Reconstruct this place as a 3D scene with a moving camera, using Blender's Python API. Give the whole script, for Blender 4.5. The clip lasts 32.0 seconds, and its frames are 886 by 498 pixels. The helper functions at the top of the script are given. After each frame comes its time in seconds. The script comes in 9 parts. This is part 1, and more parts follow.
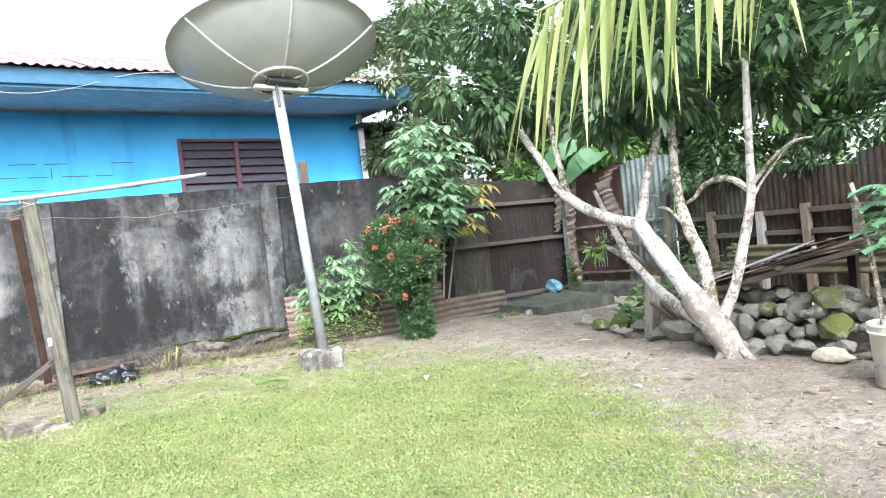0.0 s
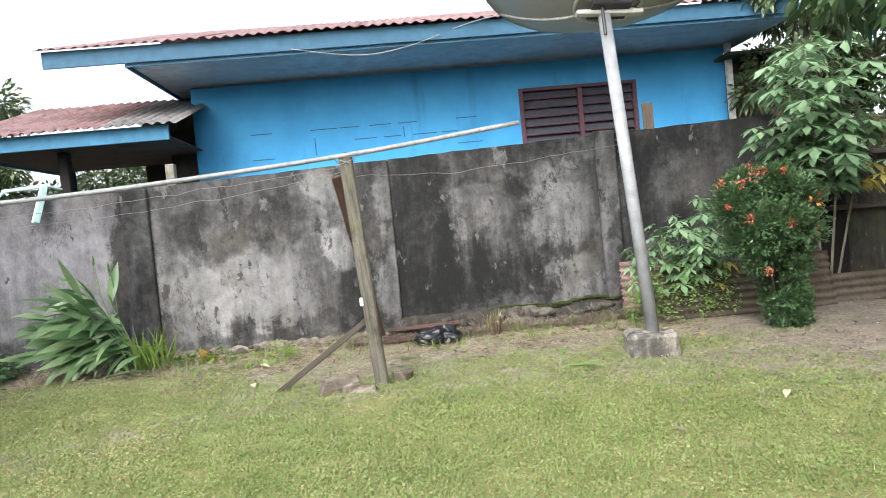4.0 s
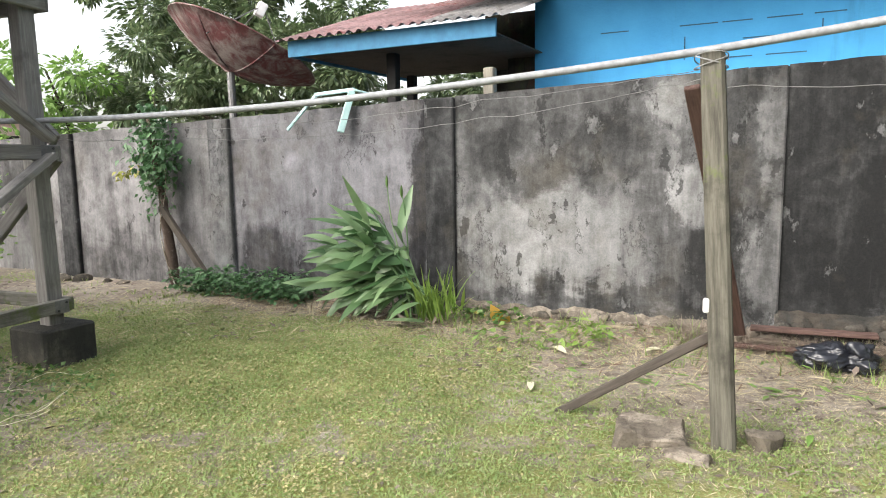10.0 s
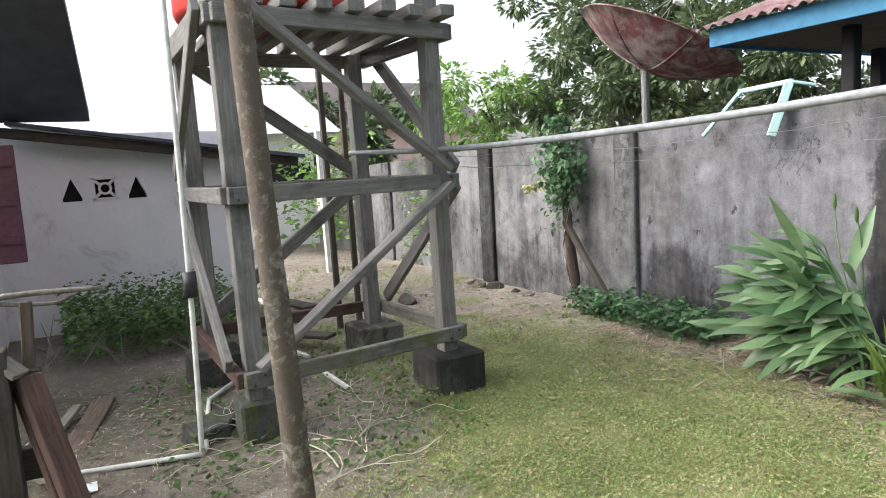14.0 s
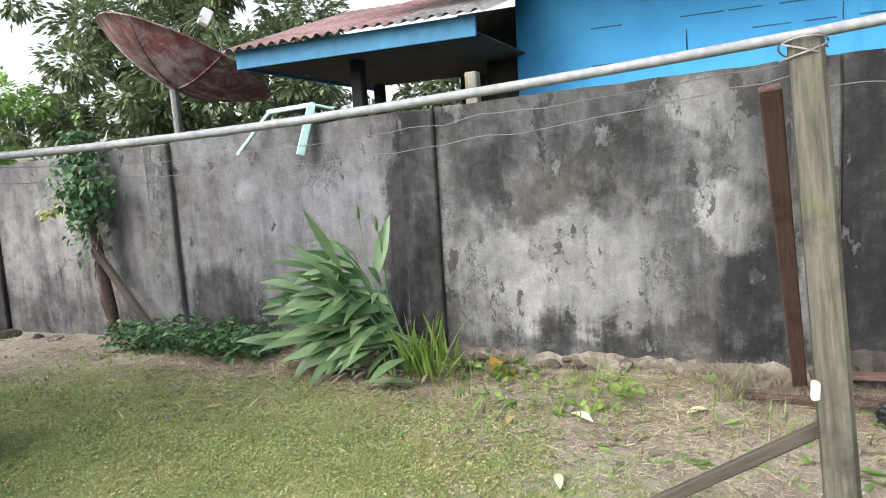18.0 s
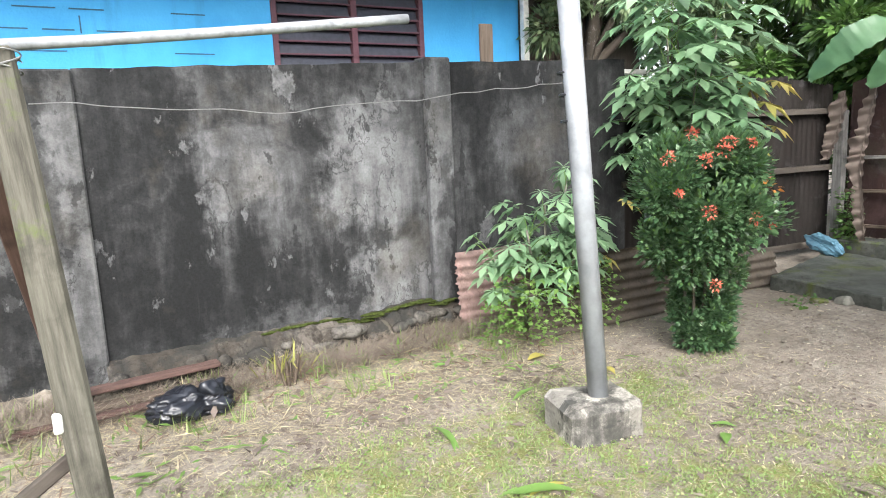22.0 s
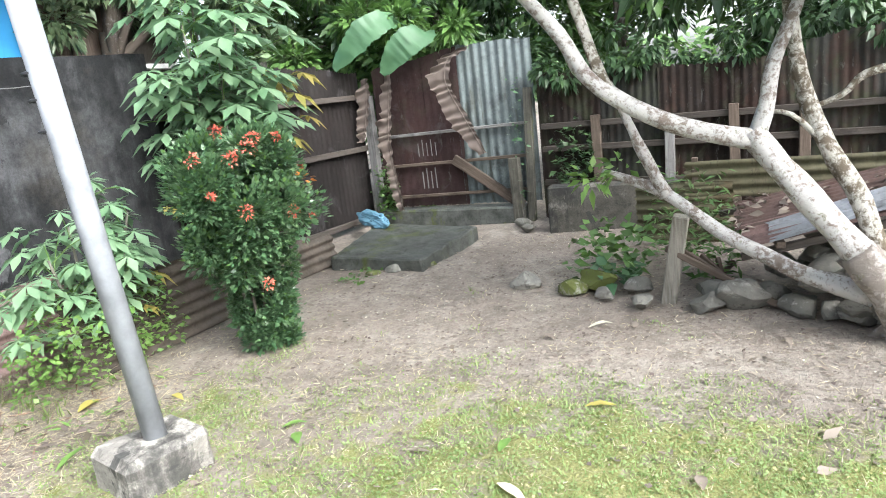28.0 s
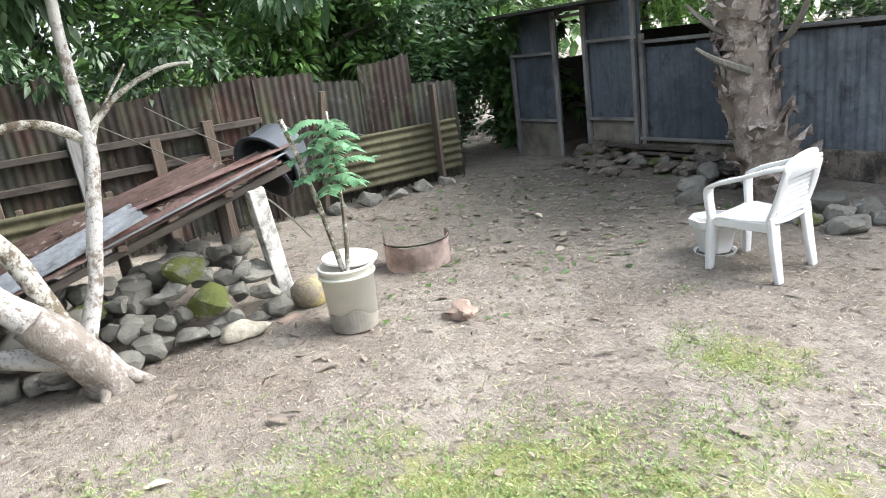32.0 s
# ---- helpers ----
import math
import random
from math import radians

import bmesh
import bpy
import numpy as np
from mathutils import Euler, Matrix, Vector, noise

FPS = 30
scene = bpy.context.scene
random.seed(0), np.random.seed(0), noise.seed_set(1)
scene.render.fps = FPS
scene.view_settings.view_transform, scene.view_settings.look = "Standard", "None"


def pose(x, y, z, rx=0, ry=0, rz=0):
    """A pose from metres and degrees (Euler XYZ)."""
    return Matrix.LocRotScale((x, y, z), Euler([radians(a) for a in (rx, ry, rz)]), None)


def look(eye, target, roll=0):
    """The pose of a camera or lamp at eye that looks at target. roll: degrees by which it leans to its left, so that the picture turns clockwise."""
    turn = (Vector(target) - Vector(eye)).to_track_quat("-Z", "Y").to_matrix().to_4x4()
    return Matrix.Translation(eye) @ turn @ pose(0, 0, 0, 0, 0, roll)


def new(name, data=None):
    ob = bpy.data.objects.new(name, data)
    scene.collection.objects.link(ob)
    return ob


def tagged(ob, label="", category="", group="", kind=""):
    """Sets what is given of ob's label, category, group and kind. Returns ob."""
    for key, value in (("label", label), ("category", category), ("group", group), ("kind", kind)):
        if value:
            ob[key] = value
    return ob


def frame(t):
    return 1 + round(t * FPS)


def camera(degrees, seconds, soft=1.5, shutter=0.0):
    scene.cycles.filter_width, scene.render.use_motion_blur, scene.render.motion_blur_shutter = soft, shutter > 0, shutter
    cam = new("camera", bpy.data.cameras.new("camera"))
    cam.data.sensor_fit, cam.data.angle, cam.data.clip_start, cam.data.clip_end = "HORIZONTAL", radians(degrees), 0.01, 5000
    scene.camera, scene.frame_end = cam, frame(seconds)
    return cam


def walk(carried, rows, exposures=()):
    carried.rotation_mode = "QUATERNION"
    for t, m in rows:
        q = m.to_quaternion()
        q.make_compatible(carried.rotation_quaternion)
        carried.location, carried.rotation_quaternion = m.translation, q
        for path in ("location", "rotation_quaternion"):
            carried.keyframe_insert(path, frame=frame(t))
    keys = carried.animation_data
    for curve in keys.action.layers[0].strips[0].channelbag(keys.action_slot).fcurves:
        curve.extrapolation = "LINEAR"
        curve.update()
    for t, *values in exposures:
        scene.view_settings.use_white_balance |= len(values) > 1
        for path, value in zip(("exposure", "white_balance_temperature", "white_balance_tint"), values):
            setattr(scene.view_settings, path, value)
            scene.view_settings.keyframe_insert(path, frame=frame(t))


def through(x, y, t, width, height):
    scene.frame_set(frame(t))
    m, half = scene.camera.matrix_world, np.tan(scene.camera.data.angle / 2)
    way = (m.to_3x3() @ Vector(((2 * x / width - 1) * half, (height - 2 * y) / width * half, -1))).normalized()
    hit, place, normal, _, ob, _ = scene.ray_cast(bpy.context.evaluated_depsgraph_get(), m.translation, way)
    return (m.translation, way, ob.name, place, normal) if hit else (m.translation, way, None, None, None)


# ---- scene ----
cam = camera(66.4, 32.0, 1.0)
PATH = [
    (0, (0.848, 0.727, 1.161), (1.994, 2.366, 1.121), -6.0),
    (0.5, (1.058, 0.755, 1.186), (2.173, 2.415, 1.194), -3.1),
    (1, (1.131, 0.891, 1.16), (2.029, 2.678, 1.172), -3.9),
    (1.5, (1.215, 1.046, 1.193), (1.954, 2.903, 1.253), -5.9),
    (2, (1.238, 1.181, 1.171), (1.881, 3.075, 1.15), -6.4),
    (2.5, (1.321, 1.296, 1.192), (1.848, 3.226, 1.164), -3.8),
    (3, (1.413, 1.32, 1.183), (1.669, 3.303, 1.158), -1.9),
    (3.5, (1.551, 1.448, 1.181), (1.737, 3.439, 1.111), -4.2),
    (5.5, (1.661, 2.064, 1.234), (1.696, 4.063, 1.167), -5.2),
    (6, (1.644, 2.209, 1.261), (1.657, 4.209, 1.216), -3.8),
    (6.5, (1.613, 2.431, 1.286), (1.636, 4.43, 1.236), -3.7),
    (7, (1.568, 2.547, 1.268), (1.465, 4.539, 1.115), -3.2),
    (7.5, (1.592, 2.738, 1.291), (1.227, 4.701, 1.163), -1.8),
    (8, (1.631, 2.921, 1.316), (0.991, 4.806, 1.116), -5.5),
    (8.5, (1.592, 3.141, 1.291), (0.903, 5.012, 1.141), -3.3),
    (9, (1.536, 3.335, 1.303), (0.945, 5.228, 1.041), -5.9),
    (9.5, (1.554, 3.499, 1.332), (0.783, 5.332, 1.119), -4.3),
    (10, (1.589, 3.652, 1.32), (0.707, 5.429, 1.063), -0.9),
    (10.5, (1.544, 3.816, 1.297), (0.589, 5.535, 0.935), -3.4),
    (11, (1.401, 3.988, 1.33), (0.526, 5.747, 0.953), -2.6),
    (11.5, (1.319, 4.085, 1.355), (0.265, 5.743, 0.983), -2.7),
    (12, (1.291, 4.237, 1.365), (0.05, 5.757, 0.977), -1.7),
    (12.5, (1.257, 4.325, 1.405), (-0.122, 5.718, 1.01), -3.3),
    (13, (1.142, 4.371, 1.436), (-0.298, 5.711, 1.078), -4.1),
    (13.5, (1.111, 4.372, 1.472), (-0.365, 5.683, 1.148), -2.4),
    (14, (1.178, 4.344, 1.52), (-0.564, 5.296, 1.276), -3.2),
    (14.5, (1.225, 4.352, 1.517), (-0.556, 5.22, 1.242), -0.6),
    (16.5, (1.223, 4.437, 1.553), (-0.469, 5.467, 1.282), 0.8),
    (17, (1.227, 4.504, 1.532), (-0.268, 5.795, 1.219), -0.4),
    (17.5, (1.228, 4.523, 1.415), (0.093, 6.15, 1.164), -0.8),
    (18, (1.099, 4.469, 1.452), (0.289, 6.281, 1.208), -3.5),
    (18.5, (1.119, 4.485, 1.475), (0.593, 6.406, 1.298), -3.6),
    (19, (1.145, 4.529, 1.484), (0.867, 6.487, 1.19), -6.8),
    (19.5, (1.157, 4.569, 1.475), (0.956, 6.525, 1.113), -7.4),
    (20, (1.148, 4.583, 1.466), (0.912, 6.535, 1.1), -8.0),
    (20.5, (1.144, 4.599, 1.437), (1.115, 6.565, 1.071), -5.0),
    (21, (1.195, 4.619, 1.442), (1.469, 6.566, 1.079), -4.9),
    (21.5, (1.336, 4.602, 1.448), (2.005, 6.46, 1.14), -4.4),
    (22, (1.32, 4.559, 1.482), (2.345, 6.243, 1.15), -2.6),
    (22.5, (1.409, 4.529, 1.506), (2.544, 6.136, 1.144), -3.6),
    (23, (1.49, 4.529, 1.484), (2.641, 6.125, 1.127), -4.2),
    (23.5, (1.504, 4.508, 1.489), (2.714, 6.059, 1.13), -4.8),
    (24, (1.52, 4.492, 1.47), (2.788, 6.0, 1.12), -5.3),
    (24.5, (1.568, 4.438, 1.489), (2.869, 5.915, 1.143), -5.8),
    (25, (1.65, 4.4, 1.46), (3.04, 5.785, 1.1), -6.8),
    (25.5, (1.692, 4.385, 1.478), (3.192, 5.619, 1.03), -5.9),
    (27.5, (1.685, 4.531, 1.487), (3.298, 5.628, 1.046), -6.9),
    (28, (1.678, 4.522, 1.495), (3.448, 5.34, 1.047), -6.6),
    (28.5, (1.761, 4.402, 1.476), (3.61, 4.992, 0.994), -6.5),
    (29, (1.759, 4.266, 1.49), (3.656, 4.686, 1.018), -6.8),
    (29.5, (1.789, 4.168, 1.502), (3.704, 4.449, 0.997), -7.0),
    (30, (1.796, 4.086, 1.478), (3.729, 4.148, 0.968), -6.7),
    (30.5, (1.88, 4.032, 1.489), (3.781, 3.74, 0.941), -7.3),
    (31, (1.921, 4.072, 1.495), (3.755, 3.485, 0.953), -8.8),
    (31.5, (1.917, 3.992, 1.499), (3.684, 3.235, 0.947), -7.5),
    (32, (1.868, 3.956, 1.477), (3.49, 2.937, 0.904), -7.9),
]
EXPOSURES = [(0, 2.4, 6050, 10), (1, 2.3, 6220, 10), (1.5, 1.9, 6280, 10), (2, 1.56, 6400, 10), (2.5, 1.7, 6380, 10), (3.0, 2.0, 6420, 10), (3.5, 1.85, 6450, 10), (6, 1.18, 6800, 10), (7, 1.42, 6750, 10), (8, 1.95, 6750, 10), (9, 1.65, 6800, 10), (10, 1.65, 6750, 10), (10.5, 1.82, 6500, 10), (11, 1.85, 6500, 10), (12, 1.85, 6380, 10), (13, 1.93, 6350, 10), (14, 1.65, 6480, 10), (17, 1.52, 6500, 10), (19, 1.7, 6500, 10), (21, 1.8, 6420, 10), (22, 2.0, 6360, 10), (22.5, 2.25, 6300, 10), (23, 2.3, 6250, 10), (24, 2.2, 6080, 10), (25, 2.4, 6000, 10), (28, 2.3, 6080, 10), (30, 2.3, 6150, 10), (32, 2.3, 6150, 10)]
walk(cam, [(t, look(eye, target, roll)) for t, eye, target, roll in PATH], EXPOSURES)

# ---- light ----
SUN = (38.0, 205.0)
world = bpy.data.worlds.new("overcast_sky")
scene.world = world
world.use_nodes = True
wt = world.node_tree
sky = wt.nodes.new("ShaderNodeTexSky")
sky.sky_type, sky.sun_disc = "NISHITA", False
sky.sun_elevation, sky.sun_rotation = radians(SUN[0]), radians(SUN[1])
sky.dust_density, sky.air_density = 4.0, 1.0
pale = wt.nodes.new("ShaderNodeHueSaturation")
pale.inputs["Saturation"].default_value = 0.35
wt.links.new(sky.outputs[0], pale.inputs["Color"])
wt.links.new(pale.outputs[0], wt.nodes["Background"].inputs["Color"])
wt.nodes["Background"].inputs["Strength"].default_value = 0.15
sun = new("sun", bpy.data.lights.new("sun", "SUN"))
sun.data.energy, sun.data.angle, sun.data.color = 0.8, radians(45), (1.0, 0.98, 0.95)
sun.rotation_euler = Euler((radians(90 - SUN[0]), 0, radians(180 - SUN[1])))

rng = np.random.default_rng(7)


# ---- materials ----
class Nodes:
    """A material and short ways to add and join its nodes."""

    def __init__(self, name):
        self.m = bpy.data.materials.new(name)
        self.m.use_nodes = True
        self.t = self.m.node_tree
        self.b = self.t.nodes["Principled BSDF"]
        self.co = self.add("ShaderNodeTexCoord").outputs["Object"]

    def add(self, kind, **sockets):
        n = self.t.nodes.new(kind)
        for k, v in sockets.items():
            self.put(n.inputs[k.replace("_", " ")], v)
        return n

    def put(self, socket, v):
        if isinstance(v, bpy.types.NodeSocket):
            self.t.links.new(v, socket)
        elif isinstance(v, tuple) and len(v) == 3 and socket.type == "RGBA":
            socket.default_value = (*v, 1)
        else:
            socket.default_value = v

    def scaled(self, sx, sy, sz, vec=None):
        n = self.add("ShaderNodeMapping", Scale=(sx, sy, sz))
        self.put(n.inputs["Vector"], vec or self.co)
        return n.outputs[0]

    def noise(self, scale, detail=5.0, rough=0.6, vec=None, warp=0.0):
        n = self.add("ShaderNodeTexNoise", Scale=scale, Detail=detail, Roughness=rough, Distortion=warp)
        self.put(n.inputs["Vector"], vec or self.co)
        return n.outputs["Fac"]

    def ramp(self, fac, *stops):
        n = self.add("ShaderNodeValToRGB")
        e = n.color_ramp.elements
        while len(e) < len(stops):
            e.new(0.5)
        for el, (p, c) in zip(e, stops):
            el.position = p
            el.color = (*c, 1) if isinstance(c, tuple) else (c, c, c, 1)
        self.put(n.inputs[0], fac)
        return n.outputs[0]

    def mix(self, fac, a, b, how="MIX"):
        n = self.add("ShaderNodeMix")
        n.data_type, n.blend_type = "RGBA", how
        self.put(n.inputs[0], fac)
        self.put(n.inputs[6], a)
        self.put(n.inputs[7], b)
        return n.outputs[2]

    def math(self, op, a, b=0.0):
        n = self.add("ShaderNodeMath")
        n.operation = op
        self.put(n.inputs[0], a)
        self.put(n.inputs[1], b)
        return n.outputs[0]

    def chance(self):
        return self.add("ShaderNodeObjectInfo").outputs["Random"]

    def island(self):
        return self.add("ShaderNodeNewGeometry").outputs["Random Per Island"]

    def place(self):
        return self.add("ShaderNodeNewGeometry").outputs["Position"]

    def end(self, colour, rough=0.8, metal=0.0, bump=None, depth=0.01, spec=0.3):
        self.put(self.b.inputs["Base Color"], colour)
        self.put(self.b.inputs["Roughness"], rough)
        self.put(self.b.inputs["Metallic"], metal)
        self.put(self.b.inputs["Specular IOR Level"], spec)
        if bump is not None:
            n = self.add("ShaderNodeBump", Height=bump, Distance=depth, Strength=0.8)
            self.put(self.b.inputs["Normal"], n.outputs[0])
        return self.m


def plain(name, colour, rough=0.6, metal=0.0, grain=30.0, vary=0.25, spec=0.3, bump=0.002):
    n = Nodes(name)
    dark = tuple(c * (1 - vary) for c in colour)
    light = tuple(min(1, c * (1 + vary)) for c in colour)
    a = n.mix(n.ramp(n.noise(grain), (0.3, 0.0), (0.7, 1.0)), dark, light)
    a = n.mix(n.ramp(n.noise(grain / 9), (0.35, 0.0), (0.65, 0.6)), a, tuple(c * (1 - 0.7 * vary) for c in colour))
    return n.end(a, rough, metal, n.noise(grain * 2), bump, spec)


def make_concrete(name, base, mould, pale=0.0, seed=0.0):
    """Old render: mottled grey, black mould in blotches and thin runs, pale bare patches."""
    n = Nodes(name)
    shift = n.add("ShaderNodeVectorMath")
    n.put(shift.inputs[0], n.place())
    shift.inputs[1].default_value = (seed, seed * 0.7, seed * 0.3)
    p = shift.outputs[0]
    mott = n.noise(7.0, 12, 0.80, p, 0.3)
    fine = n.noise(60.0, 5, 0.7, p)
    a = n.mix(n.ramp(mott, (0.36, 0.0), (0.62, 1.0)), tuple(c * 0.55 for c in base), tuple(min(1, c * 1.15) for c in base))
    a = n.mix(n.ramp(n.noise(1.7, 12, 0.74, p, 0.4), (0.51 - pale, 0.0), (0.57 - pale, 0.85)), a, tuple(min(1, c * 1.7 + 0.02) for c in base))
    runs = n.noise(1.0, 8, 0.72, n.scaled(11, 11, 0.75, p), 0.2)
    blot = n.noise(2.6, 12, 0.78, p, 0.3)
    wide = n.noise(1.1, 5, 0.55, p, 0.5)
    d = n.math("ADD", n.math("MULTIPLY", blot, 0.46), n.math("MULTIPLY", runs, 0.24))
    d = n.math("ADD", d, n.math("MULTIPLY", wide, 0.46))
    a = n.mix(n.ramp(d, (0.585 - mould, 0.0), (0.605 - mould, 0.45), (0.64 - mould, 0.75), (0.71 - mould, 0.95)), a, (0.034, 0.035, 0.033))
    spall = n.noise(2.4, 6, 0.6, p, 0.9)
    a = n.mix(n.ramp(spall, (0.640, 0.0), (0.648, 0.8)), a, tuple(min(1, c * 1.45) for c in base))
    a = n.mix(n.ramp(n.noise(1.9, 6, 0.62, p, 0.7), (0.655, 0.0), (0.663, 0.85)), a, (0.055, 0.056, 0.052))
    a = n.mix(n.ramp(fine, (0.54, 0.0), (0.68, 0.6)), a, tuple(c * 0.25 for c in base))
    h = n.math("ADD", n.math("MULTIPLY", mott, 0.6), n.math("MULTIPLY", n.ramp(spall, (0.635, 0.0), (0.65, 1.0)), 0.5))
    return n.end(a, 0.92, 0.0, h, 0.02, 0.12)


def make_wall(name, seed, base=0.55, fields=(), flaky=0.0, tint=(0.985, 1.0, 1.02), drip=0.16):
    """Old grey render. base: its mean tone; fields: stains, bleached patches and painted edge shading (x, z, half
    width, half height, tone).
    """
    n = Nodes(name)
    shift = n.add("ShaderNodeVectorMath")
    n.put(shift.inputs[0], n.place())
    shift.inputs[1].default_value = (seed, seed * 0.7, seed * 0.3)
    p = shift.outputs[0]
    tall = n.scaled(1.0, 1.0, 0.6, p)
    centred = lambda v, k: n.math("MULTIPLY", n.math("SUBTRACT", v, 0.5), k)
    blot = n.noise(2.2, 12, 0.66, tall, 0.2)
    small = n.noise(8.5, 9, 0.68, p, 0.3)
    runs = n.noise(1.0, 9, 0.66, n.scaled(5.5, 5.5, 0.7, p))
    thin = n.noise(1.0, 8, 0.7, n.scaled(26, 26, 1.5, p))
    split = n.add("ShaderNodeSeparateXYZ")
    n.put(split.inputs[0], n.place())
    wx = n.math("ADD", split.outputs[0], n.math("ADD", centred(blot, 0.9), centred(small, 0.22)))
    wz = n.math("ADD", split.outputs[2], n.math("ADD", centred(n.noise(2.6, 10, 0.66, p, 0.3), 1.0), centred(runs, 0.5)))
    tone = n.math("ADD", n.math("ADD", centred(blot, 0.95), centred(runs, 0.80)), base)
    tone = n.math("ADD", tone, n.math("ADD", centred(small, 0.62), centred(thin, 0.10)))
    for cx, cz, rx, rz, amount in fields:
        u = n.math("DIVIDE", n.math("SUBTRACT", wx, cx), rx)
        v = n.math("DIVIDE", n.math("SUBTRACT", wz, cz), rz)
        d = n.math("ADD", n.math("MULTIPLY", u, u), n.math("MULTIPLY", v, v))
        near = n.add("ShaderNodeMapRange")
        near.interpolation_type = "SMOOTHSTEP"
        n.put(near.inputs[0], d)
        for i, val in enumerate((0.25, 1.5, amount, 0.0)):
            near.inputs[i + 1].default_value = val
        tone = n.math("ADD", tone, near.outputs[0])
    # dark runs that start at the top edge
    reach = n.add("ShaderNodeMapRange")
    n.put(reach.inputs[0], n.math("ADD", split.outputs[2], centred(runs, 2.2)))
    for i, val in enumerate((1.30, 1.95, 0.0, -drip)):
        reach.inputs[i + 1].default_value = val
    tone = n.math("ADD", tone, reach.outputs[0])
    g = lambda v: tuple(v * t for t in tint)
    a = n.ramp(tone, (-0.0, g(0.020)), (0.12, g(0.030)), (0.24, g(0.048)), (0.40, g(0.085)), (0.58, g(0.15)), (0.78, g(0.225)), (1.0, g(0.32)))
    # coat that has come away in hard-edged scales
    scale = n.noise(3.4, 9, 0.64, tall, 0.25)
    a = n.mix(n.ramp(scale, (0.615 - flaky, 0.0), (0.635 - flaky, 0.55)), a, n.mix(n.ramp(n.noise(14, 8, 0.7, p), (0.40, 0.0), (0.6, 1.0)), g(0.10), g(0.20)))
    a = n.mix(n.ramp(scale, (0.588 - flaky, 0.0), (0.598 - flaky, 0.75), (0.608 - flaky, 0.0)), a, g(0.025))
    black = n.noise(5.0, 9, 0.66, tall, 0.2)
    a = n.mix(n.ramp(black, (0.600 - flaky, 0.0), (0.625 - flaky, 0.75)), a, g(0.026))
    a = n.mix(n.ramp(thin, (0.62, 0.0), (0.74, 0.4)), a, g(0.05))
    a = n.mix(n.ramp(n.noise(1.1, 7, 0.7, p), (0.54, 0.0), (0.70, 0.35)), a, (0.105, 0.092, 0.068))
    grit = n.noise(70, 6, 0.75, p)
    a = n.mix(1.0, a, n.ramp(grit, (0.35, 0.84), (0.5, 1.0), (0.66, 1.16)), "MULTIPLY")
    h = n.math("ADD", n.math("MULTIPLY", blot, 0.3), n.math("MULTIPLY", n.ramp(scale, (0.60 - flaky, 1.0), (0.612 - flaky, 0.0)), 0.3))
    h = n.math("ADD", h, n.math("MULTIPLY", grit, 0.2))
    return n.end(a, 0.93, 0.0, h, 0.012, 0.08)


def make_iron(name, base, rust, cover, metal=0.25, grown=0.0):
    """Corrugated iron: zinc or paint under rust that runs down and lifts in patches."""
    n = Nodes(name)
    p = n.place()
    r = n.noise(1.0, 8, 0.68, n.scaled(5, 5, 1.1, p), 0.5)
    big = n.noise(1.1, 5, 0.6, p)
    k = n.math("ADD", n.math("MULTIPLY", r, 0.65), n.math("MULTIPLY", big, 0.35))
    a = n.mix(n.ramp(n.noise(18, 5, 0.6, p), (0.3, 0.0), (0.7, 1.0)), tuple(c * 0.75 for c in base), base)
    rusty = n.mix(n.noise(11, 6, 0.7, p), tuple(c * 0.55 for c in rust), rust)
    a = n.mix(n.ramp(k, (0.56 - cover, 0.0), (0.66 - cover, 1.0)), a, rusty)
    a = n.mix(n.ramp(n.noise(3.1, 6, 0.7, p), (0.56, 0.0), (0.68, 0.7)), a, (0.03, 0.028, 0.025))
    a = n.mix(n.ramp(n.noise(1.6, 8, 0.72, n.scaled(1.0, 1.0, 0.7, p), 0.4), (0.47, 0.0), (0.58, 0.65)), a, tuple(c * 0.42 for c in base))
    a = n.mix(n.ramp(n.noise(2.4, 8, 0.7, p, 0.5), (0.57, 0.0), (0.66, 0.5)), a, tuple(0.5 * c + 0.06 for c in base))
    a = n.mix(n.ramp(n.noise(26, 6, 0.72, p), (0.66, 0.0), (0.72, 0.4)), a, tuple(0.5 * c + 0.06 for c in base))
    a = n.mix(n.ramp(n.noise(1.0, 7, 0.75, n.scaled(34, 34, 1.2, p), 0.2), (0.55, 0.0), (0.68, 0.6)), a, tuple(c * 0.35 for c in rust))
    if grown:
        a = n.mix(n.ramp(n.noise(1.7, 9, 0.72, n.scaled(1.0, 1.0, 0.6, p), 0.6), (0.53, 0.0), (0.63, grown * 0.7)), a, (0.085, 0.042, 0.03))
        a = n.mix(n.ramp(n.noise(2.1, 9, 0.75, n.scaled(1.2, 1.2, 0.8, p), 0.9), (0.50, 0.0), (0.62, grown)), a, (0.058, 0.066, 0.036))
        a = n.mix(n.ramp(n.noise(1.0, 9, 0.75, n.scaled(13, 13, 3.5, p), 0.4), (0.60, 0.0), (0.66, grown * 0.8)), a, (0.21, 0.205, 0.18))
    return n.end(a, 0.78, metal, n.noise(30, 5, 0.6, p), 0.004, 0.2)


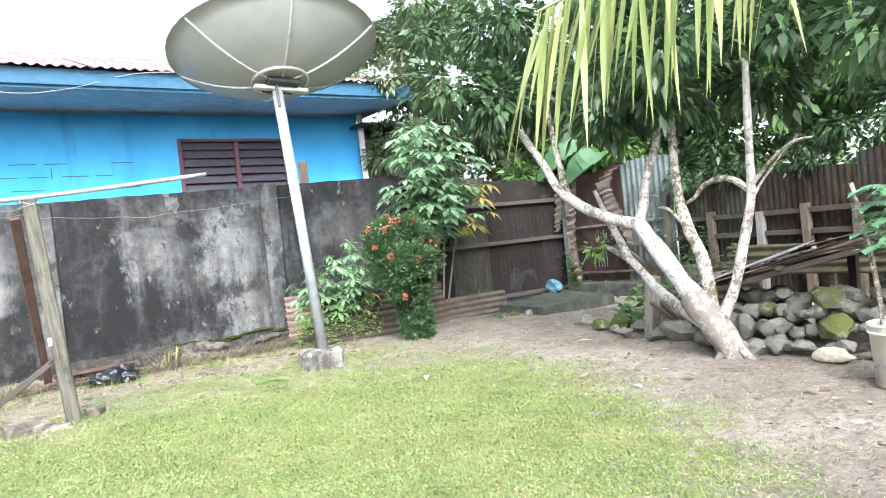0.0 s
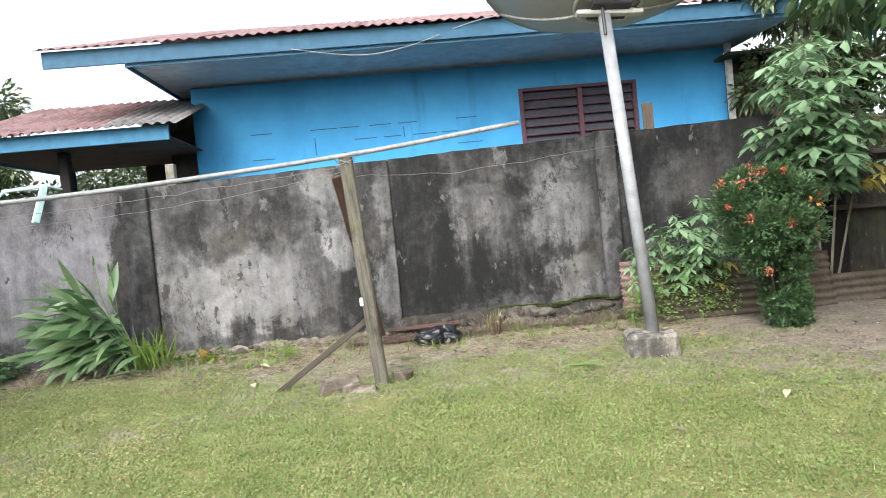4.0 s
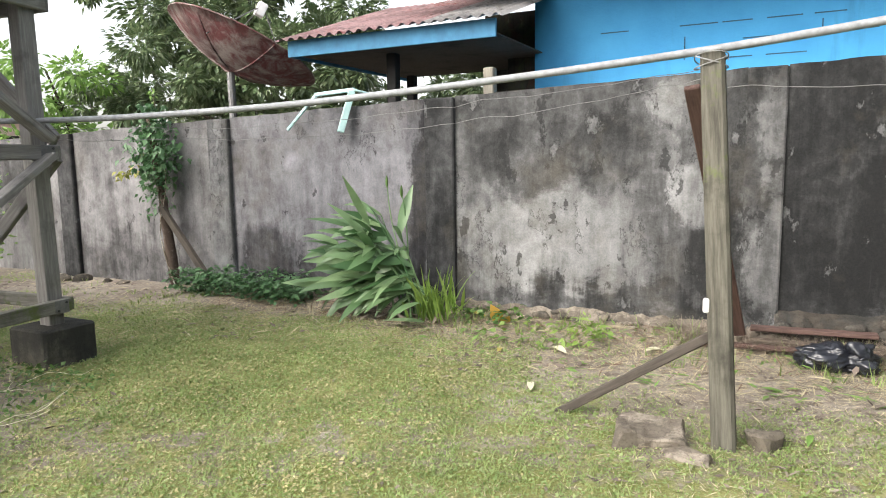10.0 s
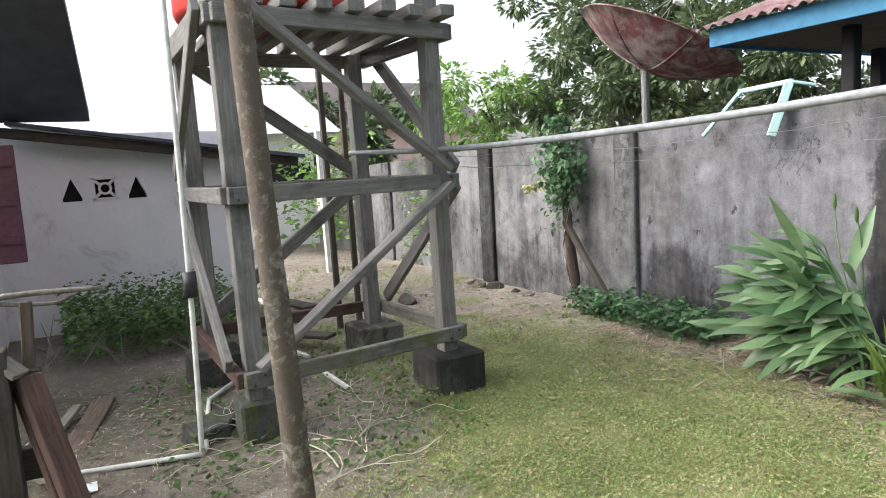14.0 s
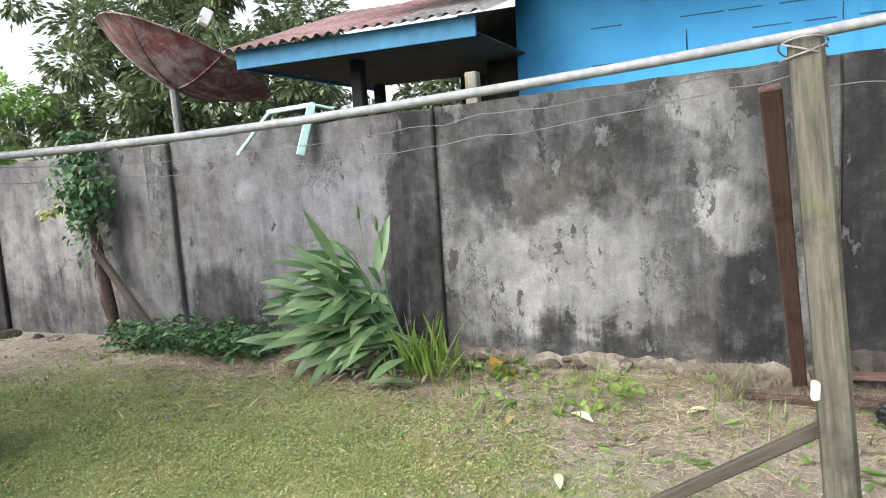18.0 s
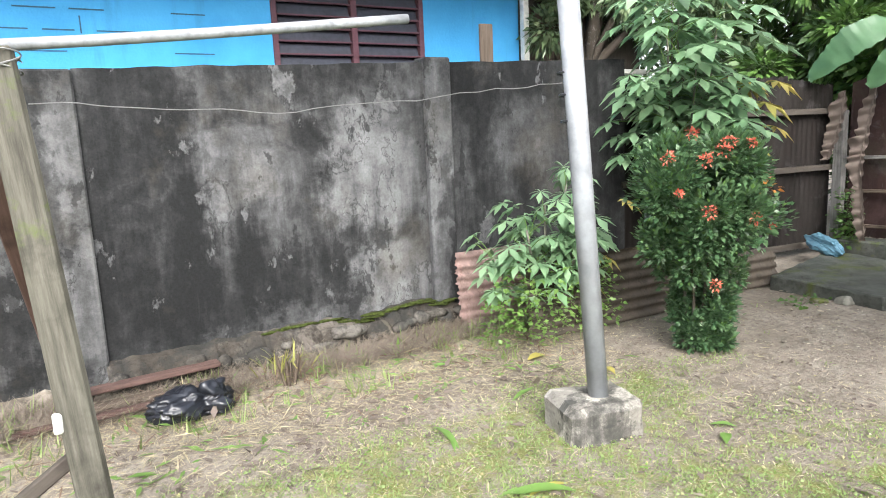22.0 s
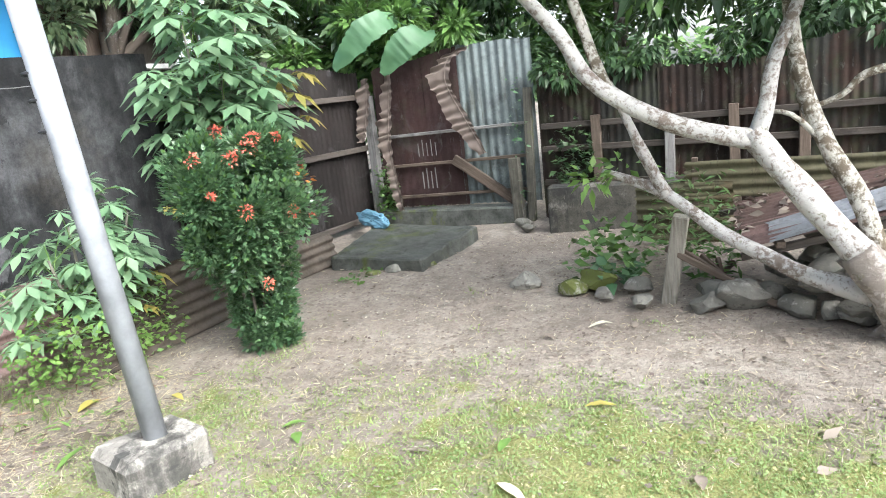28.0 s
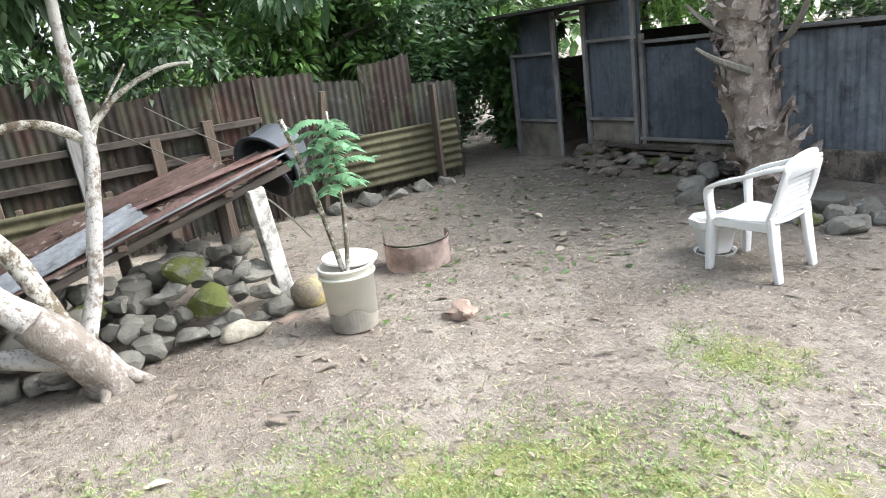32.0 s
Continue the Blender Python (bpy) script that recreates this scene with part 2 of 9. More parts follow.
def make_wood(name, base, dark, scale=1.0, moss=0.0):
    n = Nodes(name)
    g = n.noise(1.0, 8, 0.7, n.scaled(60 * scale, 60 * scale, 4 * scale))
    p = n.place()
    a = n.mix(n.ramp(g, (0.32, 0.0), (0.66, 1.0)), dark, base)
    a = n.mix(n.math("MULTIPLY", n.chance(), 0.35), a, tuple(c * 0.55 for c in base))
    a = n.mix(n.ramp(n.noise(3.0, 6, 0.65, p), (0.52, 0.0), (0.7, 0.7)), a, tuple(c * 0.4 for c in dark))
    if moss:
        a = n.mix(n.ramp(n.noise(4.5, 6, 0.7, p), (0.62 - moss, 0.0), (0.72 - moss, 0.8)), a, (0.10, 0.13, 0.04))
    return n.end(a, 0.85, 0.0, g, 0.006, 0.2)


def make_leaf(name, base, other, gloss=0.45, through=0.25):
    n = Nodes(name)
    a = n.mix(n.island(), base, other)
    a = n.mix(n.ramp(n.noise(3.0), (0.35, 0.0), (0.7, 0.6)), a, tuple(c * 0.6 for c in base))
    m = n.end(a, gloss, 0.0, None, 0.0, 0.45)
    n.put(n.b.inputs["Subsurface Weight"], 0.0)
    soft = n.add("ShaderNodeBsdfTranslucent", Color=a)
    both = n.add("ShaderNodeMixShader", Fac=through)
    n.put(both.inputs[1], n.b.outputs[0])
    n.put(both.inputs[2], soft.outputs[0])
    n.put(n.t.nodes["Material Output"].inputs["Surface"], both.outputs[0])
    return m


def make_ground():
    """Trodden soil with litter and worn turf; the turf's share is the mesh's own attribute."""
    n = Nodes("yard_soil_and_turf")
    p = n.place()
    share = n.add("ShaderNodeAttribute")
    share.attribute_name = "turf"
    g = share.outputs["Fac"]
    soil = n.mix(n.ramp(n.noise(1.1, 10, 0.70, p), (0.38, 0.0), (0.62, 1.0)), (0.235, 0.198, 0.162), (0.355, 0.315, 0.265))
    soil = n.mix(n.ramp(n.noise(5.5, 9, 0.72, p), (0.47, 0.0), (0.60, 0.6)), soil, (0.175, 0.15, 0.124))
    soil = n.mix(n.ramp(n.noise(30, 6, 0.75, p), (0.48, 0.0), (0.64, 0.6)), soil, (0.15, 0.135, 0.115))
    litter = n.noise(1.0, 3, 0.6, n.scaled(52, 13, 30, p), 1.5)
    soil = n.mix(n.ramp(litter, (0.64, 0.0), (0.69, 0.7)), soil, (0.50, 0.475, 0.42))
    litter = n.noise(1.0, 3, 0.6, n.scaled(16, 60, 30, p), 2.0)
    soil = n.mix(n.ramp(litter, (0.63, 0.0), (0.68, 0.65)), soil, (0.085, 0.072, 0.058))
    turf = n.mix(n.ramp(n.noise(2.0, 6, 0.6, p), (0.38, 0.0), (0.64, 1.0)), (0.22, 0.24, 0.08), (0.345, 0.325, 0.15))
    turf = n.mix(n.ramp(n.noise(90, 4, 0.7, p), (0.35, 0.0), (0.65, 0.75)), turf, (0.125, 0.145, 0.052))
    turf = n.mix(n.ramp(n.noise(40, 5, 0.7, p), (0.57, 0.0), (0.7, 0.8)), turf, (0.36, 0.32, 0.22))
    edge = n.math("ADD", g, n.math("MULTIPLY", n.math("SUBTRACT", n.noise(5, 9, 0.75, p), 0.5), 1.9))
    a = n.mix(n.ramp(edge, (0.40, 0.0), (0.66, 1.0)), soil, turf)
    wet = n.add("ShaderNodeAttribute")
    wet.attribute_name = "damp"
    mud = n.mix(n.ramp(n.noise(3.5, 9, 0.75, p), (0.45, 0.0), (0.58, 1.0)), (0.085, 0.078, 0.066), (0.075, 0.085, 0.04))
    mud = n.mix(n.ramp(n.noise(14, 8, 0.75, p), (0.5, 0.0), (0.62, 0.8)), mud, (0.17, 0.16, 0.145))
    a = n.mix(n.math("MULTIPLY", wet.outputs["Fac"], 0.85), a, mud)
    h = n.math("ADD", n.noise(35, 6, 0.7, p), n.math("MULTIPLY", litter, 0.5))
    return n.end(a, 0.95, 0.0, h, 0.02, 0.1)


def make_mossy(name, base, moss, rough=0.92):
    """Weathered concrete, part of it under thin moss."""
    n = Nodes(name)
    p = n.place()
    a = n.mix(n.ramp(n.noise(6, 10, 0.75, p), (0.35, 0.0), (0.65, 1.0)), tuple(c * 0.5 for c in base), tuple(c * 1.5 for c in base))
    a = n.mix(n.ramp(n.noise(2.0, 9, 0.75, p, 0.4), (0.54 - moss, 0.0), (0.62 - moss, 0.8)), a, (0.092, 0.112, 0.03))
    a = n.mix(n.ramp(n.noise(40, 5, 0.7, p), (0.56, 0.0), (0.68, 0.7)), a, tuple(c * 0.3 for c in base))
    return n.end(a, rough, 0.0, n.noise(14, 9, 0.75, p), 0.02, 0.15)


def make_whitewash():
    """Lime wash with faint grey stains and damp blots."""
    n = Nodes("whitewash")
    p = n.place()
    a = n.mix(n.ramp(n.noise(1.2, 8, 0.65, p, 0.4), (0.35, 0.0), (0.65, 1.0)), (0.74, 0.74, 0.76), (0.86, 0.85, 0.86))
    a = n.mix(n.ramp(n.noise(1.6, 12, 0.76, p, 0.6), (0.56, 0.0), (0.70, 0.6)), a, (0.36, 0.36, 0.35))
    a = n.mix(n.ramp(n.noise(45, 5, 0.7, p), (0.6, 0.0), (0.72, 0.4)), a, (0.42, 0.42, 0.41))
    return n.end(a, 0.9, 0.0, n.noise(20, 6, 0.7, p), 0.008, 0.15)


def make_bark(name, base, patch, cover, scale=1.0):
    n = Nodes(name)
    p = n.place()
    a = n.mix(n.noise(14 * scale, 7, 0.7, p), tuple(c * 0.6 for c in base), base)
    lichen = n.math("ADD", n.noise(8 * scale, 9, 0.74, p, 0.3), n.math("MULTIPLY", n.math("SUBTRACT", n.noise(1.3 * scale, 5, 0.6, p), 0.5), 0.55))
    a = n.mix(n.ramp(lichen, (0.52 - cover, 0.0), (0.64 - cover, 1.0)), a, patch)
    a = n.mix(n.ramp(n.noise(4 * scale, 6, 0.7, p), (0.60, 0.0), (0.68, 0.8)), a, (0.13, 0.12, 0.055))
    return n.end(a, 0.9, 0.0, n.noise(30 * scale, 6, 0.7, p), 0.012, 0.2)


def make_stone(name="river_stone", mossy=0.0):
    n = Nodes(name)
    p = n.place()
    a = n.mix(n.chance(), (0.135, 0.132, 0.11), (0.29, 0.28, 0.24))
    a = n.mix(n.ramp(n.noise(12, 7, 0.7, p), (0.35, 0.0), (0.7, 0.8)), a, (0.14, 0.135, 0.12))
    a = n.mix(n.ramp(n.noise(5, 6, 0.7, p), (0.66 - mossy, 0.0), (0.74 - mossy, 0.9)), a, (0.09, 0.108, 0.02))
    a = n.mix(n.ramp(n.noise(9, 8, 0.75, p), (0.58, 0.0), (0.64, 0.6)), a, (0.36, 0.355, 0.32))
    a = n.mix(n.ramp(n.noise(16, 8, 0.75, p), (0.56, 0.0), (0.64, 0.7)), a, (0.07, 0.066, 0.055))
    return n.end(a, 0.9, 0.0, n.noise(16, 9, 0.75, p), 0.03, 0.2)


def make_blue():
    n = Nodes("blue_wall_paint")
    p = n.place()
    a = n.mix(n.ramp(n.noise(1.2, 6, 0.6, p), (0.35, 0.0), (0.65, 1.0)), (0.05, 0.29, 0.58), (0.07, 0.36, 0.67))
    a = n.mix(n.ramp(n.noise(1.0, 6, 0.65, n.scaled(5, 5, 0.5, p)), (0.58, 0.0), (0.74, 0.5)), a, (0.04, 0.19, 0.36))
    return n.end(a, 0.75, 0.0, n.noise(35, 5, 0.6, p), 0.006, 0.25)


M = {
    "ground": make_ground(),
    "wall": make_wall("mouldy_plaster", 3.0, 0.58, ((-5.4, 0.2, 1.2, 0.35, -0.18), (-5.0, 1.0, 0.35, 0.9, 0.12), (-8.0, 1.0, 1.0, 0.7, -0.2)), -0.03, (1.0, 0.985, 1.0)),
    "wall_lilac": make_wall("grey_lilac_plaster", 6.3, 0.595, ((-3.0, 0.25, 0.5, 0.45, -0.3), (-1.7, 1.0, 0.45, 0.5, 0.12), (-2.2, 0.1, 1.0, 0.25, -0.2), (-1.24, 1.2, 0.15, 1.4, -0.45)), -0.035, (0.99, 0.985, 1.05), 0.14),
    "wall_pale": make_wall("streaked_plaster", 8.6, 0.465, ((-0.15, 0.68, 0.75, 0.42, 0.30), (-0.1, 1.35, 0.9, 0.3, -0.14), (1.15, 0.6, 0.25, 0.55, -0.34), (0.98, 0.98, 0.16, 0.24, 0.34), (0.9, 1.7, 0.2, 0.16, 0.2), (1.35, 1.3, 0.18, 0.7, -0.2), (0.4, 0.18, 1.2, 0.14, -0.2)), 0.012, (0.99, 1.0, 1.005), 0.18),
    "wall_dark": make_wall("black_mouldy_plaster", 11.0, 0.20, ((1.95, 0.9, 0.38, 1.2, -0.17), (2.4, 0.55, 0.6, 0.45, -0.10), (2.75, 0.5, 0.75, 0.4, -0.10), (3.45, 1.3, 0.45, 0.42, 0.38), (3.55, 0.45, 0.33, 0.34, 0.32), (2.5, 1.35, 0.45, 0.25, 0.2), (2.9, 1.78, 1.4, 0.14, 0.1), (2.9, 0.22, 0.9, 0.12, 0.16)), 0.012, (0.985, 1.0, 1.015), 0.04),
    "wall_wet": make_wall("dark_pilaster_plaster", 8.0, 0.215, ((4.85, 1.5, 0.35, 0.4, 0.15), (5.2, 0.9, 0.25, 0.6, 0.12)), -0.02),
    # the thin field at x -3.5 paints shading on a pilaster's right edge
    "wall_post": make_wall("grey_pilaster_plaster", 5.0, 0.50, ((4.1, 0.6, 0.12, 0.7, -0.35), (-3.5, 1.0, 0.05, 1.2, -0.1)), 0.0),
    "footing": make_concrete("dirty_footing", (0.065, 0.057, 0.048), 0.03),
    "block": make_concrete("damp_concrete", (0.10, 0.095, 0.08), 0.04),
    "plinth": make_concrete("pale_concrete", (0.175, 0.168, 0.152), -0.02),
    "slab": make_mossy("mossy_slab", (0.085, 0.09, 0.08), 0.0, 0.55),
    "blue": make_blue(),
    "soffit": plain("grey_soffit_board", (0.40, 0.46, 0.51), 0.8, 0, 6),
    "fascia": plain("blue_fascia_paint", (0.03, 0.10, 0.17), 0.65, 0, 8),
    "roof_red": make_iron("faded_red_roof_iron", (0.36, 0.24, 0.24), (0.30, 0.09, 0.085), 0.03),
    "roof_grey": make_iron("grey_roof_iron", (0.34, 0.33, 0.33), (0.26, 0.16, 0.13), -0.04),
    "maroon": plain("maroon_window_paint", (0.105, 0.045, 0.058), 0.5, 0, 20),
    # near-black tone, mostly painted shade of rooms behind openings
    "dark": plain("shade_black", (0.025, 0.024, 0.024), 0.9, 0, 10),
    "rust": make_iron("rusty_iron", (0.062, 0.050, 0.042), (0.055, 0.034, 0.026), 0.06, 0.0, 0.7),
    "iron_black": make_iron("blackened_iron", (0.024, 0.020, 0.018), (0.022, 0.014, 0.012), 0.02, 0.0),
    "rust_brown": make_iron("brown_iron", (0.038, 0.029, 0.024), (0.032, 0.019, 0.015), 0.05, 0.0, 0.7),
    "zinc": make_iron("zinc_iron", (0.20, 0.235, 0.23), (0.085, 0.085, 0.06), 0.03, 0.2),
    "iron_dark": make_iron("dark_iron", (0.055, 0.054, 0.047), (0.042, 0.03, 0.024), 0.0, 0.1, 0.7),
    "iron_moss": make_iron("mossy_iron", (0.15, 0.14, 0.085), (0.11, 0.075, 0.04), 0.02, 0.1),
    "iron_blue": make_iron("blue_grey_iron", (0.23, 0.255, 0.285), (0.10, 0.105, 0.115), 0.0, 0.1),
    "iron_slate": make_iron("slate_iron", (0.125, 0.142, 0.165), (0.07, 0.075, 0.085), 0.0, 0.1),
    "wood": make_wood("weathered_grey_timber", (0.285, 0.278, 0.265), (0.125, 0.12, 0.112)),
    "wood_brown": make_wood("old_brown_timber", (0.155, 0.122, 0.095), (0.07, 0.053, 0.04)),
    "wood_pale": make_wood("pale_grey_timber", (0.30, 0.28, 0.235), (0.14, 0.13, 0.105), 1.0, 0.0),
    "wood_mossy": make_wood("mossy_post_timber", (0.155, 0.148, 0.12), (0.045, 0.042, 0.034), 0.8, 0.05),
    "wood_damp": make_wood("damp_mossy_timber", (0.25, 0.245, 0.215), (0.11, 0.105, 0.09), 1.0, 0.10),
    "wood_dark": make_wood("wet_dark_timber", (0.11, 0.095, 0.08), (0.05, 0.042, 0.036)),
    "wood_red": make_wood("red_brown_timber", (0.16, 0.10, 0.085), (0.065, 0.042, 0.036)),
    "pole": make_bark("lichened_round_pole", (0.17, 0.14, 0.115), (0.31, 0.29, 0.25), 0.0, 1.8),
    "pipe": plain("galvanised_pipe", (0.265, 0.278, 0.29), 0.6, 0.1, 25, 0.35),
    "dish_pole": plain("grey_painted_pole", (0.285, 0.30, 0.32), 0.55, 0.0, 9, 0.3),
    "plinth_pale": make_concrete("bleached_concrete", (0.27, 0.255, 0.225), -0.02),
    "tan_plaster": plain("stained_tan_plaster", (0.205, 0.19, 0.155), 0.9, 0, 5, 0.5, 0.1, 0.006),
    "pvc": plain("white_pipe", (0.66, 0.66, 0.62), 0.45, 0, 14),
    "dish": plain("dish_grey_paint", (0.37, 0.38, 0.375), 0.6, 0.05, 4, 0.10),
    "dish_rib": plain("dish_rib_metal", (0.55, 0.55, 0.53), 0.5, 0.3, 20),
    "dish_red": make_iron("dish_maroon_paint", (0.16, 0.06, 0.062), (0.34, 0.29, 0.27), 0.115, 0.0),
    "dark_metal": plain("dark_bracket", (0.06, 0.06, 0.065), 0.5, 0.5, 20),
    "wire": plain("steel_wire", (0.17, 0.17, 0.17), 0.6, 0.4, 30),
    "cable": plain("pale_cable", (0.26, 0.26, 0.255), 0.6, 0, 30),
    "bark": make_bark("lichened_bark", (0.25, 0.205, 0.17), (0.50, 0.485, 0.455), 0.12, 3.4),
    "bark_brown": make_bark("brown_bark", (0.17, 0.14, 0.10), (0.52, 0.50, 0.44), 0.06, 2.6),
    "bark_foot": make_bark("grey_trunk_foot", (0.27, 0.235, 0.20), (0.40, 0.365, 0.33), 0.02, 2.4),
    "bark_rough": make_bark("rough_brown_bark", (0.10, 0.075, 0.06), (0.17, 0.14, 0.12), 0.0, 3.0),
    "bark_dark": make_bark("dark_bark", (0.09, 0.075, 0.06), (0.22, 0.21, 0.19), -0.03),
    "palm": make_bark("palm_bark", (0.30, 0.25, 0.21), (0.48, 0.42, 0.365), 0.02, 1.4),
    "palm_boot": make_bark("peeling_palm_boot", (0.38, 0.315, 0.265), (0.56, 0.50, 0.44), 0.05, 1.2),
    "stone": make_stone(),
    "moss_stone": make_stone("mossy_stone", 0.27),
    "moss": plain("moss_cushion", (0.06, 0.078, 0.02), 0.95, 0, 40, 0.6, 0.1, 0.02),
    "louvre": plain("slate_louvre", (0.052, 0.056, 0.072), 0.4, 0, 20),
    "white": plain("white_plastic", (0.74, 0.75, 0.74), 0.4, 0, 6, 0.06),
    "bucket": plain("cream_plastic", (0.74, 0.73, 0.66), 0.45, 0, 5, 0.10),
    "mud": plain("dried_mud", (0.27, 0.25, 0.21), 0.9, 0, 12),
    "black_plastic": plain("black_bag_film", (0.016, 0.018, 0.024), 0.28, 0, 12, 0.3, 0.6),
    "tub": plain("dark_grey_plastic", (0.055, 0.062, 0.07), 0.5, 0, 8),
    "cyan": plain("pale_green_steel", (0.42, 0.62, 0.62), 0.45, 0.0, 10, 0.12),
    "blue_tarp": plain("blue_tarp", (0.12, 0.25, 0.33), 0.5, 0, 9),
    "white_wall": make_whitewash(),
    "pink_wall": plain("pink_house_paint", (0.52, 0.38, 0.36), 0.8, 0, 3),
    "tile_roof": make_iron("grey_roof_tile", (0.16, 0.14, 0.14), (0.20, 0.12, 0.10), -0.02, 0.0),
    "pink_rust": plain("pinkish_rusted_steel", (0.40, 0.32, 0.28), 0.9, 0, 7, 0.5, 0.1, 0.004),
    "terracotta": plain("broken_clay", (0.29, 0.215, 0.17), 0.9, 0, 14),
    "leaf": make_leaf("green_leaf", (0.07, 0.15, 0.035), (0.12, 0.22, 0.05)),
    "leaf_weed": make_leaf("blue_green_weed_leaf", (0.06, 0.14, 0.06), (0.13, 0.25, 0.11), 0.4),
    "leaf_dark": make_leaf("dark_glossy_leaf", (0.036, 0.078, 0.03), (0.08, 0.14, 0.055), 0.36),
    "leaf_bush": make_leaf("bush_leaf", (0.055, 0.125, 0.055), (0.15, 0.25, 0.115), 0.3),
    "leaf_sapling": make_leaf("sapling_leaf", (0.16, 0.345, 0.18), (0.26, 0.46, 0.26), 0.4, 0.3),
    "leaf_mango": make_leaf("grey_green_leaf", (0.09, 0.145, 0.065), (0.20, 0.25, 0.13), 0.36),
    "leaf_light": make_leaf("pale_green_leaf", (0.16, 0.30, 0.07), (0.24, 0.38, 0.10), 0.45, 0.35),
    "leaf_cassava": make_leaf("cassava_leaf", (0.195, 0.345, 0.18), (0.33, 0.475, 0.28), 0.34, 0.3),
    "leaf_yellow": make_leaf("yellowed_leaf", (0.42, 0.39, 0.10), (0.52, 0.40, 0.11), 0.6, 0.3),
    "leaf_orange": make_leaf("orange_dying_leaf", (0.60, 0.36, 0.07), (0.66, 0.42, 0.10), 0.6, 0.3),
    "leaf_frond": make_leaf("coconut_leaflet", (0.20, 0.27, 0.085), (0.37, 0.37, 0.17), 0.45, 0.3),
    "leaf_dry": make_leaf("dry_leaf", (0.19, 0.155, 0.12), (0.34, 0.29, 0.235), 0.8, 0.1),
    "leaf_dead": make_leaf("dead_brown_leaf", (0.135, 0.105, 0.088), (0.225, 0.182, 0.152), 0.85, 0.1),
    "clover": make_leaf("turf_leaflet", (0.205, 0.30, 0.098), (0.335, 0.415, 0.185), 0.75, 0.3),
    "leaf_hay": make_leaf("dry_turf_leaf", (0.36, 0.33, 0.155), (0.49, 0.44, 0.25), 0.8, 0.2),
    "leaf_turf": make_leaf("fresh_turf_leaf", (0.15, 0.26, 0.05), (0.26, 0.37, 0.08), 0.6, 0.3),
    "stalk_red": make_leaf("reddish_stalk", (0.15, 0.085, 0.06), (0.30, 0.20, 0.14), 0.8, 0.1),
    "shoot_yellow": make_leaf("yellow_green_shoot", (0.26, 0.28, 0.06), (0.40, 0.38, 0.12), 0.6, 0.2),
    "leaf_banana": make_leaf("banana_leaf", (0.06, 0.14, 0.065), (0.11, 0.215, 0.10), 0.36, 0.25),
    "leaf_ginger": make_leaf("broad_strap_leaf", (0.075, 0.17, 0.065), (0.30, 0.43, 0.22), 0.28, 0.25),
    "grass": make_leaf("grass_blade", (0.19, 0.275, 0.075), (0.335, 0.40, 0.16), 0.6, 0.3),
    "straw": make_leaf("straw_blade", (0.47, 0.405, 0.26), (0.60, 0.53, 0.365), 0.8, 0.2),
    "flower": make_leaf("coral_flower", (0.66, 0.12, 0.085), (0.76, 0.27, 0.18), 0.6, 0.2),
}


# ---- building blocks ----
def thing(name, x, y, z, label, category, group="", kind="", turn=0.0):
    ob = new(name)
    ob.empty_display_size = 0.05
    ob.matrix_basis = pose(x, y, z, 0, 0, turn)
    bpy.context.view_layer.update()
    return tagged(ob, label, category, group, kind)


def mesh_of(name, bm, smooth=False):
    me = bpy.data.meshes.new(name)
    bm.normal_update()
    bm.to_mesh(me)
    bm.free()
    if smooth:
        me.shade_smooth()
    return me


def under(ob, parent):
    """Hangs ob, built in world metres, under parent without moving it."""
    base = Matrix.Translation((0, 0, 0))
    p = parent
    while p is not None:
        base = p.matrix_basis @ base if p.parent is None else p.matrix_parent_inverse @ p.matrix_basis @ base
        p = p.parent
    ob.parent = parent
    ob.matrix_parent_inverse = base.inverted()
    return ob


def part(name, bm, material, parent=None, label="", smooth=False, kind=""):
    me = bm if isinstance(bm, bpy.types.Mesh) else mesh_of(name, bm, smooth)
    if material is not None:
        me.materials.append(M[material] if isinstance(material, str) else material)
    ob = new(name, me)
    if parent is not None:
        under(ob, parent)
    return tagged(ob, label, kind=kind)


def single(name, bm, material, label, category, group="", kind="", smooth=False):
    return tagged(part(name, bm, material, None, "", smooth), label, category, group, kind)


def box(bm, a, b, bevel=0.0, m=None):
    """A box between two corners, edges eased."""
    c = [(a[i] + b[i]) / 2 for i in range(3)]
    s = [abs(b[i] - a[i]) for i in range(3)]
    made = bmesh.ops.create_cube(bm, size=1.0, matrix=(m or Matrix()) @ Matrix.LocRotScale(c, None, s))
    if bevel:
        edges = list({e for v in made["verts"] for e in v.link_edges})
        bmesh.ops.bevel(bm, geom=edges, offset=bevel, segments=1, affect="EDGES")
    return bm


def solid(a, b, bevel=0.0, m=None):
    return box(bmesh.new(), a, b, bevel, m)


def along(p, q, side=(0, 0, 1)):
    """A pose at p whose z runs to q, and the length."""
    p, q = Vector(p), Vector(q)
    d = q - p
    z = d.normalized()
    s = Vector(side)
    if abs(z.dot(s)) > 0.98:
        s = Vector((0, 1, 0))
    x = s.cross(z).normalized()
    y = z.cross(x)
    return Matrix((x, y, z)).transposed().to_4x4(), p, d.length


def beam(p, q, w, h, side=(0, 0, 1), bevel=0.004):
    """A timber from p to q: w across, h along side."""
    m, p, n = along(p, q, side)
    bm = bmesh.new()
    box(bm, (-w / 2, -h / 2, 0), (w / 2, h / 2, n), bevel)
    return bm, Matrix.Translation(p) @ m


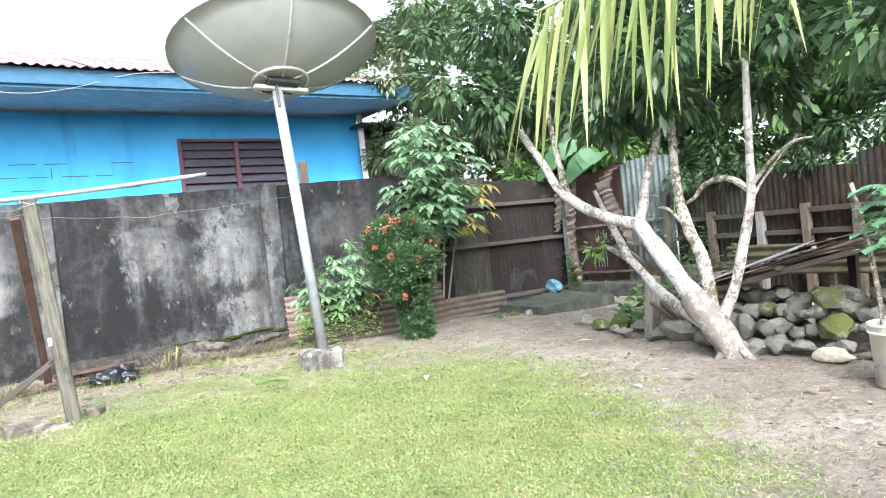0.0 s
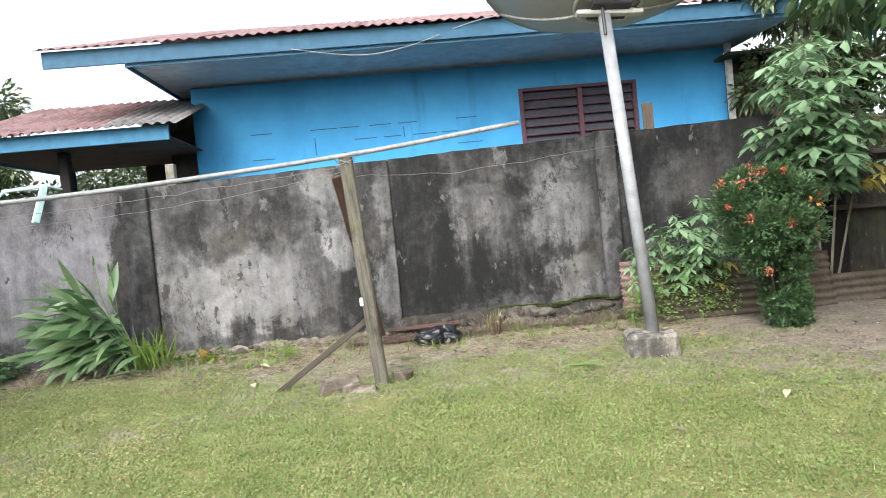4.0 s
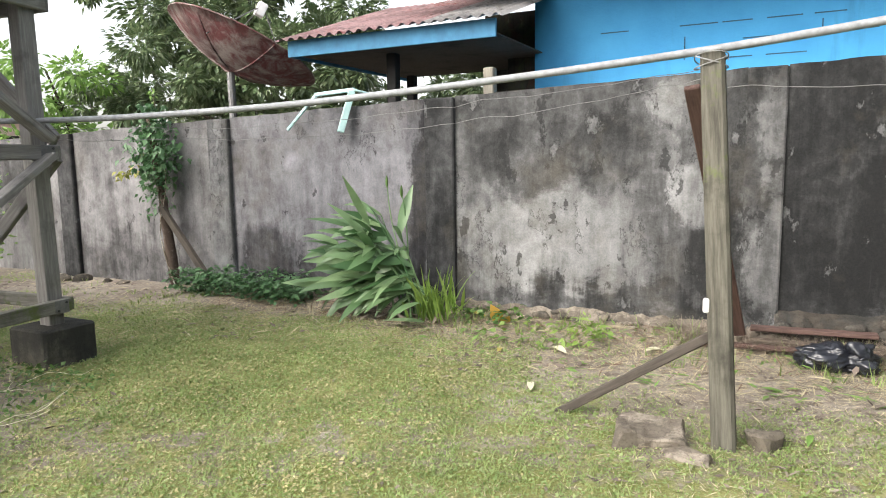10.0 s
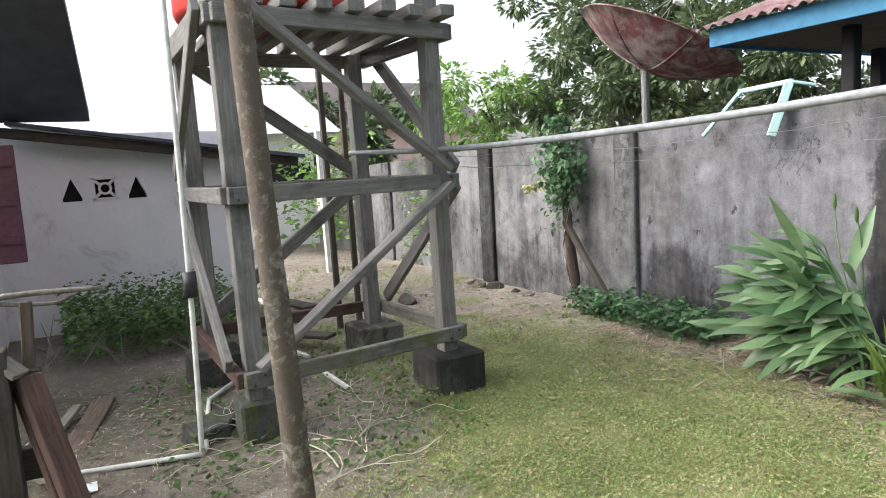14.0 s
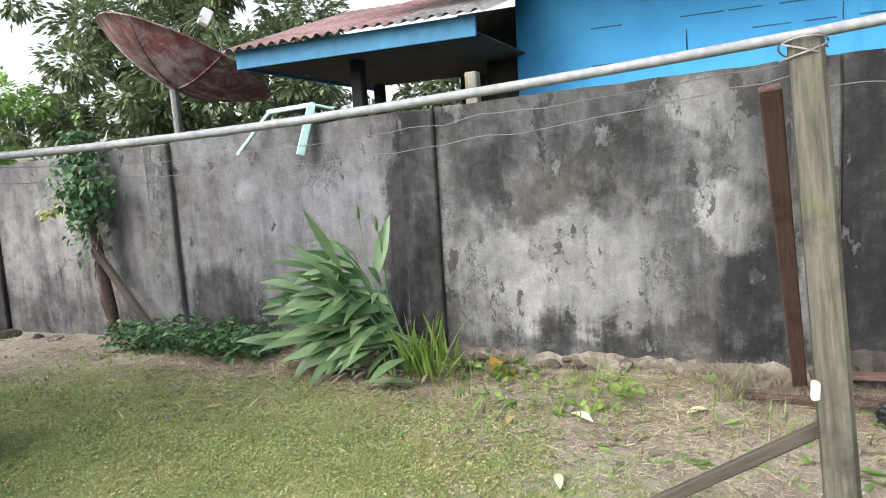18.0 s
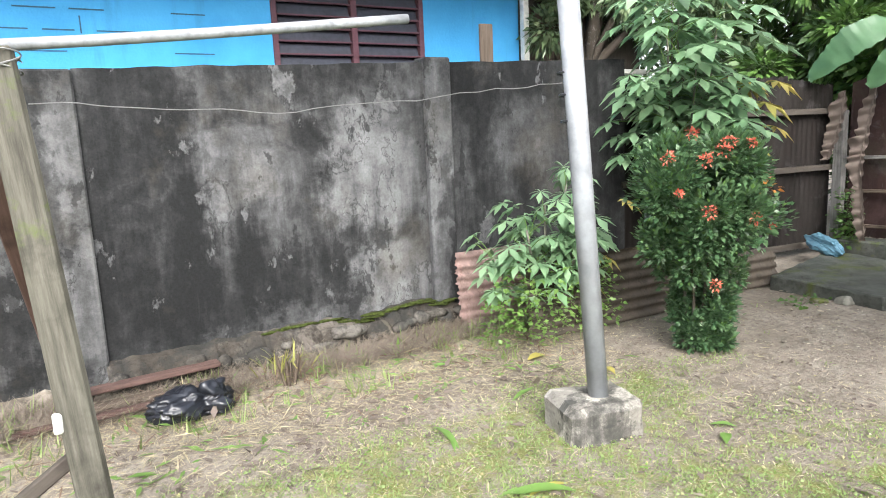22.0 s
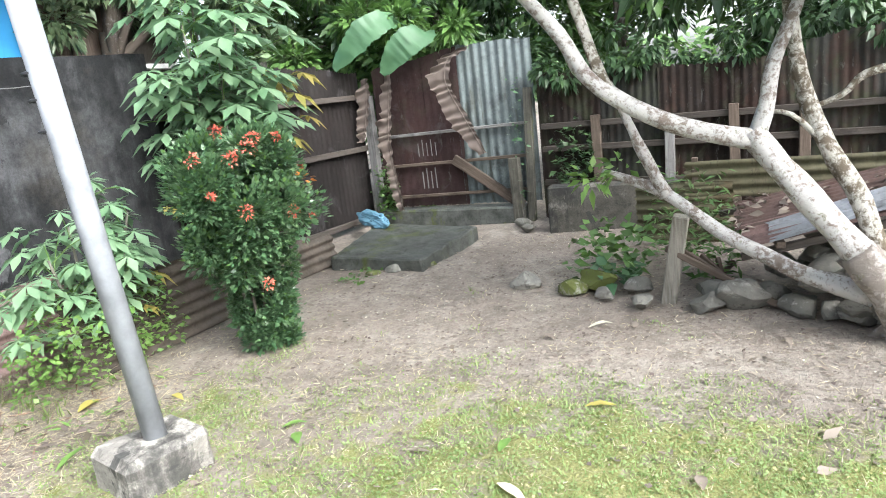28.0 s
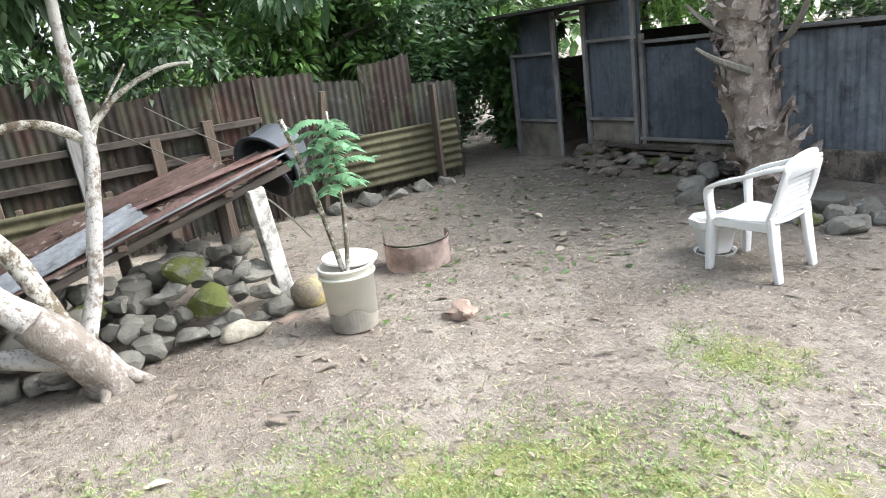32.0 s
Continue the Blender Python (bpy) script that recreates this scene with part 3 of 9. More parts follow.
def timber(name, p, q, w, h, material, parent=None, side=(0, 0, 1), label="", bevel=0.005):
    bm, m = beam(p, q, w, h, side, bevel)
    me = mesh_of(name, bm)
    me.materials.append(M[material])
    ob = new(name, me)
    ob.matrix_basis = m
    if parent is not None:
        ob.parent = parent
        ob.matrix_parent_inverse = Matrix()
        ob.matrix_basis = parent.matrix_basis.inverted() @ m
    return tagged(ob, label)


def tube(bm, pts, radii, seg=8, cap=True, wobble=0.0):
    """A round limb through pts."""
    pts = [Vector(p) for p in pts]
    n = len(pts)
    radii = radii if isinstance(radii, (list, tuple)) else [radii] * n
    rings, ref = [], None
    for i, p in enumerate(pts):
        d = (pts[min(i + 1, n - 1)] - pts[max(i - 1, 0)]).normalized()
        if ref is None:
            ref = Vector((0, 0, 1)) if abs(d.z) < 0.9 else Vector((1, 0, 0))
        x = (ref - d * ref.dot(d)).normalized()
        ref, y = x, d.cross(x)
        ring = []
        for k in range(seg):
            a = 2 * math.pi * k / seg
            r = radii[i] * (1 + wobble * noise.noise(p * 6 + Vector((math.cos(a), math.sin(a), 0)) * 1.5))
            ring.append(bm.verts.new(p + (x * math.cos(a) + y * math.sin(a)) * r))
        rings.append(ring)
    for a, b in zip(rings, rings[1:]):
        for k in range(seg):
            bm.faces.new((a[k], a[(k + 1) % seg], b[(k + 1) % seg], b[k]))
    if cap:
        bm.faces.new(rings[0][::-1])
        bm.faces.new(rings[-1])
    return bm


def smooth_path(pts, steps=5):
    """A smooth line through pts (Catmull-Rom)."""
    pts = [Vector(p) for p in pts]
    out = []
    for i in range(len(pts) - 1):
        a, b, c, d = pts[max(i - 1, 0)], pts[i], pts[i + 1], pts[min(i + 2, len(pts) - 1)]
        for k in range(steps):
            t = k / steps
            out.append(0.5 * (2 * b + (c - a) * t + (2 * a - 5 * b + 4 * c - d) * t * t + (3 * b - a - 3 * c + d) * t**3))
    return out + [pts[-1]]


def limb(bm, pts, r0, r1, seg=9, wobble=0.25, steps=4):
    p = smooth_path(pts, steps)
    n = len(p) - 1
    return tube(bm, p, [r0 + (r1 - r0) * i / n for i in range(n + 1)], seg, True, wobble)


def arrays(name, v, f, smooth=False):
    """A mesh from numpy vertices and equal-sided faces."""
    me = bpy.data.meshes.new(name)
    k = f.shape[1]
    me.vertices.add(len(v))
    me.vertices.foreach_set("co", np.ascontiguousarray(v, np.float32).ravel())
    me.loops.add(f.size)
    me.loops.foreach_set("vertex_index", np.ascontiguousarray(f, np.int32).ravel())
    me.polygons.add(len(f))
    me.polygons.foreach_set("loop_start", np.arange(0, f.size, k, dtype=np.int32))
    me.polygons.foreach_set("loop_total", np.full(len(f), k, np.int32))
    me.update(calc_edges=True)
    if smooth:
        me.shade_smooth()
    return me


def unit(v):
    return v / np.maximum(np.linalg.norm(v, axis=-1, keepdims=True), 1e-9)


def leaf_mesh(name, at, way, size, width=0.35, droop=0.25, fold=0.12, roll=1.0, belly=0.37):
    """Leaves as folded, drooping blades: base at `at`, pointing along `way`."""
    n = len(at)
    way = unit(way + 1e-6)
    size = np.broadcast_to(np.asarray(size, float), (n,))[:, None]
    flat = np.cross(way, np.array([0, 0, 1.0]) + 0.01 * rng.normal(size=(n, 3)))
    side = unit(flat)
    up = np.cross(side, way)
    a = rng.normal(scale=roll * 0.6, size=(n, 1))
    side, up = side * np.cos(a) + up * np.sin(a), up * np.cos(a) - side * np.sin(a)
    down = np.array([0, 0, -1.0])
    w = size * width / 2
    mid = at + way * size * 0.45 + down * size * droop * 0.2
    tip = at + way * size * 0.95 + down * size * droop
    q = at + way * size * belly + down * size * droop * 0.2
    v = np.stack([at, q + side * w + up * w * fold * 2, mid - up * 0.0, q - side * w + up * w * fold * 2, tip], 1)
    base = np.arange(n)[:, None] * 5
    f = np.concatenate([base + [0, 1, 2], base + [0, 2, 3], base + [1, 4, 2], base + [2, 4, 3]], 0)
    return arrays(name, v.reshape(-1, 3), f)


def clumps(centres, radii, count, squash=0.75):
    """Points and outward ways over uneven clumps."""
    c = np.asarray(centres, float)
    r = np.asarray(radii, float)
    share = r**2 / (r**2).sum()
    pick = rng.choice(len(c), size=count, p=share)
    d = unit(rng.normal(size=(count, 3)))
    far = rng.uniform(0.35, 1.0, size=(count, 1)) ** 0.5
    far = far * (0.75 + 0.35 * np.sin(d[:, :1] * 5 + pick[:, None]) * np.cos(d[:, 1:2] * 6 + pick[:, None] * 2))
    off = d * far * r[pick][:, None]
    off[:, 2] *= squash
    return c[pick] + off, d


def corrugated(width, height, pitch=0.076, depth=0.009, thick=0.0012, bend=0.0, rag=0.0, seed=0, per=6, rise=0.0):
    """A corrugated sheet in its own x (across the waves) and z, front to -y; rag: ragged lower and upper ends."""
    rs = np.random.default_rng(seed)
    nx = max(4, int(width / pitch * per))
    nz = 5
    bm = bmesh.new()
    grid = {}
    ragged = [rs.uniform(0, rag) if rag else 0.0 for _ in range(nx + 1)]
    for i in range(nx + 1):
        x = width * i / nx
        for k in range(nz):
            t = k / (nz - 1)
            z = ragged[i] * (1 - t) + t * (height + rise * x / width - ragged[(i * 7) % (nx + 1)] * 0.6 + (0.03 * noise.noise(Vector((x * 2.5, seed * 3.1, 0))) if rag else 0.0))
            y = depth * math.sin(2 * math.pi * x / pitch) + bend * math.sin(math.pi * t) + 0.3 * depth * math.sin(x * 3 + t * 4 + seed)
            for s in (0, 1):
                grid[i, k, s] = bm.verts.new((x, y + s * thick, z))
    for i in range(nx):
        for k in range(nz - 1):
            bm.faces.new((grid[i, k, 0], grid[i + 1, k, 0], grid[i + 1, k + 1, 0], grid[i, k + 1, 0]))
            bm.faces.new((grid[i, k, 1], grid[i, k + 1, 1], grid[i + 1, k + 1, 1], grid[i + 1, k, 1]))
    return bm


def sheet(name, m, width, height, material, parent=None, label="", **kw):
    """A corrugated sheet at the pose m."""
    me = mesh_of(name, corrugated(width, height, **kw), True)
    me.materials.append(M[material])
    ob = new(name, me)
    ob.matrix_basis = m if parent is None else parent.matrix_basis.inverted() @ m
    ob.parent = parent
    return tagged(ob, label)


def lathe(profile, seg=24, m=None):
    """A turned shape from (radius, height) pairs."""
    bm = bmesh.new()
    rings = []
    for r, z in profile:
        rings.append([bm.verts.new((r * math.cos(2 * math.pi * k / seg), r * math.sin(2 * math.pi * k / seg), z)) for k in range(seg)])
    for a, b in zip(rings, rings[1:]):
        for k in range(seg):
            bm.faces.new((a[k], a[(k + 1) % seg], b[(k + 1) % seg], b[k]))
    if m is not None:
        bm.transform(m)
    return bm


def pebble(seed, sx, sy, sz, rough=0.18, sub=2, cuts=0):
    bm = bmesh.new()
    bmesh.ops.create_icosphere(bm, subdivisions=sub, radius=1.0)
    o = Vector((seed * 3.7, seed * 1.3, seed * 2.1))
    rs = random.Random(seed * 17 + 3)
    for _ in range(cuts):
        d = Vector((rs.gauss(0, 1), rs.gauss(0, 1), rs.gauss(0, 1))).normalized()
        c = rs.uniform(0.5, 0.8)
        for v in bm.verts:
            if v.co.dot(d) > c:
                v.co -= d * (v.co.dot(d) - c) * 0.9
    for v in bm.verts:
        k = 1 + rough * noise.noise(v.co * 1.3 + o) + rough * 0.3 * noise.noise(v.co * 4 + o)
        v.co = Vector((v.co.x * sx, v.co.y * sy, v.co.z * sz)) * k
    return bm

# ---- the large structure ----
WALL_Y = 9.02


def wall_top(x):
    return 1.93 + 0.03 * (x - 1.0)


def turf_at(x, y):
    """How much of the ground at (x, y) is turf: 0 bare, 1 lawn."""
    lawn = 1.25 - np.hypot((x - 1.6) / 4.3, (y - 4.3) / 3.1)
    strip = 0.62 - np.abs(y - 6.9 - 0.12 * (x - 2)) * 0.55 - np.maximum(0, x - 4.2) * 0.5
    west = 1.15 - np.hypot((x + 1.9) / 3.6, (y - 7.0) / 2.0)
    bare = np.clip(1.6 * (1.0 - np.hypot((x + 3.4) / 1.75, (y - 5.0) / 1.85)), 0, 1)
    east = np.clip((x - 3.85 - 0.33 * (y - 3.5)) * 0.55, 0, 1.2)
    south = np.clip((2.6 - y) * 0.55, 0, 0.8) * np.clip((x - 1.5) * 0.6, 0, 1)
    g = np.maximum(np.maximum(lawn * 1.1, strip), west) - 0.75 * bare - east - 0.35 * south
    g = g - 0.8 * np.clip((y - 7.45 - 0.6 * (x < 0.2) * (x > -4.6) - 0.35 * (x < -1.0) * (x > -4.6)) * 1.4, 0, 1)
    tuft = 0.75 - 0.6 * np.hypot((x - 3.45) / 0.5, (y - 1.5) / 0.32)
    return np.clip(np.maximum(g, tuft), 0, 1)


def damp_at(x, y):
    d = np.exp(-(((x + 3.8) / 1.5) ** 2 + ((y - 4.2) / 1.1) ** 2)) * 1.1
    d += np.exp(-(((x - 6.6) / 2.2) ** 2 + ((y + 0.3) / 1.7) ** 2)) * 0.8
    return np.clip(d, 0, 1)


def height_at(x, y):
    h = 0.018 * np.sin(x * 1.7 + 0.6) * np.cos(y * 1.3) + 0.01 * np.sin(x * 4.1 + y * 3.3)
    return h + 0.03 * np.clip((y - 8.2) / 0.8, 0, 1) * (np.abs(x - 1) < 6)


def build_ground():
    fine = np.arange(-7, 10.01, 0.06)
    xs = np.concatenate([[-900, -300, -100, -40, -20, -12, -9], fine, [12, 16, 25, 50, 120, 300, 900]])
    finey = np.arange(-3, 10.01, 0.06)
    ys = np.concatenate([[-900, -300, -100, -40, -15, -8, -5], finey, [12, 16, 25, 50, 120, 300, 900]])
    gx, gy = np.meshgrid(xs, ys, indexing="ij")
    near = (np.abs(gx - 1) < 10) & (np.abs(gy - 4) < 8)
    z = np.where(near, height_at(gx, gy), 0.0)
    v = np.stack([gx, gy, z], -1).reshape(-1, 3)
    nx, ny = gx.shape
    i = (np.arange(nx - 1)[:, None] * ny + np.arange(ny - 1)[None]).reshape(-1, 1)
    me = arrays("ground", v, np.concatenate([i, i + ny, i + ny + 1, i + 1], 1), True)
    me.attributes.new("turf", "FLOAT", "POINT").data.foreach_set("value", turf_at(v[:, 0], v[:, 1]).astype(np.float32))
    me.attributes.new("damp", "FLOAT", "POINT").data.foreach_set("value", damp_at(v[:, 0], v[:, 1]).astype(np.float32))
    me.materials.append(M["ground"])
    return tagged(new("ground", me), "worn yard of short turf, bare soil and dry litter", "ground", kind="structure")


build_ground()


def wall_panel(x0, x1, y0, y1, z0, seed, amp=0.012):
    """A rendered panel with an uneven top edge."""
    bm = bmesh.new()
    n = max(6, int((x1 - x0) / 0.09))
    front, back = [], []
    rows = (0.0, 0.35, 0.7, 1.0)
    for i in range(n + 1):
        x = x0 + (x1 - x0) * i / n
        top = wall_top(x) + amp * noise.noise(Vector((x * 4.0, seed, 0))) + 0.5 * amp * noise.noise(Vector((x * 17, seed, 3)))
        front.append([bm.verts.new((x, y0 + 0.006 * noise.noise(Vector((x * 2, t * 3, seed))), z0 + (top - z0) * t)) for t in rows])
        back.append([bm.verts.new((x, y1, z0 + (top - z0) * t)) for t in rows])
    for i in range(n):
        for k in range(len(rows) - 1):
            bm.faces.new((front[i][k], front[i + 1][k], front[i + 1][k + 1], front[i][k + 1]))
            bm.faces.new((back[i + 1][k], back[i][k], back[i][k + 1], back[i + 1][k + 1]))
        bm.faces.new((front[i][-1], front[i + 1][-1], back[i + 1][-1], back[i][-1]))
    for e in (0, n):
        ring = front[e] + back[e][::-1]
        bm.faces.new(ring if e == 0 else ring[::-1])
    return bm


M["lump"] = make_concrete("broken_concrete", (0.15, 0.13, 0.105), -0.01)
M["footing_stone"] = make_concrete("footing_stone", (0.085, 0.078, 0.068), 0.02)


def build_yard_wall():
    w = thing("wall_north", 1.0, WALL_Y + 0.08, 0, "tall rendered yard wall streaked with black mould", "wall", kind="structure")
    # pilasters: left edge, width, how far they stand out
    posts = [(-9.3, 0.28, 0.05), (-6.25, 0.28, 0.05), (-3.78, 0.28, 0.05), (-1.22, 0.28, 0.05), (1.36, 0.26, 0.04), (3.92, 0.22, 0.055)]
    ends = [-12.2] + [p[0] for p in posts]
    for i, (px, pw, out) in enumerate(posts):
        bm = solid((px, WALL_Y - out, -0.05), (px + pw, WALL_Y + 0.12, wall_top(px) + (0.035 if i == 5 else 0.0)), 0.012)
        part("pilaster", bm, "wall_wet" if i in (1, 3) else "wall_pale" if i == 4 else "wall_post", w, "plastered pilaster")
        x0 = ends[i] + (0 if i == 0 else posts[i - 1][1])
        part("panel", wall_panel(x0, px, WALL_Y, WALL_Y + 0.12, -0.05, i), ("wall", "wall", "wall", "wall_lilac", "wall_pale", "wall_dark")[i], w)
    part("panel", wall_panel(4.14, 6.05, WALL_Y + 0.02, WALL_Y + 0.12, -0.05, 9), "wall_wet", w, "panel black with mould")
    for x0, x1, z in ((-3.4, 1.6, 0.075), (1.6, 4.35, 0.20)):
        bm = bmesh.new()
        n = int((x1 - x0) / 0.03)
        prev = None
        for i in range(n + 1):
            x = x0 + (x1 - x0) * i / n
            q = lambda f, o: noise.noise(Vector((x * f, o, 3)))
            out = 0.085 + 0.05 * q(3, 2) + 0.025 * q(11, 5)
            zz = z + 0.05 * q(2.3, 7) + 0.03 * q(9, 1)
            row = [(WALL_Y - 0.002, zz + 0.02 + 0.015 * q(14, 3)), (WALL_Y - out * 0.6, zz + 0.012 * q(19, 8)), (WALL_Y - out, zz - 0.04 + 0.02 * q(17, 4)), (WALL_Y - out - 0.03 - 0.02 * q(13, 6), zz * 0.45), (WALL_Y - out - 0.07 - 0.03 * q(8, 9), -0.05)]
            ring = [bm.verts.new((x, yy, hh)) for yy, hh in row]
            if prev:
                for j in range(4):
                    bm.faces.new((prev[j], prev[j + 1], ring[j + 1], ring[j]))
            prev = ring
        part("footing", bm, "footing" if x0 > 0 else "lump", w, "rough stone footing along the wall")
    rs = random.Random(9)
    for i in range(46):
        x = 4.05 - 1.5 * (i / 46) ** 1.7
        k = 1.0 if x > 3.3 else 0.5
        bm = pebble(60 + i, rs.uniform(0.03, 0.10), k * rs.uniform(0.02, 0.045), rs.uniform(0.005, 0.011), 0.9)
        bm.transform(pose(x, WALL_Y - 0.02 - k * rs.uniform(0.0, 0.06), 0.207 + 0.05 * noise.noise(Vector((x * 2.3, 7, 3))) + 0.03 * noise.noise(Vector((x * 9, 1, 3)))))
        part("moss", bm, "moss", w, "cushion of green moss on the footing", True)
    for i in range(44):
        x = -0.6 + 4.9 * (i + rs.uniform(-0.4, 0.4)) / 43
        big = 1.0 if x > 1.6 else 0.6
        k = big * rs.uniform(0.05, 0.10)
        bm = pebble(160 + i, k * rs.uniform(0.9, 1.5), k * 0.6, k * rs.uniform(0.6, 0.9), 0.3, 2, 7)
        bm.transform(pose(x, WALL_Y - 0.12 - rs.uniform(0, 0.03), big * rs.uniform(0.03, 0.15), 0, 0, rs.uniform(-20, 20)))
        part("footing_stone", bm, "footing_stone" if x > 1.6 else "lump", w, "dirty stone in the footing", True)
    return w


build_yard_wall()

# the neighbour's blue house behind the wall
HX0, HX1, HY = -1.04, 6.75, 11.45


def build_house():
    h = thing("house", 3.0, HY + 2, 0, "blue painted block house with a red iron roof", "house")
    WX0, WX1, WZ0, WZ1 = 3.62, 5.38, 2.05, 3.05
    top = 3.42
    for a, b in (((HX0, HY, 0), (WX0, HY + 0.15, top)), ((WX1, HY, 0), (HX1, HY + 0.15, top)), ((WX0, HY, 0), (WX1, HY + 0.15, WZ0)), ((WX0, HY, WZ1), (WX1, HY + 0.15, top)), ((HX0, HY + 0.15, 0), (HX0 + 0.15, HY + 6, top)), ((HX1 - 0.15, HY + 0.15, 0), (HX1, HY + 6, top))):
        part("wall", solid(a, b), "blue", h, "bright blue painted block wall")
    # block joints that show through the paint
    rs = random.Random(4)
    for row, z in enumerate((1.98, 2.16, 2.34, 2.52, 2.70)):
        x = HX0 + 0.35 + 0.2 * (row % 2)
        while x < 2.7:
            if rs.random() < 0.45:
                part("block_joint", solid((x, HY - 0.006, z), (x + rs.uniform(0.22, 0.38), HY + 0.002, z + 0.012)), "fascia", h)
            x += 0.42
    for x, z in ((0.62, 2.35), (0.62, 2.44), (1.9, 2.5)):
        part("block_joint", solid((x, HY - 0.006, z), (x + 0.012, HY + 0.002, z + 0.15)), "fascia", h)
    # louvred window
    # near-black backing paints the unlit room behind the louvres
    w = part("window", solid((WX0, HY + 0.11, WZ0), (WX1, HY + 0.14, WZ1)), "dark", h, "louvred window backed by a near-black sheet for room shade")
    for x0, x1, z0, z1 in ((WX0, WX0 + 0.06, WZ0, WZ1), (WX1 - 0.06, WX1, WZ0, WZ1), (WX0 + 0.06, WX1 - 0.06, WZ1 - 0.05, WZ1), (WX0 + 0.06, WX1 - 0.06, WZ0, WZ0 + 0.05)):
        part("frame", solid((x0, HY - 0.025, z0), (x1, HY + 0.09, z1), 0.005), "maroon", w)
    mid = (WX0 + WX1) / 2 + 0.02
    part("mullion", solid((mid - 0.035, HY - 0.03, WZ0 + 0.05), (mid + 0.035, HY + 0.09, WZ1 - 0.05), 0.005), "maroon", w)
    for x0, x1 in ((WX0 + 0.06, mid - 0.035), (mid + 0.035, WX1 - 0.06)):
        for k in range(7):
            z = WZ0 + 0.12 + k * 0.13
            bm = solid((x0, -0.062, -0.005), (x1, 0.062, 0.005), 0, Matrix.Translation((0, HY + 0.04, z)) @ Matrix.Rotation(radians(72), 4, "X"))
            blade = part("louvre", bm, "louvre", w, "slate-grey louvre blade")
            part("louvre_edge", solid((x0, HY - 0.016, z - 0.072), (x1, HY + 0.018, z - 0.054), 0.003), "maroon", blade)
    # eaves: soffit, fascia, roof
    EX0, EX1, EY = -2.32, 7.05, 10.0
    part("soffit", solid((HX0 - 0.32, EY + 0.03, 3.46), (EX1, HY + 6, 3.475)), "soffit", h, "grey boarded soffit")
    part("fascia", solid((EX0, EY, 3.46), (EX1, EY + 0.03, 3.66), 0.004), "fascia", h, "blue fascia board")
    part("soffit_edge", solid((HX0 - 0.35, EY + 0.04, 3.42), (EX1, EY + 0.06, 3.462)), "fascia", h, "blue edging of the soffit")
    part("soffit_edge", solid((HX0 - 0.35, EY + 0.06, 3.42), (HX0 - 0.32, HY + 2, 3.462)), "fascia", h)
    slope = math.atan(0.32)
    for k in range(10):
        x = EX0 - 0.06 + k * 0.94
        m = Matrix.Translation((x, EY - 0.09, 3.665 + 0.004 * (k % 2))) @ Matrix.Rotation(slope - math.pi / 2, 4, "X")
        sheet("roof_sheet", m, 0.99, 4.7, "roof_red", h, pitch=0.13, depth=0.014, seed=k)
    m = Matrix.Translation((EX0, EY + 4.4, 3.67 + 4.4 * 0.32)) @ Matrix.Rotation(-slope - math.pi / 2, 4, "X")
    sheet("roof_sheet", m, EX1 - EX0, 4.7, "roof_red", h, pitch=0.15, depth=0.018, seed=77)
    for px in (HX0 + 0.02, HX1 - 0.02):
        bm = bmesh.new()
        bm.faces.new([bm.verts.new((px, y, z)) for y, z in ((EY + 1.45, 3.47), (EY + 7.3, 3.47), (EY + 4.4, 4.8))])
        part("gable", bm, "soffit", h)
    return h


build_house()


M["porch_blue"] = plain("porch_blue_paint", (0.04, 0.16, 0.28), 0.7, 0, 8)


def build_porch():
    """The low roof beside the blue house."""
    h = thing("porch", -3.0, 11.0, 0, "open porch with a rusty iron roof and blue fascia", "porch")
    X0, X1, Y = -3.5, -0.95, 10.0
    part("fascia", solid((X0, Y, 2.52), (X1, Y + 0.03, 2.70), 0.004), M["porch_blue"], h, "blue fascia board")
    part("fascia", solid((X0, Y + 0.03, 2.52), (X0 + 0.03, Y + 3, 2.70), 0.004), M["porch_blue"], h)
    slope = math.atan(0.32)
    for k in range(3):
        m = Matrix.Translation((X0 - 0.08 + k * 0.9, Y - 0.12, 2.70 + 0.005 * (k % 2))) @ Matrix.Rotation(slope - math.pi / 2, 4, "X")
        sheet("roof_sheet", m, 0.95, 2.6, "roof_red" if k < 2 else "roof_grey", h, pitch=0.13, depth=0.018, seed=20 + k)
    part("ceiling_board", solid((X0 + 0.05, Y + 0.04, 2.55), (X1, Y + 2.6, 2.565)), "wood_dark", h, "dark ceiling boards")
    for x, y in ((X0 + 1.0, Y + 0.5), (X0 + 0.2, Y + 2.4)):
        part("post", solid((x, y, 0), (x + 0.12, y + 0.12, 2.55), 0.01), "dark", h, "dark timber post")
    part("wall", solid((X1 - 0.5, HY + 0.2, 0), (HX0, HY + 0.35, 2.9)), "iron_dark", h, "dark boarded wall")
    part("wall", solid((X0 + 1.35, Y + 2.6, 0), (HX0, Y + 2.7, 3.3)), "iron_dark", h)
    return h


build_porch()

# the fence of old iron on the east side: runs of sheets on rails and posts
FENCE = [(8.85, 8.62), (8.88, 6.63), (8.45, 3.4), (8.32, 1.5), (8.20, -0.45)]


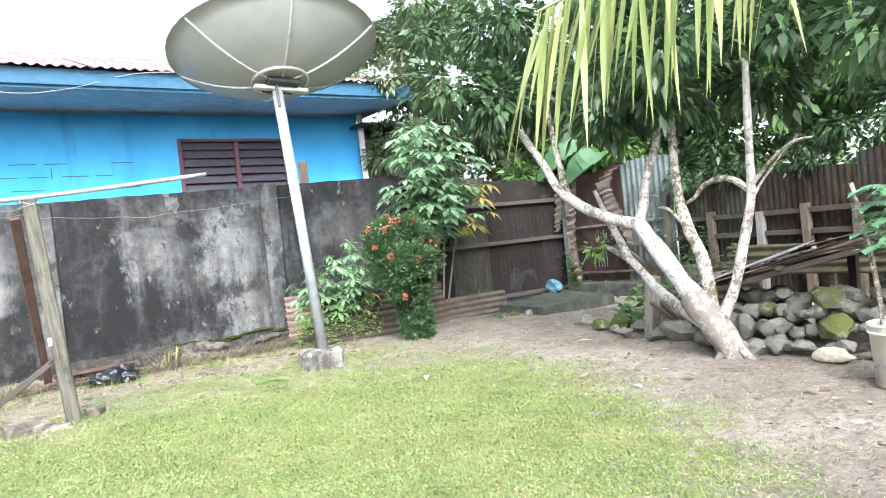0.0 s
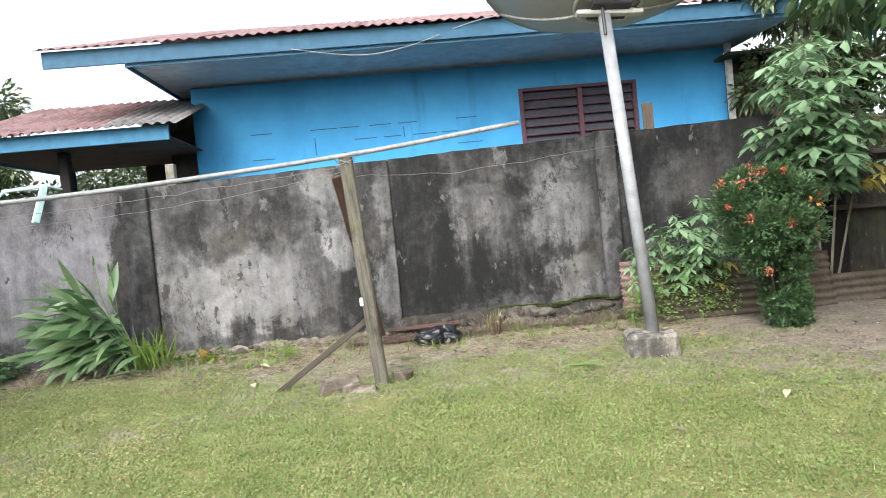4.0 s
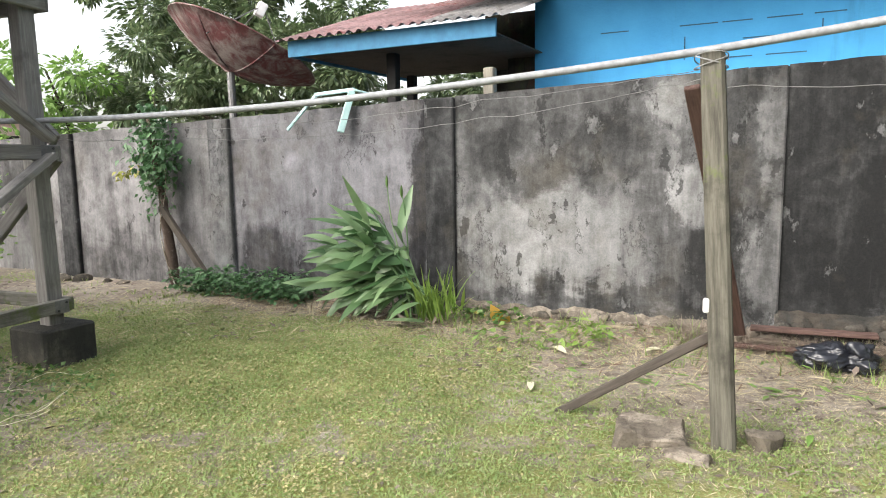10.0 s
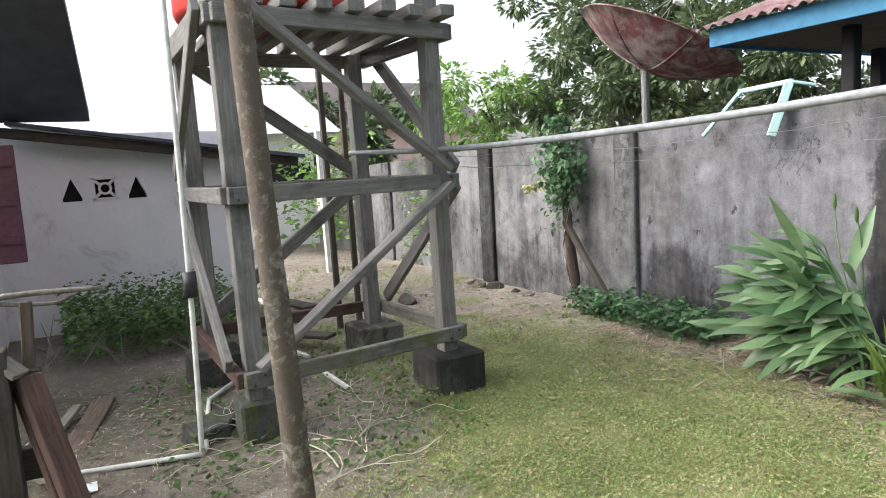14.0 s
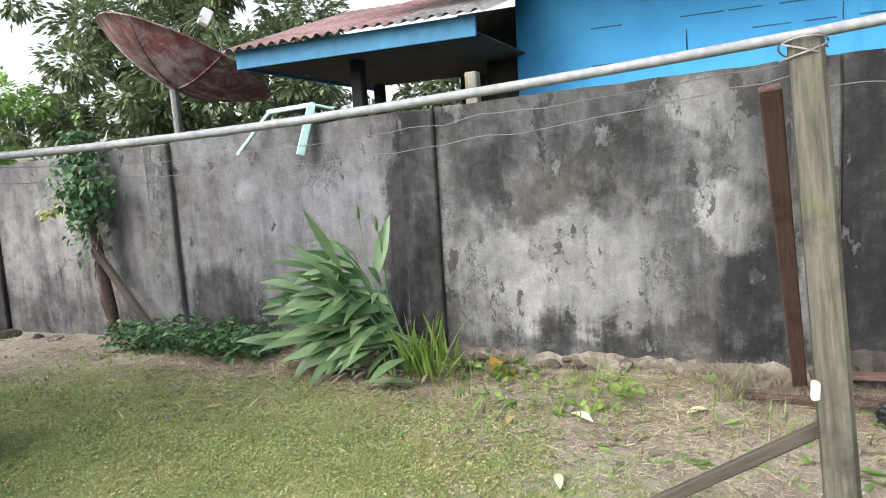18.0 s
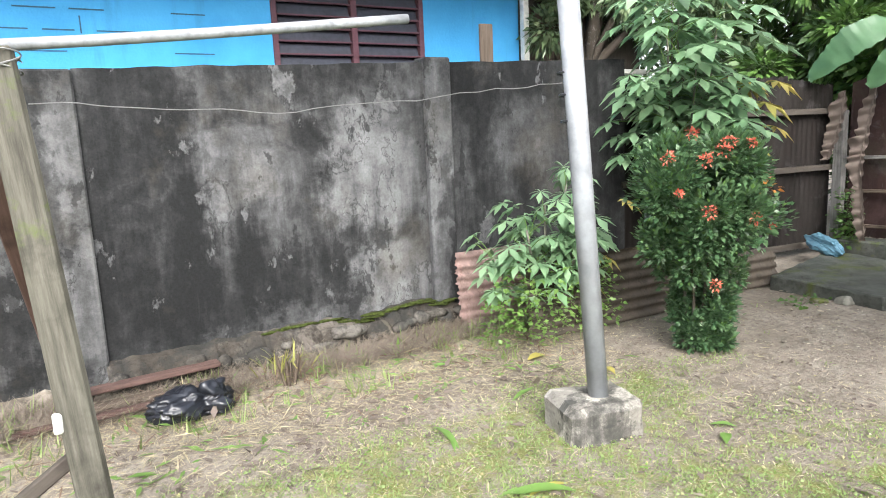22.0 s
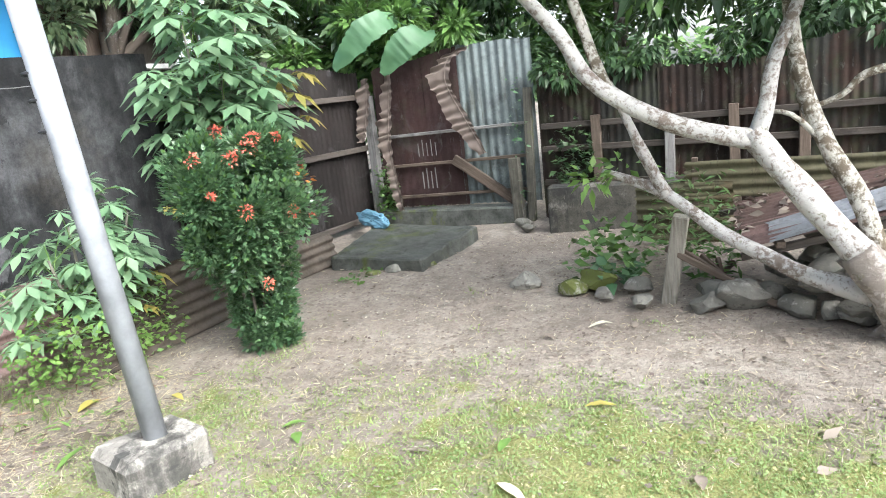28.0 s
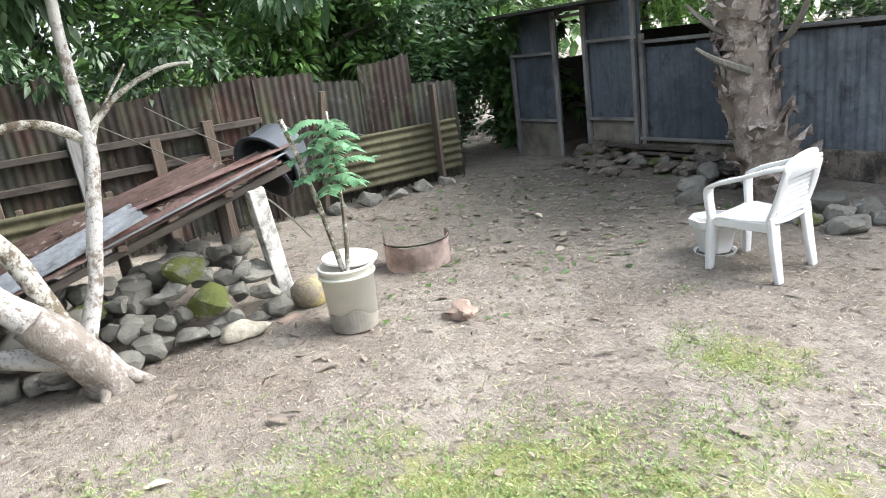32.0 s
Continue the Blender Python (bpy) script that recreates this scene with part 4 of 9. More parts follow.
def fence_run(f, p, q, heights, mats, base=0.0, seed=0, lap=0.86, rag=0.05, depth=0.0055):
    p, q = Vector((*p, 0)), Vector((*q, 0))
    d = (q - p).normalized()
    n = math.ceil((q - p).length / lap)
    step = (q - p).length / n
    turn = math.atan2(d.y, d.x)
    for k in range(n):
        h = heights[k % len(heights)]
        o = p + d * (k * step)
        m = pose(o.x, o.y, base + 0.015 * (k % 3), 0, 0, math.degrees(turn)) @ Matrix.Translation((0, 0.012 * (k % 2), 0))
        sheet("iron_sheet", m, step + 0.05, h, mats[k % len(mats)], f, seed=seed + k, rag=rag, depth=depth, rise=0.06 * math.sin(seed + 2.3 * k))
    return d, turn


def rail(f, p, q, z, w=0.05, h=0.05, mat="wood_dark", off=0.05):
    a, b = Vector((*p, z)), Vector((*q, z))
    d = (b - a).normalized()
    n = Vector((d.y, -d.x, 0))
    if n.x > 0 and abs(n.x) > abs(n.y):
        n = -n
    if n.y > 0 and abs(n.y) > abs(n.x):
        n = -n
    return timber("rail", a + n * off, b + n * off, w, h, mat, f)


def post(f, x, y, z, s=0.09, mat="wood_brown", lean=(0, 0), base=-0.05, label=""):
    return timber("post", (x, y, base), (x + lean[0], y + lean[1], z), s, s, mat, f, label=label)


def build_east_fence():
    f = thing("fence_east", 8.5, 3.0, 0, "patched fence of rusty corrugated iron on timber rails", "fence", kind="structure")
    # beside the gate, north of its post, and back to the yard wall
    fence_run(f, (6.02, 9.10), (8.85, 8.72), (1.84, 1.9, 1.86), ("iron_black", "iron_dark", "iron_black"), 0.05, 5, 0.8, depth=0.003)
    for z in (0.12, 0.95, 1.55):
        rail(f, (6.02, 9.10), (8.85, 8.72), z, 0.05, 0.06, "wood_dark")
    timber("strip", (6.35, 9.0, 0.1), (6.35, 9.0, 1.7), 0.16, 0.02, "zinc", f)
    # south of the gate
    fence_run(f, (8.9, 6.55), (8.46, 3.4), (1.6, 1.5, 1.48, 1.52), ("rust_brown", "iron_dark", "rust_brown"), 0.0, 30, 0.75)
    fence_run(f, (8.46, 3.4), (8.33, 1.75), (1.42, 1.36, 1.44), ("rust_brown", "rust", "iron_dark"), 0.0, 50, 0.55)
    fence_run(f, (8.33, 1.75), (8.2, -0.42), (1.42, 1.28, 1.36, 1.15), ("rust", "iron_dark", "rust_brown", "iron_dark"), 0.0, 60, 0.55)
    for z in (0.42, 0.78, 1.02):
        rail(f, (8.88, 6.5), (8.46, 3.4), z, 0.05, 0.06)
        rail(f, (8.46, 3.4), (8.33, 1.75), z, 0.05, 0.06)
    for i, (x, y, z) in enumerate(((8.72, 5.9, 1.1), (8.62, 5.2, 1.05), (8.55, 4.6, 1.1), (8.47, 4.05, 1.05), (8.38, 3.35, 1.15), (8.33, 2.75, 1.02), (8.28, 2.25, 1.1))):
        post(f, x, y, z, 0.09, ("wood_brown", "wood", "wood_brown")[i % 3], (0.02, 0.015 * (-1) ** i))
    return f


build_east_fence()


M["gate_red"] = make_iron("dull_red_iron", (0.062, 0.036, 0.034), (0.045, 0.027, 0.024), 0.0, 0.0, 0.3)


def build_gate():
    g = thing("gate", 8.85, 7.6, 0, "closed gate of rusty red and zinc corrugated iron", "gate")
    p, q = (8.86, 8.50), (8.9, 6.70)
    d = Vector((q[0] - p[0], q[1] - p[1], 0)).normalized()
    turn = math.degrees(math.atan2(d.y, d.x))
    for o, w, hgt, mat in ((0.0, 1.08, 1.64, "gate_red"), (1.02, 0.9, 1.80, "zinc")):
        m = pose(p[0] + d.x * o, p[1] + d.y * o, 0.20, 0, 0, turn)
        sheet("iron_sheet", m, w, hgt, mat, g, seed=int(o * 10), pitch=0.095, depth=0.0014 if mat == "gate_red" else 0.010, rise=0.14 if mat == "gate_red" else -0.04, rag=0.02)
    for z in (0.33, 0.70, 1.05):
        timber("rail", (p[0] - 0.05, p[1], z), (q[0] - 0.05, q[1], z + 0.03), 0.03, 0.035, "wood_brown" if z < 0.8 else "wood", g)
    for k in range(4):
        timber("scratch", (p[0] - 0.016 + 0.001 * k, 7.98 - 0.055 * k, 0.42), (p[0] - 0.016, 7.98 - 0.055 * k, 0.62 + 0.04 * (k % 2)), 0.012, 0.004, "wood", g, side=(1, 0, 0), label="pale vertical scrape in the paint", bevel=0.0)
    for k in range(5):
        timber("scratch", (p[0] - 0.016 + 0.001 * k, 8.0 - 0.055 * k, 0.80), (p[0] - 0.016, 8.0 - 0.055 * k, 0.95 + 0.04 * (k % 2)), 0.010, 0.004, "wood", g, side=(1, 0, 0), label="pale vertical scrape in the paint", bevel=0.0)
    timber("brace", (8.80, 7.55, 0.75), (8.82, 6.78, 0.18), 0.05, 0.11, "wood_brown", g)
    post(g, 8.83, 8.58, 1.55, 0.10, "wood")
    post(g, 8.80, 6.68, 1.45, 0.08, "wood_mossy", (0.02, -0.05))
    post(g, 8.74, 6.80, 0.72, 0.11, "wood_mossy", (0.0, 0.02))
    part("sill", solid((8.70, 6.75, -0.05), (8.95, 8.55, 0.19), 0.02), "slab", g, "mossy concrete sill under the gate")
    return g


build_gate()


def build_shed():
    s = thing("shed", 6.5, -2.5, 0, "old workshop clad in dark blue-grey corrugated iron", "shed")
    y = -1.72

    def clad(x0, x1, z0, z1, mat="iron_blue", seed=0, deep=0.0042):
        k = max(1, round((x1 - x0) / 0.75))
        for i in range(k):
            w = (x1 - x0) / k
            sheet("iron_sheet", pose(x0 + w * (i + 1) + 0.02, y + 0.004 * (i % 2), z0, 0, 0, 180), w + 0.04, z1 - z0 - 0.02 * (i % 2), mat, s, seed=seed + i, depth=deep)

    clad(7.86, 8.62, 0.42, 1.67, "iron_slate", 90, 0.0016)
    clad(6.66, 7.37, 0.46, 1.67, "iron_slate", 93, 0.0016)
    part("lower_wall", solid((6.68, y - 0.03, -0.05), (7.36, y + 0.025, 0.46), 0.01), "tan_plaster", s, "pale plastered lower wall")
    clad(5.35, 6.62, 0.24, 1.2, "iron_slate", 96, 0.0016)
    clad(3.0, 5.35, 0.24, 1.2, seed=98)
    for x, z in ((8.62, 1.67), (7.86, 1.67), (7.38, 1.67), (6.70, 1.9), (6.60, 1.32), (5.2, 1.9), (4.0, 1.9)):
        timber("post", (x, y + 0.045, -0.02), (x, y + 0.045, z), 0.05, 0.045, "wood", s, side=(0, 1, 0))
    for x0, x1, z in ((7.9, 8.6, 0.44), (7.9, 8.6, 1.22), (6.7, 7.36, 0.47), (6.65, 7.36, 1.30), (7.4, 7.86, 1.6), (3.0, 6.6, 1.24), (5.3, 6.66, 0.27)):
        timber("rail", (x0, y + 0.05, z), (x1, y + 0.05, z), 0.04, 0.035, "wood", s)
    part("wall_plate", solid((7.9, y - 0.02, -0.02), (8.6, y + 0.03, 0.42), 0.01), "tan_plaster", s, "pale lower panel")
    part("footing", solid((3.0, y - 0.06, -0.05), (7.37, y + 0.035, 0.24), 0.02), "lump", s, "low stone footing")
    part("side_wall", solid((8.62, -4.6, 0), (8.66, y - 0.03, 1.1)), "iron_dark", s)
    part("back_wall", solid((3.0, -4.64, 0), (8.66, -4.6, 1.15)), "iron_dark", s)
    # added dark sheet that gives the open doorway its interior shade
    part("inner_wall", solid((6.95, -3.34, 0), (8.58, -3.3, 1.32)), "iron_dark", s, "dark sheet added for the shade inside the doorway")
    part("back_post", solid((7.0, -4.59, 0.0), (7.1, -4.5, 1.68)), "wood_dark", s)
    part("roof", solid((6.92, -5.0, 1.685), (9.0, y + 0.44, 1.715)), "iron_dark", s, "dark overhanging iron roof")
    part("roof", solid((2.8, -5.0, 1.92), (6.9, y + 0.42, 1.95)), "iron_dark", s, "dark overhanging iron roof")
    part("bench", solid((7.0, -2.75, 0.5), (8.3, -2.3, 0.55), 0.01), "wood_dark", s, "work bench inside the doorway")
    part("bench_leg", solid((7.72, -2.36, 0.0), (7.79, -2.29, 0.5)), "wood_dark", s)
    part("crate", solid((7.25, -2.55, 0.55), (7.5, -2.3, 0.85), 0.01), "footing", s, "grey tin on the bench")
    for x, z in ((6.45, 0.20), (6.0, 0.14), (6.2, 0.08)):
        timber("loose_board", (x - 0.5, y + 0.16, z), (x + 0.55, y + 0.20, z + 0.02), 0.09, 0.03, "wood_dark", s)
    return s


build_shed()


# ---- the water tower ----
def build_tower():
    t = thing("water_tower", -3.3, 5.9, 0, "tall braced frame of weathered grey timber on concrete blocks", "tower")
    legs = {"a": (-2.87, 6.55), "b": (-2.70, 5.18), "c": (-4.0, 6.47), "d": (-4.0, 5.18)}
    H = 2.43
    for k, (x, y) in legs.items():
        dx, dy = 0.0, -0.03
        timber("leg", (x, y, 0.2), (x + dx, y + dy, 2.95 if k == "a" else H), 0.11, 0.11, "wood", t, side=(0, 1, 0))
        hw = 0.115 if k == "b" else 0.19
        part("footing_block", solid((x - hw, y - hw, -0.05), (x + hw, y + hw, 0.25), 0.015), "slab" if k == "b" else "block", t, "damp concrete block")
    a, b, c, d = (Vector((*legs[k], 0)) for k in "abcd")
    for z, w in ((0.38, 0.09), (1.42, 0.095), (2.39, 0.10)):
        for p, q, off in ((a, b, Vector((0.09, 0, 0))), (c, d, Vector((-0.09, 0, 0))), (a, c, Vector((0, 0.09, 0))), (b, d, Vector((0, -0.09, 0)))):
            e = (q - p).normalized() * 0.08
            timber("rail", p - e + off + Vector((0, 0, z)), q + e + off + Vector((0, 0, z)), 0.05, w, ("wood_red" if p is not a else "wood_damp") if z < 1 else "wood", t)
    up = lambda v, z: v + Vector((0, 0, z))
    E = Vector((0.15, 0, 0))
    for p, q in ((up(a, 1.40) + E, up(b, 0.45) + E), (up(b, 2.5) + E, up(a, 1.5) + E)):
        timber("brace", p, q, 0.045, 0.11, "wood", t, side=(1, 0, 0))
    N, S = Vector((0, 0.14, 0)), Vector((0, -0.14, 0))
    for p, q in ((up(a, 1.4) + N, up(c, 0.45) + N), (up(c, 2.45) + N, up(a, 1.5) + N), (up(b, 0.45) + S, up(d, 1.4) + S), (up(d, 1.55) + S, up(b, 2.45) + S), (up(c, 1.4) - E, up(d, 0.45) - E), (up(d, 2.4) - E, up(c, 1.5) - E)):
        timber("brace", p, q, 0.045, 0.10, "wood", t)
    for k in range(8):
        y = 5.13 + 0.20 * k
        timber("joist", (-4.14, y, 2.475 + 0.004 * (k % 3)), (-2.62 + 0.03 * (k % 2), y, 2.475 + 0.004 * (k % 3)), 0.10, 0.07, "wood", t)
    # pale fish-plates bolted where the timbers meet
    for k, z in (("a", 0.38), ("b", 0.38), ("b", 1.42), ("a", 1.42)):
        x, y = legs[k]
        bm = solid((x + 0.118, y - 0.05, z - 0.045), (x + 0.124, y + 0.05, z + 0.045), 0.002)
        plate = part("plate", bm, "wire", t, "grey steel plate")
        for dy, dz in ((-0.03, -0.025), (0.03, 0.025)):
            part("bolt", lathe([(0.001, 0.008), (0.008, 0.008), (0.008, 0.0)], 6, pose(x + 0.124, y + dy, z + dz, 0, 90, 0)), "dark_metal", plate)
    return t


build_tower()


def build_tank():
    m = pose(-3.42, 5.66, 2.519)
    single("water_tank", lathe([(0.0, 0.0), (0.60, 0.0), (0.62, 0.04), (0.62, 0.24), (0.632, 0.26), (0.62, 0.28), (0.62, 0.54), (0.632, 0.56), (0.62, 0.58), (0.62, 0.9), (0.5, 1.05), (0.0, 1.1)], 28, m), plain("red_tank_plastic", (0.55, 0.06, 0.05), 0.5), "red plastic water tank on the timber tower", "tank", smooth=True)


build_tank()


# ---- clothes line: post, brace, pipe ----
BOARD_FOOT = (1.39, 8.66, 0.10)


def build_line_post():
    p = thing("line_post", 1.414, 6.86, 0, "grey timber post with a leaning brace for the clothes pole", "post")
    timber("post", (1.42, 6.86, -0.1), (1.29, 7.07, 1.80), 0.105, 0.10, "wood_mossy", p, side=(0, 1, 0), bevel=0.014)
    timber("back_board", BOARD_FOOT, (1.19, 7.20, 1.66), 0.075, 0.035, "wood_red", p, side=(0, 1, 0), label="brown board propped behind the post")
    timber("brace", (0.57, 7.04, -0.03), (1.38, 6.98, 0.52), 0.036, 0.046, "wood_dark", p)
    part("tie_wire", tube(bmesh.new(), [(1.285 + 0.074 * math.cos(a), 7.07 + 0.068 * math.sin(a), 1.76 + 0.035 * math.sin(a * 0.7)) for a in np.linspace(0, 18.8, 70)], 0.003, 5), "cable", p, "pale string wound round the post top")
    part("insulator", solid((1.30, 6.89, 0.615), (1.328, 6.92, 0.68), 0.006), "white", p, "small white insulator")
    return p


build_line_post()
PIPE = smooth_path([(2.70, 7.02, 1.945), (1.27, 7.05, 1.805), (-0.6, 6.87, 1.675), (-2.0, 6.68, 1.63), (-2.95, 6.52, 1.63), (-3.95, 6.35, 1.66)], 6)
single("clothes_pole", tube(bmesh.new(), PIPE, 0.019, 10), "pipe", "long galvanised pipe laid across the posts", "pipe", smooth=True)


# ---- the grey dish ----
def dish_bowl(radius, depth, thick=0.006, seg=40, rings=9):
    prof = [(max(radius * k / rings, 1e-3), depth * (k / rings) ** 2) for k in range(rings + 1)]
    return lathe(prof + [(radius + 0.012, depth + 0.006), (radius + 0.012, depth - 0.012)] + [(r, z - thick) for r, z in prof[::-1]], seg)


def build_dish():
    d = thing("satellite_dish", 3.57, 6.9, 0, "large grey satellite dish on a leaning steel pole", "satellite dish")
    bm = solid((-0.205, -0.165, -0.06), (0.205, 0.165, 0.175), 0.035)
    bmesh.ops.subdivide_edges(bm, edges=bm.edges[:], cuts=3, use_grid_fill=True)
    for v in bm.verts:
        v.co += 0.018 * Vector((noise.noise(v.co * 7), noise.noise(v.co * 7 + Vector((5, 0, 0))), noise.noise(v.co * 6 + Vector((0, 9, 0)))))
    bm.transform(pose(3.60, 6.92, 0, 0, 0, -14))
    part("plinth", bm, "plinth_pale", d, "pale stained concrete plinth")
    part("pole", tube(bmesh.new(), [(3.61, 6.90, 0.15), (3.455, 6.98, 2.78)], 0.05, 16), "dish_pole", d, "grey painted steel pole", True)
    m = Matrix.Translation((3.50, 6.98, 2.82)) @ Matrix.Rotation(radians(-15), 4, "X") @ Matrix.Rotation(radians(3), 4, "Y")
    bowl = dish_bowl(1.0, 0.35)
    bowl.transform(m)
    bowl = part("bowl", bowl, "dish", d, "grey painted bowl seen from below", True)
    for k in range(6):
        a = math.pi / 3 * k + 0.35
        pts = [m @ Vector((0.99 * t * math.cos(a), 0.99 * t * math.sin(a), 0.35 * t * t - 0.015)) for t in np.linspace(0.12, 1, 8)]
        part("rib", tube(bmesh.new(), pts, 0.012, 6), "dish_rib", bowl)
    ring = [m @ Vector((0.27 * math.cos(a), 0.27 * math.sin(a), 0.0)) for a in np.linspace(0, 2 * math.pi, 30)]
    part("ring", tube(bmesh.new(), ring, 0.015, 6), "dish_rib", d, "steel mounting ring")
    part("hub", solid((-0.16, -0.12, -0.07), (0.16, 0.12, -0.02), 0.01, m), "dark_metal", d)
    part("cross_arm", solid((-0.27, -0.03, -0.10), (0.27, 0.03, -0.06), 0.006, m), "dish_rib", d)
    part("bolt", tube(bmesh.new(), [m @ Vector((-0.07, -0.05, -0.30)), m @ Vector((-0.07, -0.05, -0.05))], 0.014, 8), "dark_metal", d)
    for z in (1.72, 1.62, 1.50):
        x = 3.62 - (z - 0.15) * 0.0628
        part("wire_tie", tube(bmesh.new(), [(x + 0.054 * math.cos(a), 6.98 + 0.054 * math.sin(a), z + 0.02 * math.sin(a * 0.5)) for a in np.linspace(0, 6.3, 20)], 0.006, 5), "dark_metal", d)
    return d


build_dish()


# ---- the lichened tree ----
def build_yard_tree():
    t = thing("tree", 5.6, 3.8, 0, "leaning fruit tree with white lichen on its branching trunk", "tree")
    X = 5.5
    P = lambda y, z, dx=0.0: (X + dx, y, z)
    bm = bmesh.new()
    limb(bm, [P(3.72, -0.08, 0.12), P(3.80, 0.15, 0.05), P(3.92, 0.36), P(4.16, 0.68), P(4.42, 1.02), P(4.49, 1.13)], 0.098, 0.058, 12)
    limb(bm, [P(4.46, 1.08), P(4.8, 1.17, -0.02), P(5.12, 1.34, -0.05), P(5.30, 1.50, -0.08), P(5.42, 1.72, -0.1), P(5.7, 2.1, -0.1), P(5.9, 2.6, -0.1)], 0.054, 0.032, 10)
    limb(bm, [P(4.47, 1.08), P(4.42, 1.25, 0.03), P(4.39, 1.45, 0.05), P(4.25, 1.85, 0.1), P(4.2, 2.5, 0.15)], 0.046, 0.027, 9)
    limb(bm, [P(3.92, 0.23, 0.08), P(4.11, 0.28, 0.14), P(4.30, 0.34, 0.22), P(4.66, 0.52, 0.36), P(4.96, 0.74, 0.45), P(5.22, 0.84, 0.52), P(5.36, 0.88, 0.55)], 0.06, 0.024, 10)
    limb(bm, [P(4.96, 0.73, 0.45), P(5.09, 1.02, 0.42), P(5.14, 1.15, 0.40), P(5.26, 1.44, 0.38)], 0.044, 0.02, 8)
    limb(bm, [P(3.81, 0.28, 0.05), P(3.70, 0.55, 0.10), P(3.61, 0.90, 0.14), P(3.54, 1.25, 0.17), P(3.54, 1.61, 0.20), P(3.51, 2.24, 0.20)], 0.046, 0.025, 10)
    part("trunk", bm, "bark", t, "pale lichened trunk and limbs", True)
    bm = bmesh.new()
    limb(bm, [P(3.88, 0.34, 0.05), P(3.98, 0.72, 0.15), P(4.13, 1.0, 0.2), P(4.23, 1.28, 0.25), P(4.28, 1.55, 0.3), P(4.33, 2.1, 0.4)], 0.056, 0.034, 10)
    part("stem", bm, "bark_brown", t, "mossy brown second stem", True)
    bm = bmesh.new()
    limb(bm, [P(3.68, -0.12, 0.12), P(3.74, 0.0, 0.10), P(3.80, 0.13, 0.06), P(3.87, 0.27, 0.02), P(3.94, 0.38, 0.0), P(4.02, 0.49, 0.0)], 0.118, 0.094, 14, 0.35)
    for dy, dx in ((-0.22, -0.10), (0.12, -0.22), (-0.10, 0.22), (0.24, 0.05)):
        limb(bm, [P(3.76, 0.14, 0.08), P(3.74 + dy * 0.5, 0.03, 0.1 + dx * 0.5), P(3.72 + dy * 0.9, -0.04, 0.12 + dx * 0.9)], 0.05, 0.015, 7)
    fork = bmesh.new()
    limb(fork, [P(5.18, 1.38, -0.06), P(5.25, 1.56, -0.04), P(5.33, 1.80, 0.0), P(5.39, 2.0, 0.02), P(5.5, 2.6, 0.05)], 0.036, 0.022, 9)
    part("branch", fork, "bark_brown", t, "mossy brown upper branch", True)
    part("trunk_foot", bm, "bark_foot", t, "bare grey foot of the trunk", True)
    bm = bmesh.new()
    limb(bm, [P(3.54, 1.25, 0.17), P(3.73, 1.37, 0.2), P(3.96, 1.35, 0.23), P(4.06, 1.26, 0.24), P(4.18, 1.21, 0.25)], 0.03, 0.012, 7)
    limb(bm, [P(3.54, 1.29, 0.17), P(3.36, 1.45, 0.15), P(3.15, 1.55, 0.07), P(3.0, 1.56, 0.03)], 0.02, 0.007, 6)
    limb(bm, [P(3.54, 1.19, 0.17), P(3.46, 1.35, 0.24), P(3.26, 1.6, 0.32)], 0.015, 0.006, 6)
    limb(bm, [P(4.13, 1.0, 0.2), P(4.3, 1.18, 0.2), P(4.45, 1.2, 0.25)], 0.018, 0.008, 6)
    part("twig", bm, "bark_brown", t, "brown mossy twigs", True, "stuff")
    cs, rs = [], []
    r = random.Random(11)
    for y0, z0, x0 in ((5.9, 2.7, 5.4), (4.2, 2.6, 5.65), (4.33, 2.3, 5.9), (3.55, 2.4, 5.5), (5.1, 2.6, 5.3), (3.0, 2.5, 5.8)):
        for _ in range(7):
            cs.append((x0 + r.uniform(-0.7, 0.9), y0 + r.uniform(-0.7, 0.7), z0 + r.uniform(-0.35, 0.9)))
            rs.append(r.uniform(0.3, 0.6))
    at, d = clumps(cs, rs, 14000)
    part("crown", leaf_mesh("crown", at, d + np.array([0, 0, -0.2]), rng.uniform(0.07, 0.15, len(at)), 0.46, 0.25), "leaf_dark", t, "dark glossy leaves", kind="stuff")
    at, d = clumps([(6.0, 5.22, 0.92), (5.98, 5.42, 0.86)], [0.15, 0.13], 60)
    part("leaf_spray", leaf_mesh("leaf_spray", at, d, rng.uniform(0.07, 0.13, len(at)), 0.4, 0.2), "leaf_light", t, kind="stuff")
    return t


build_yard_tree()


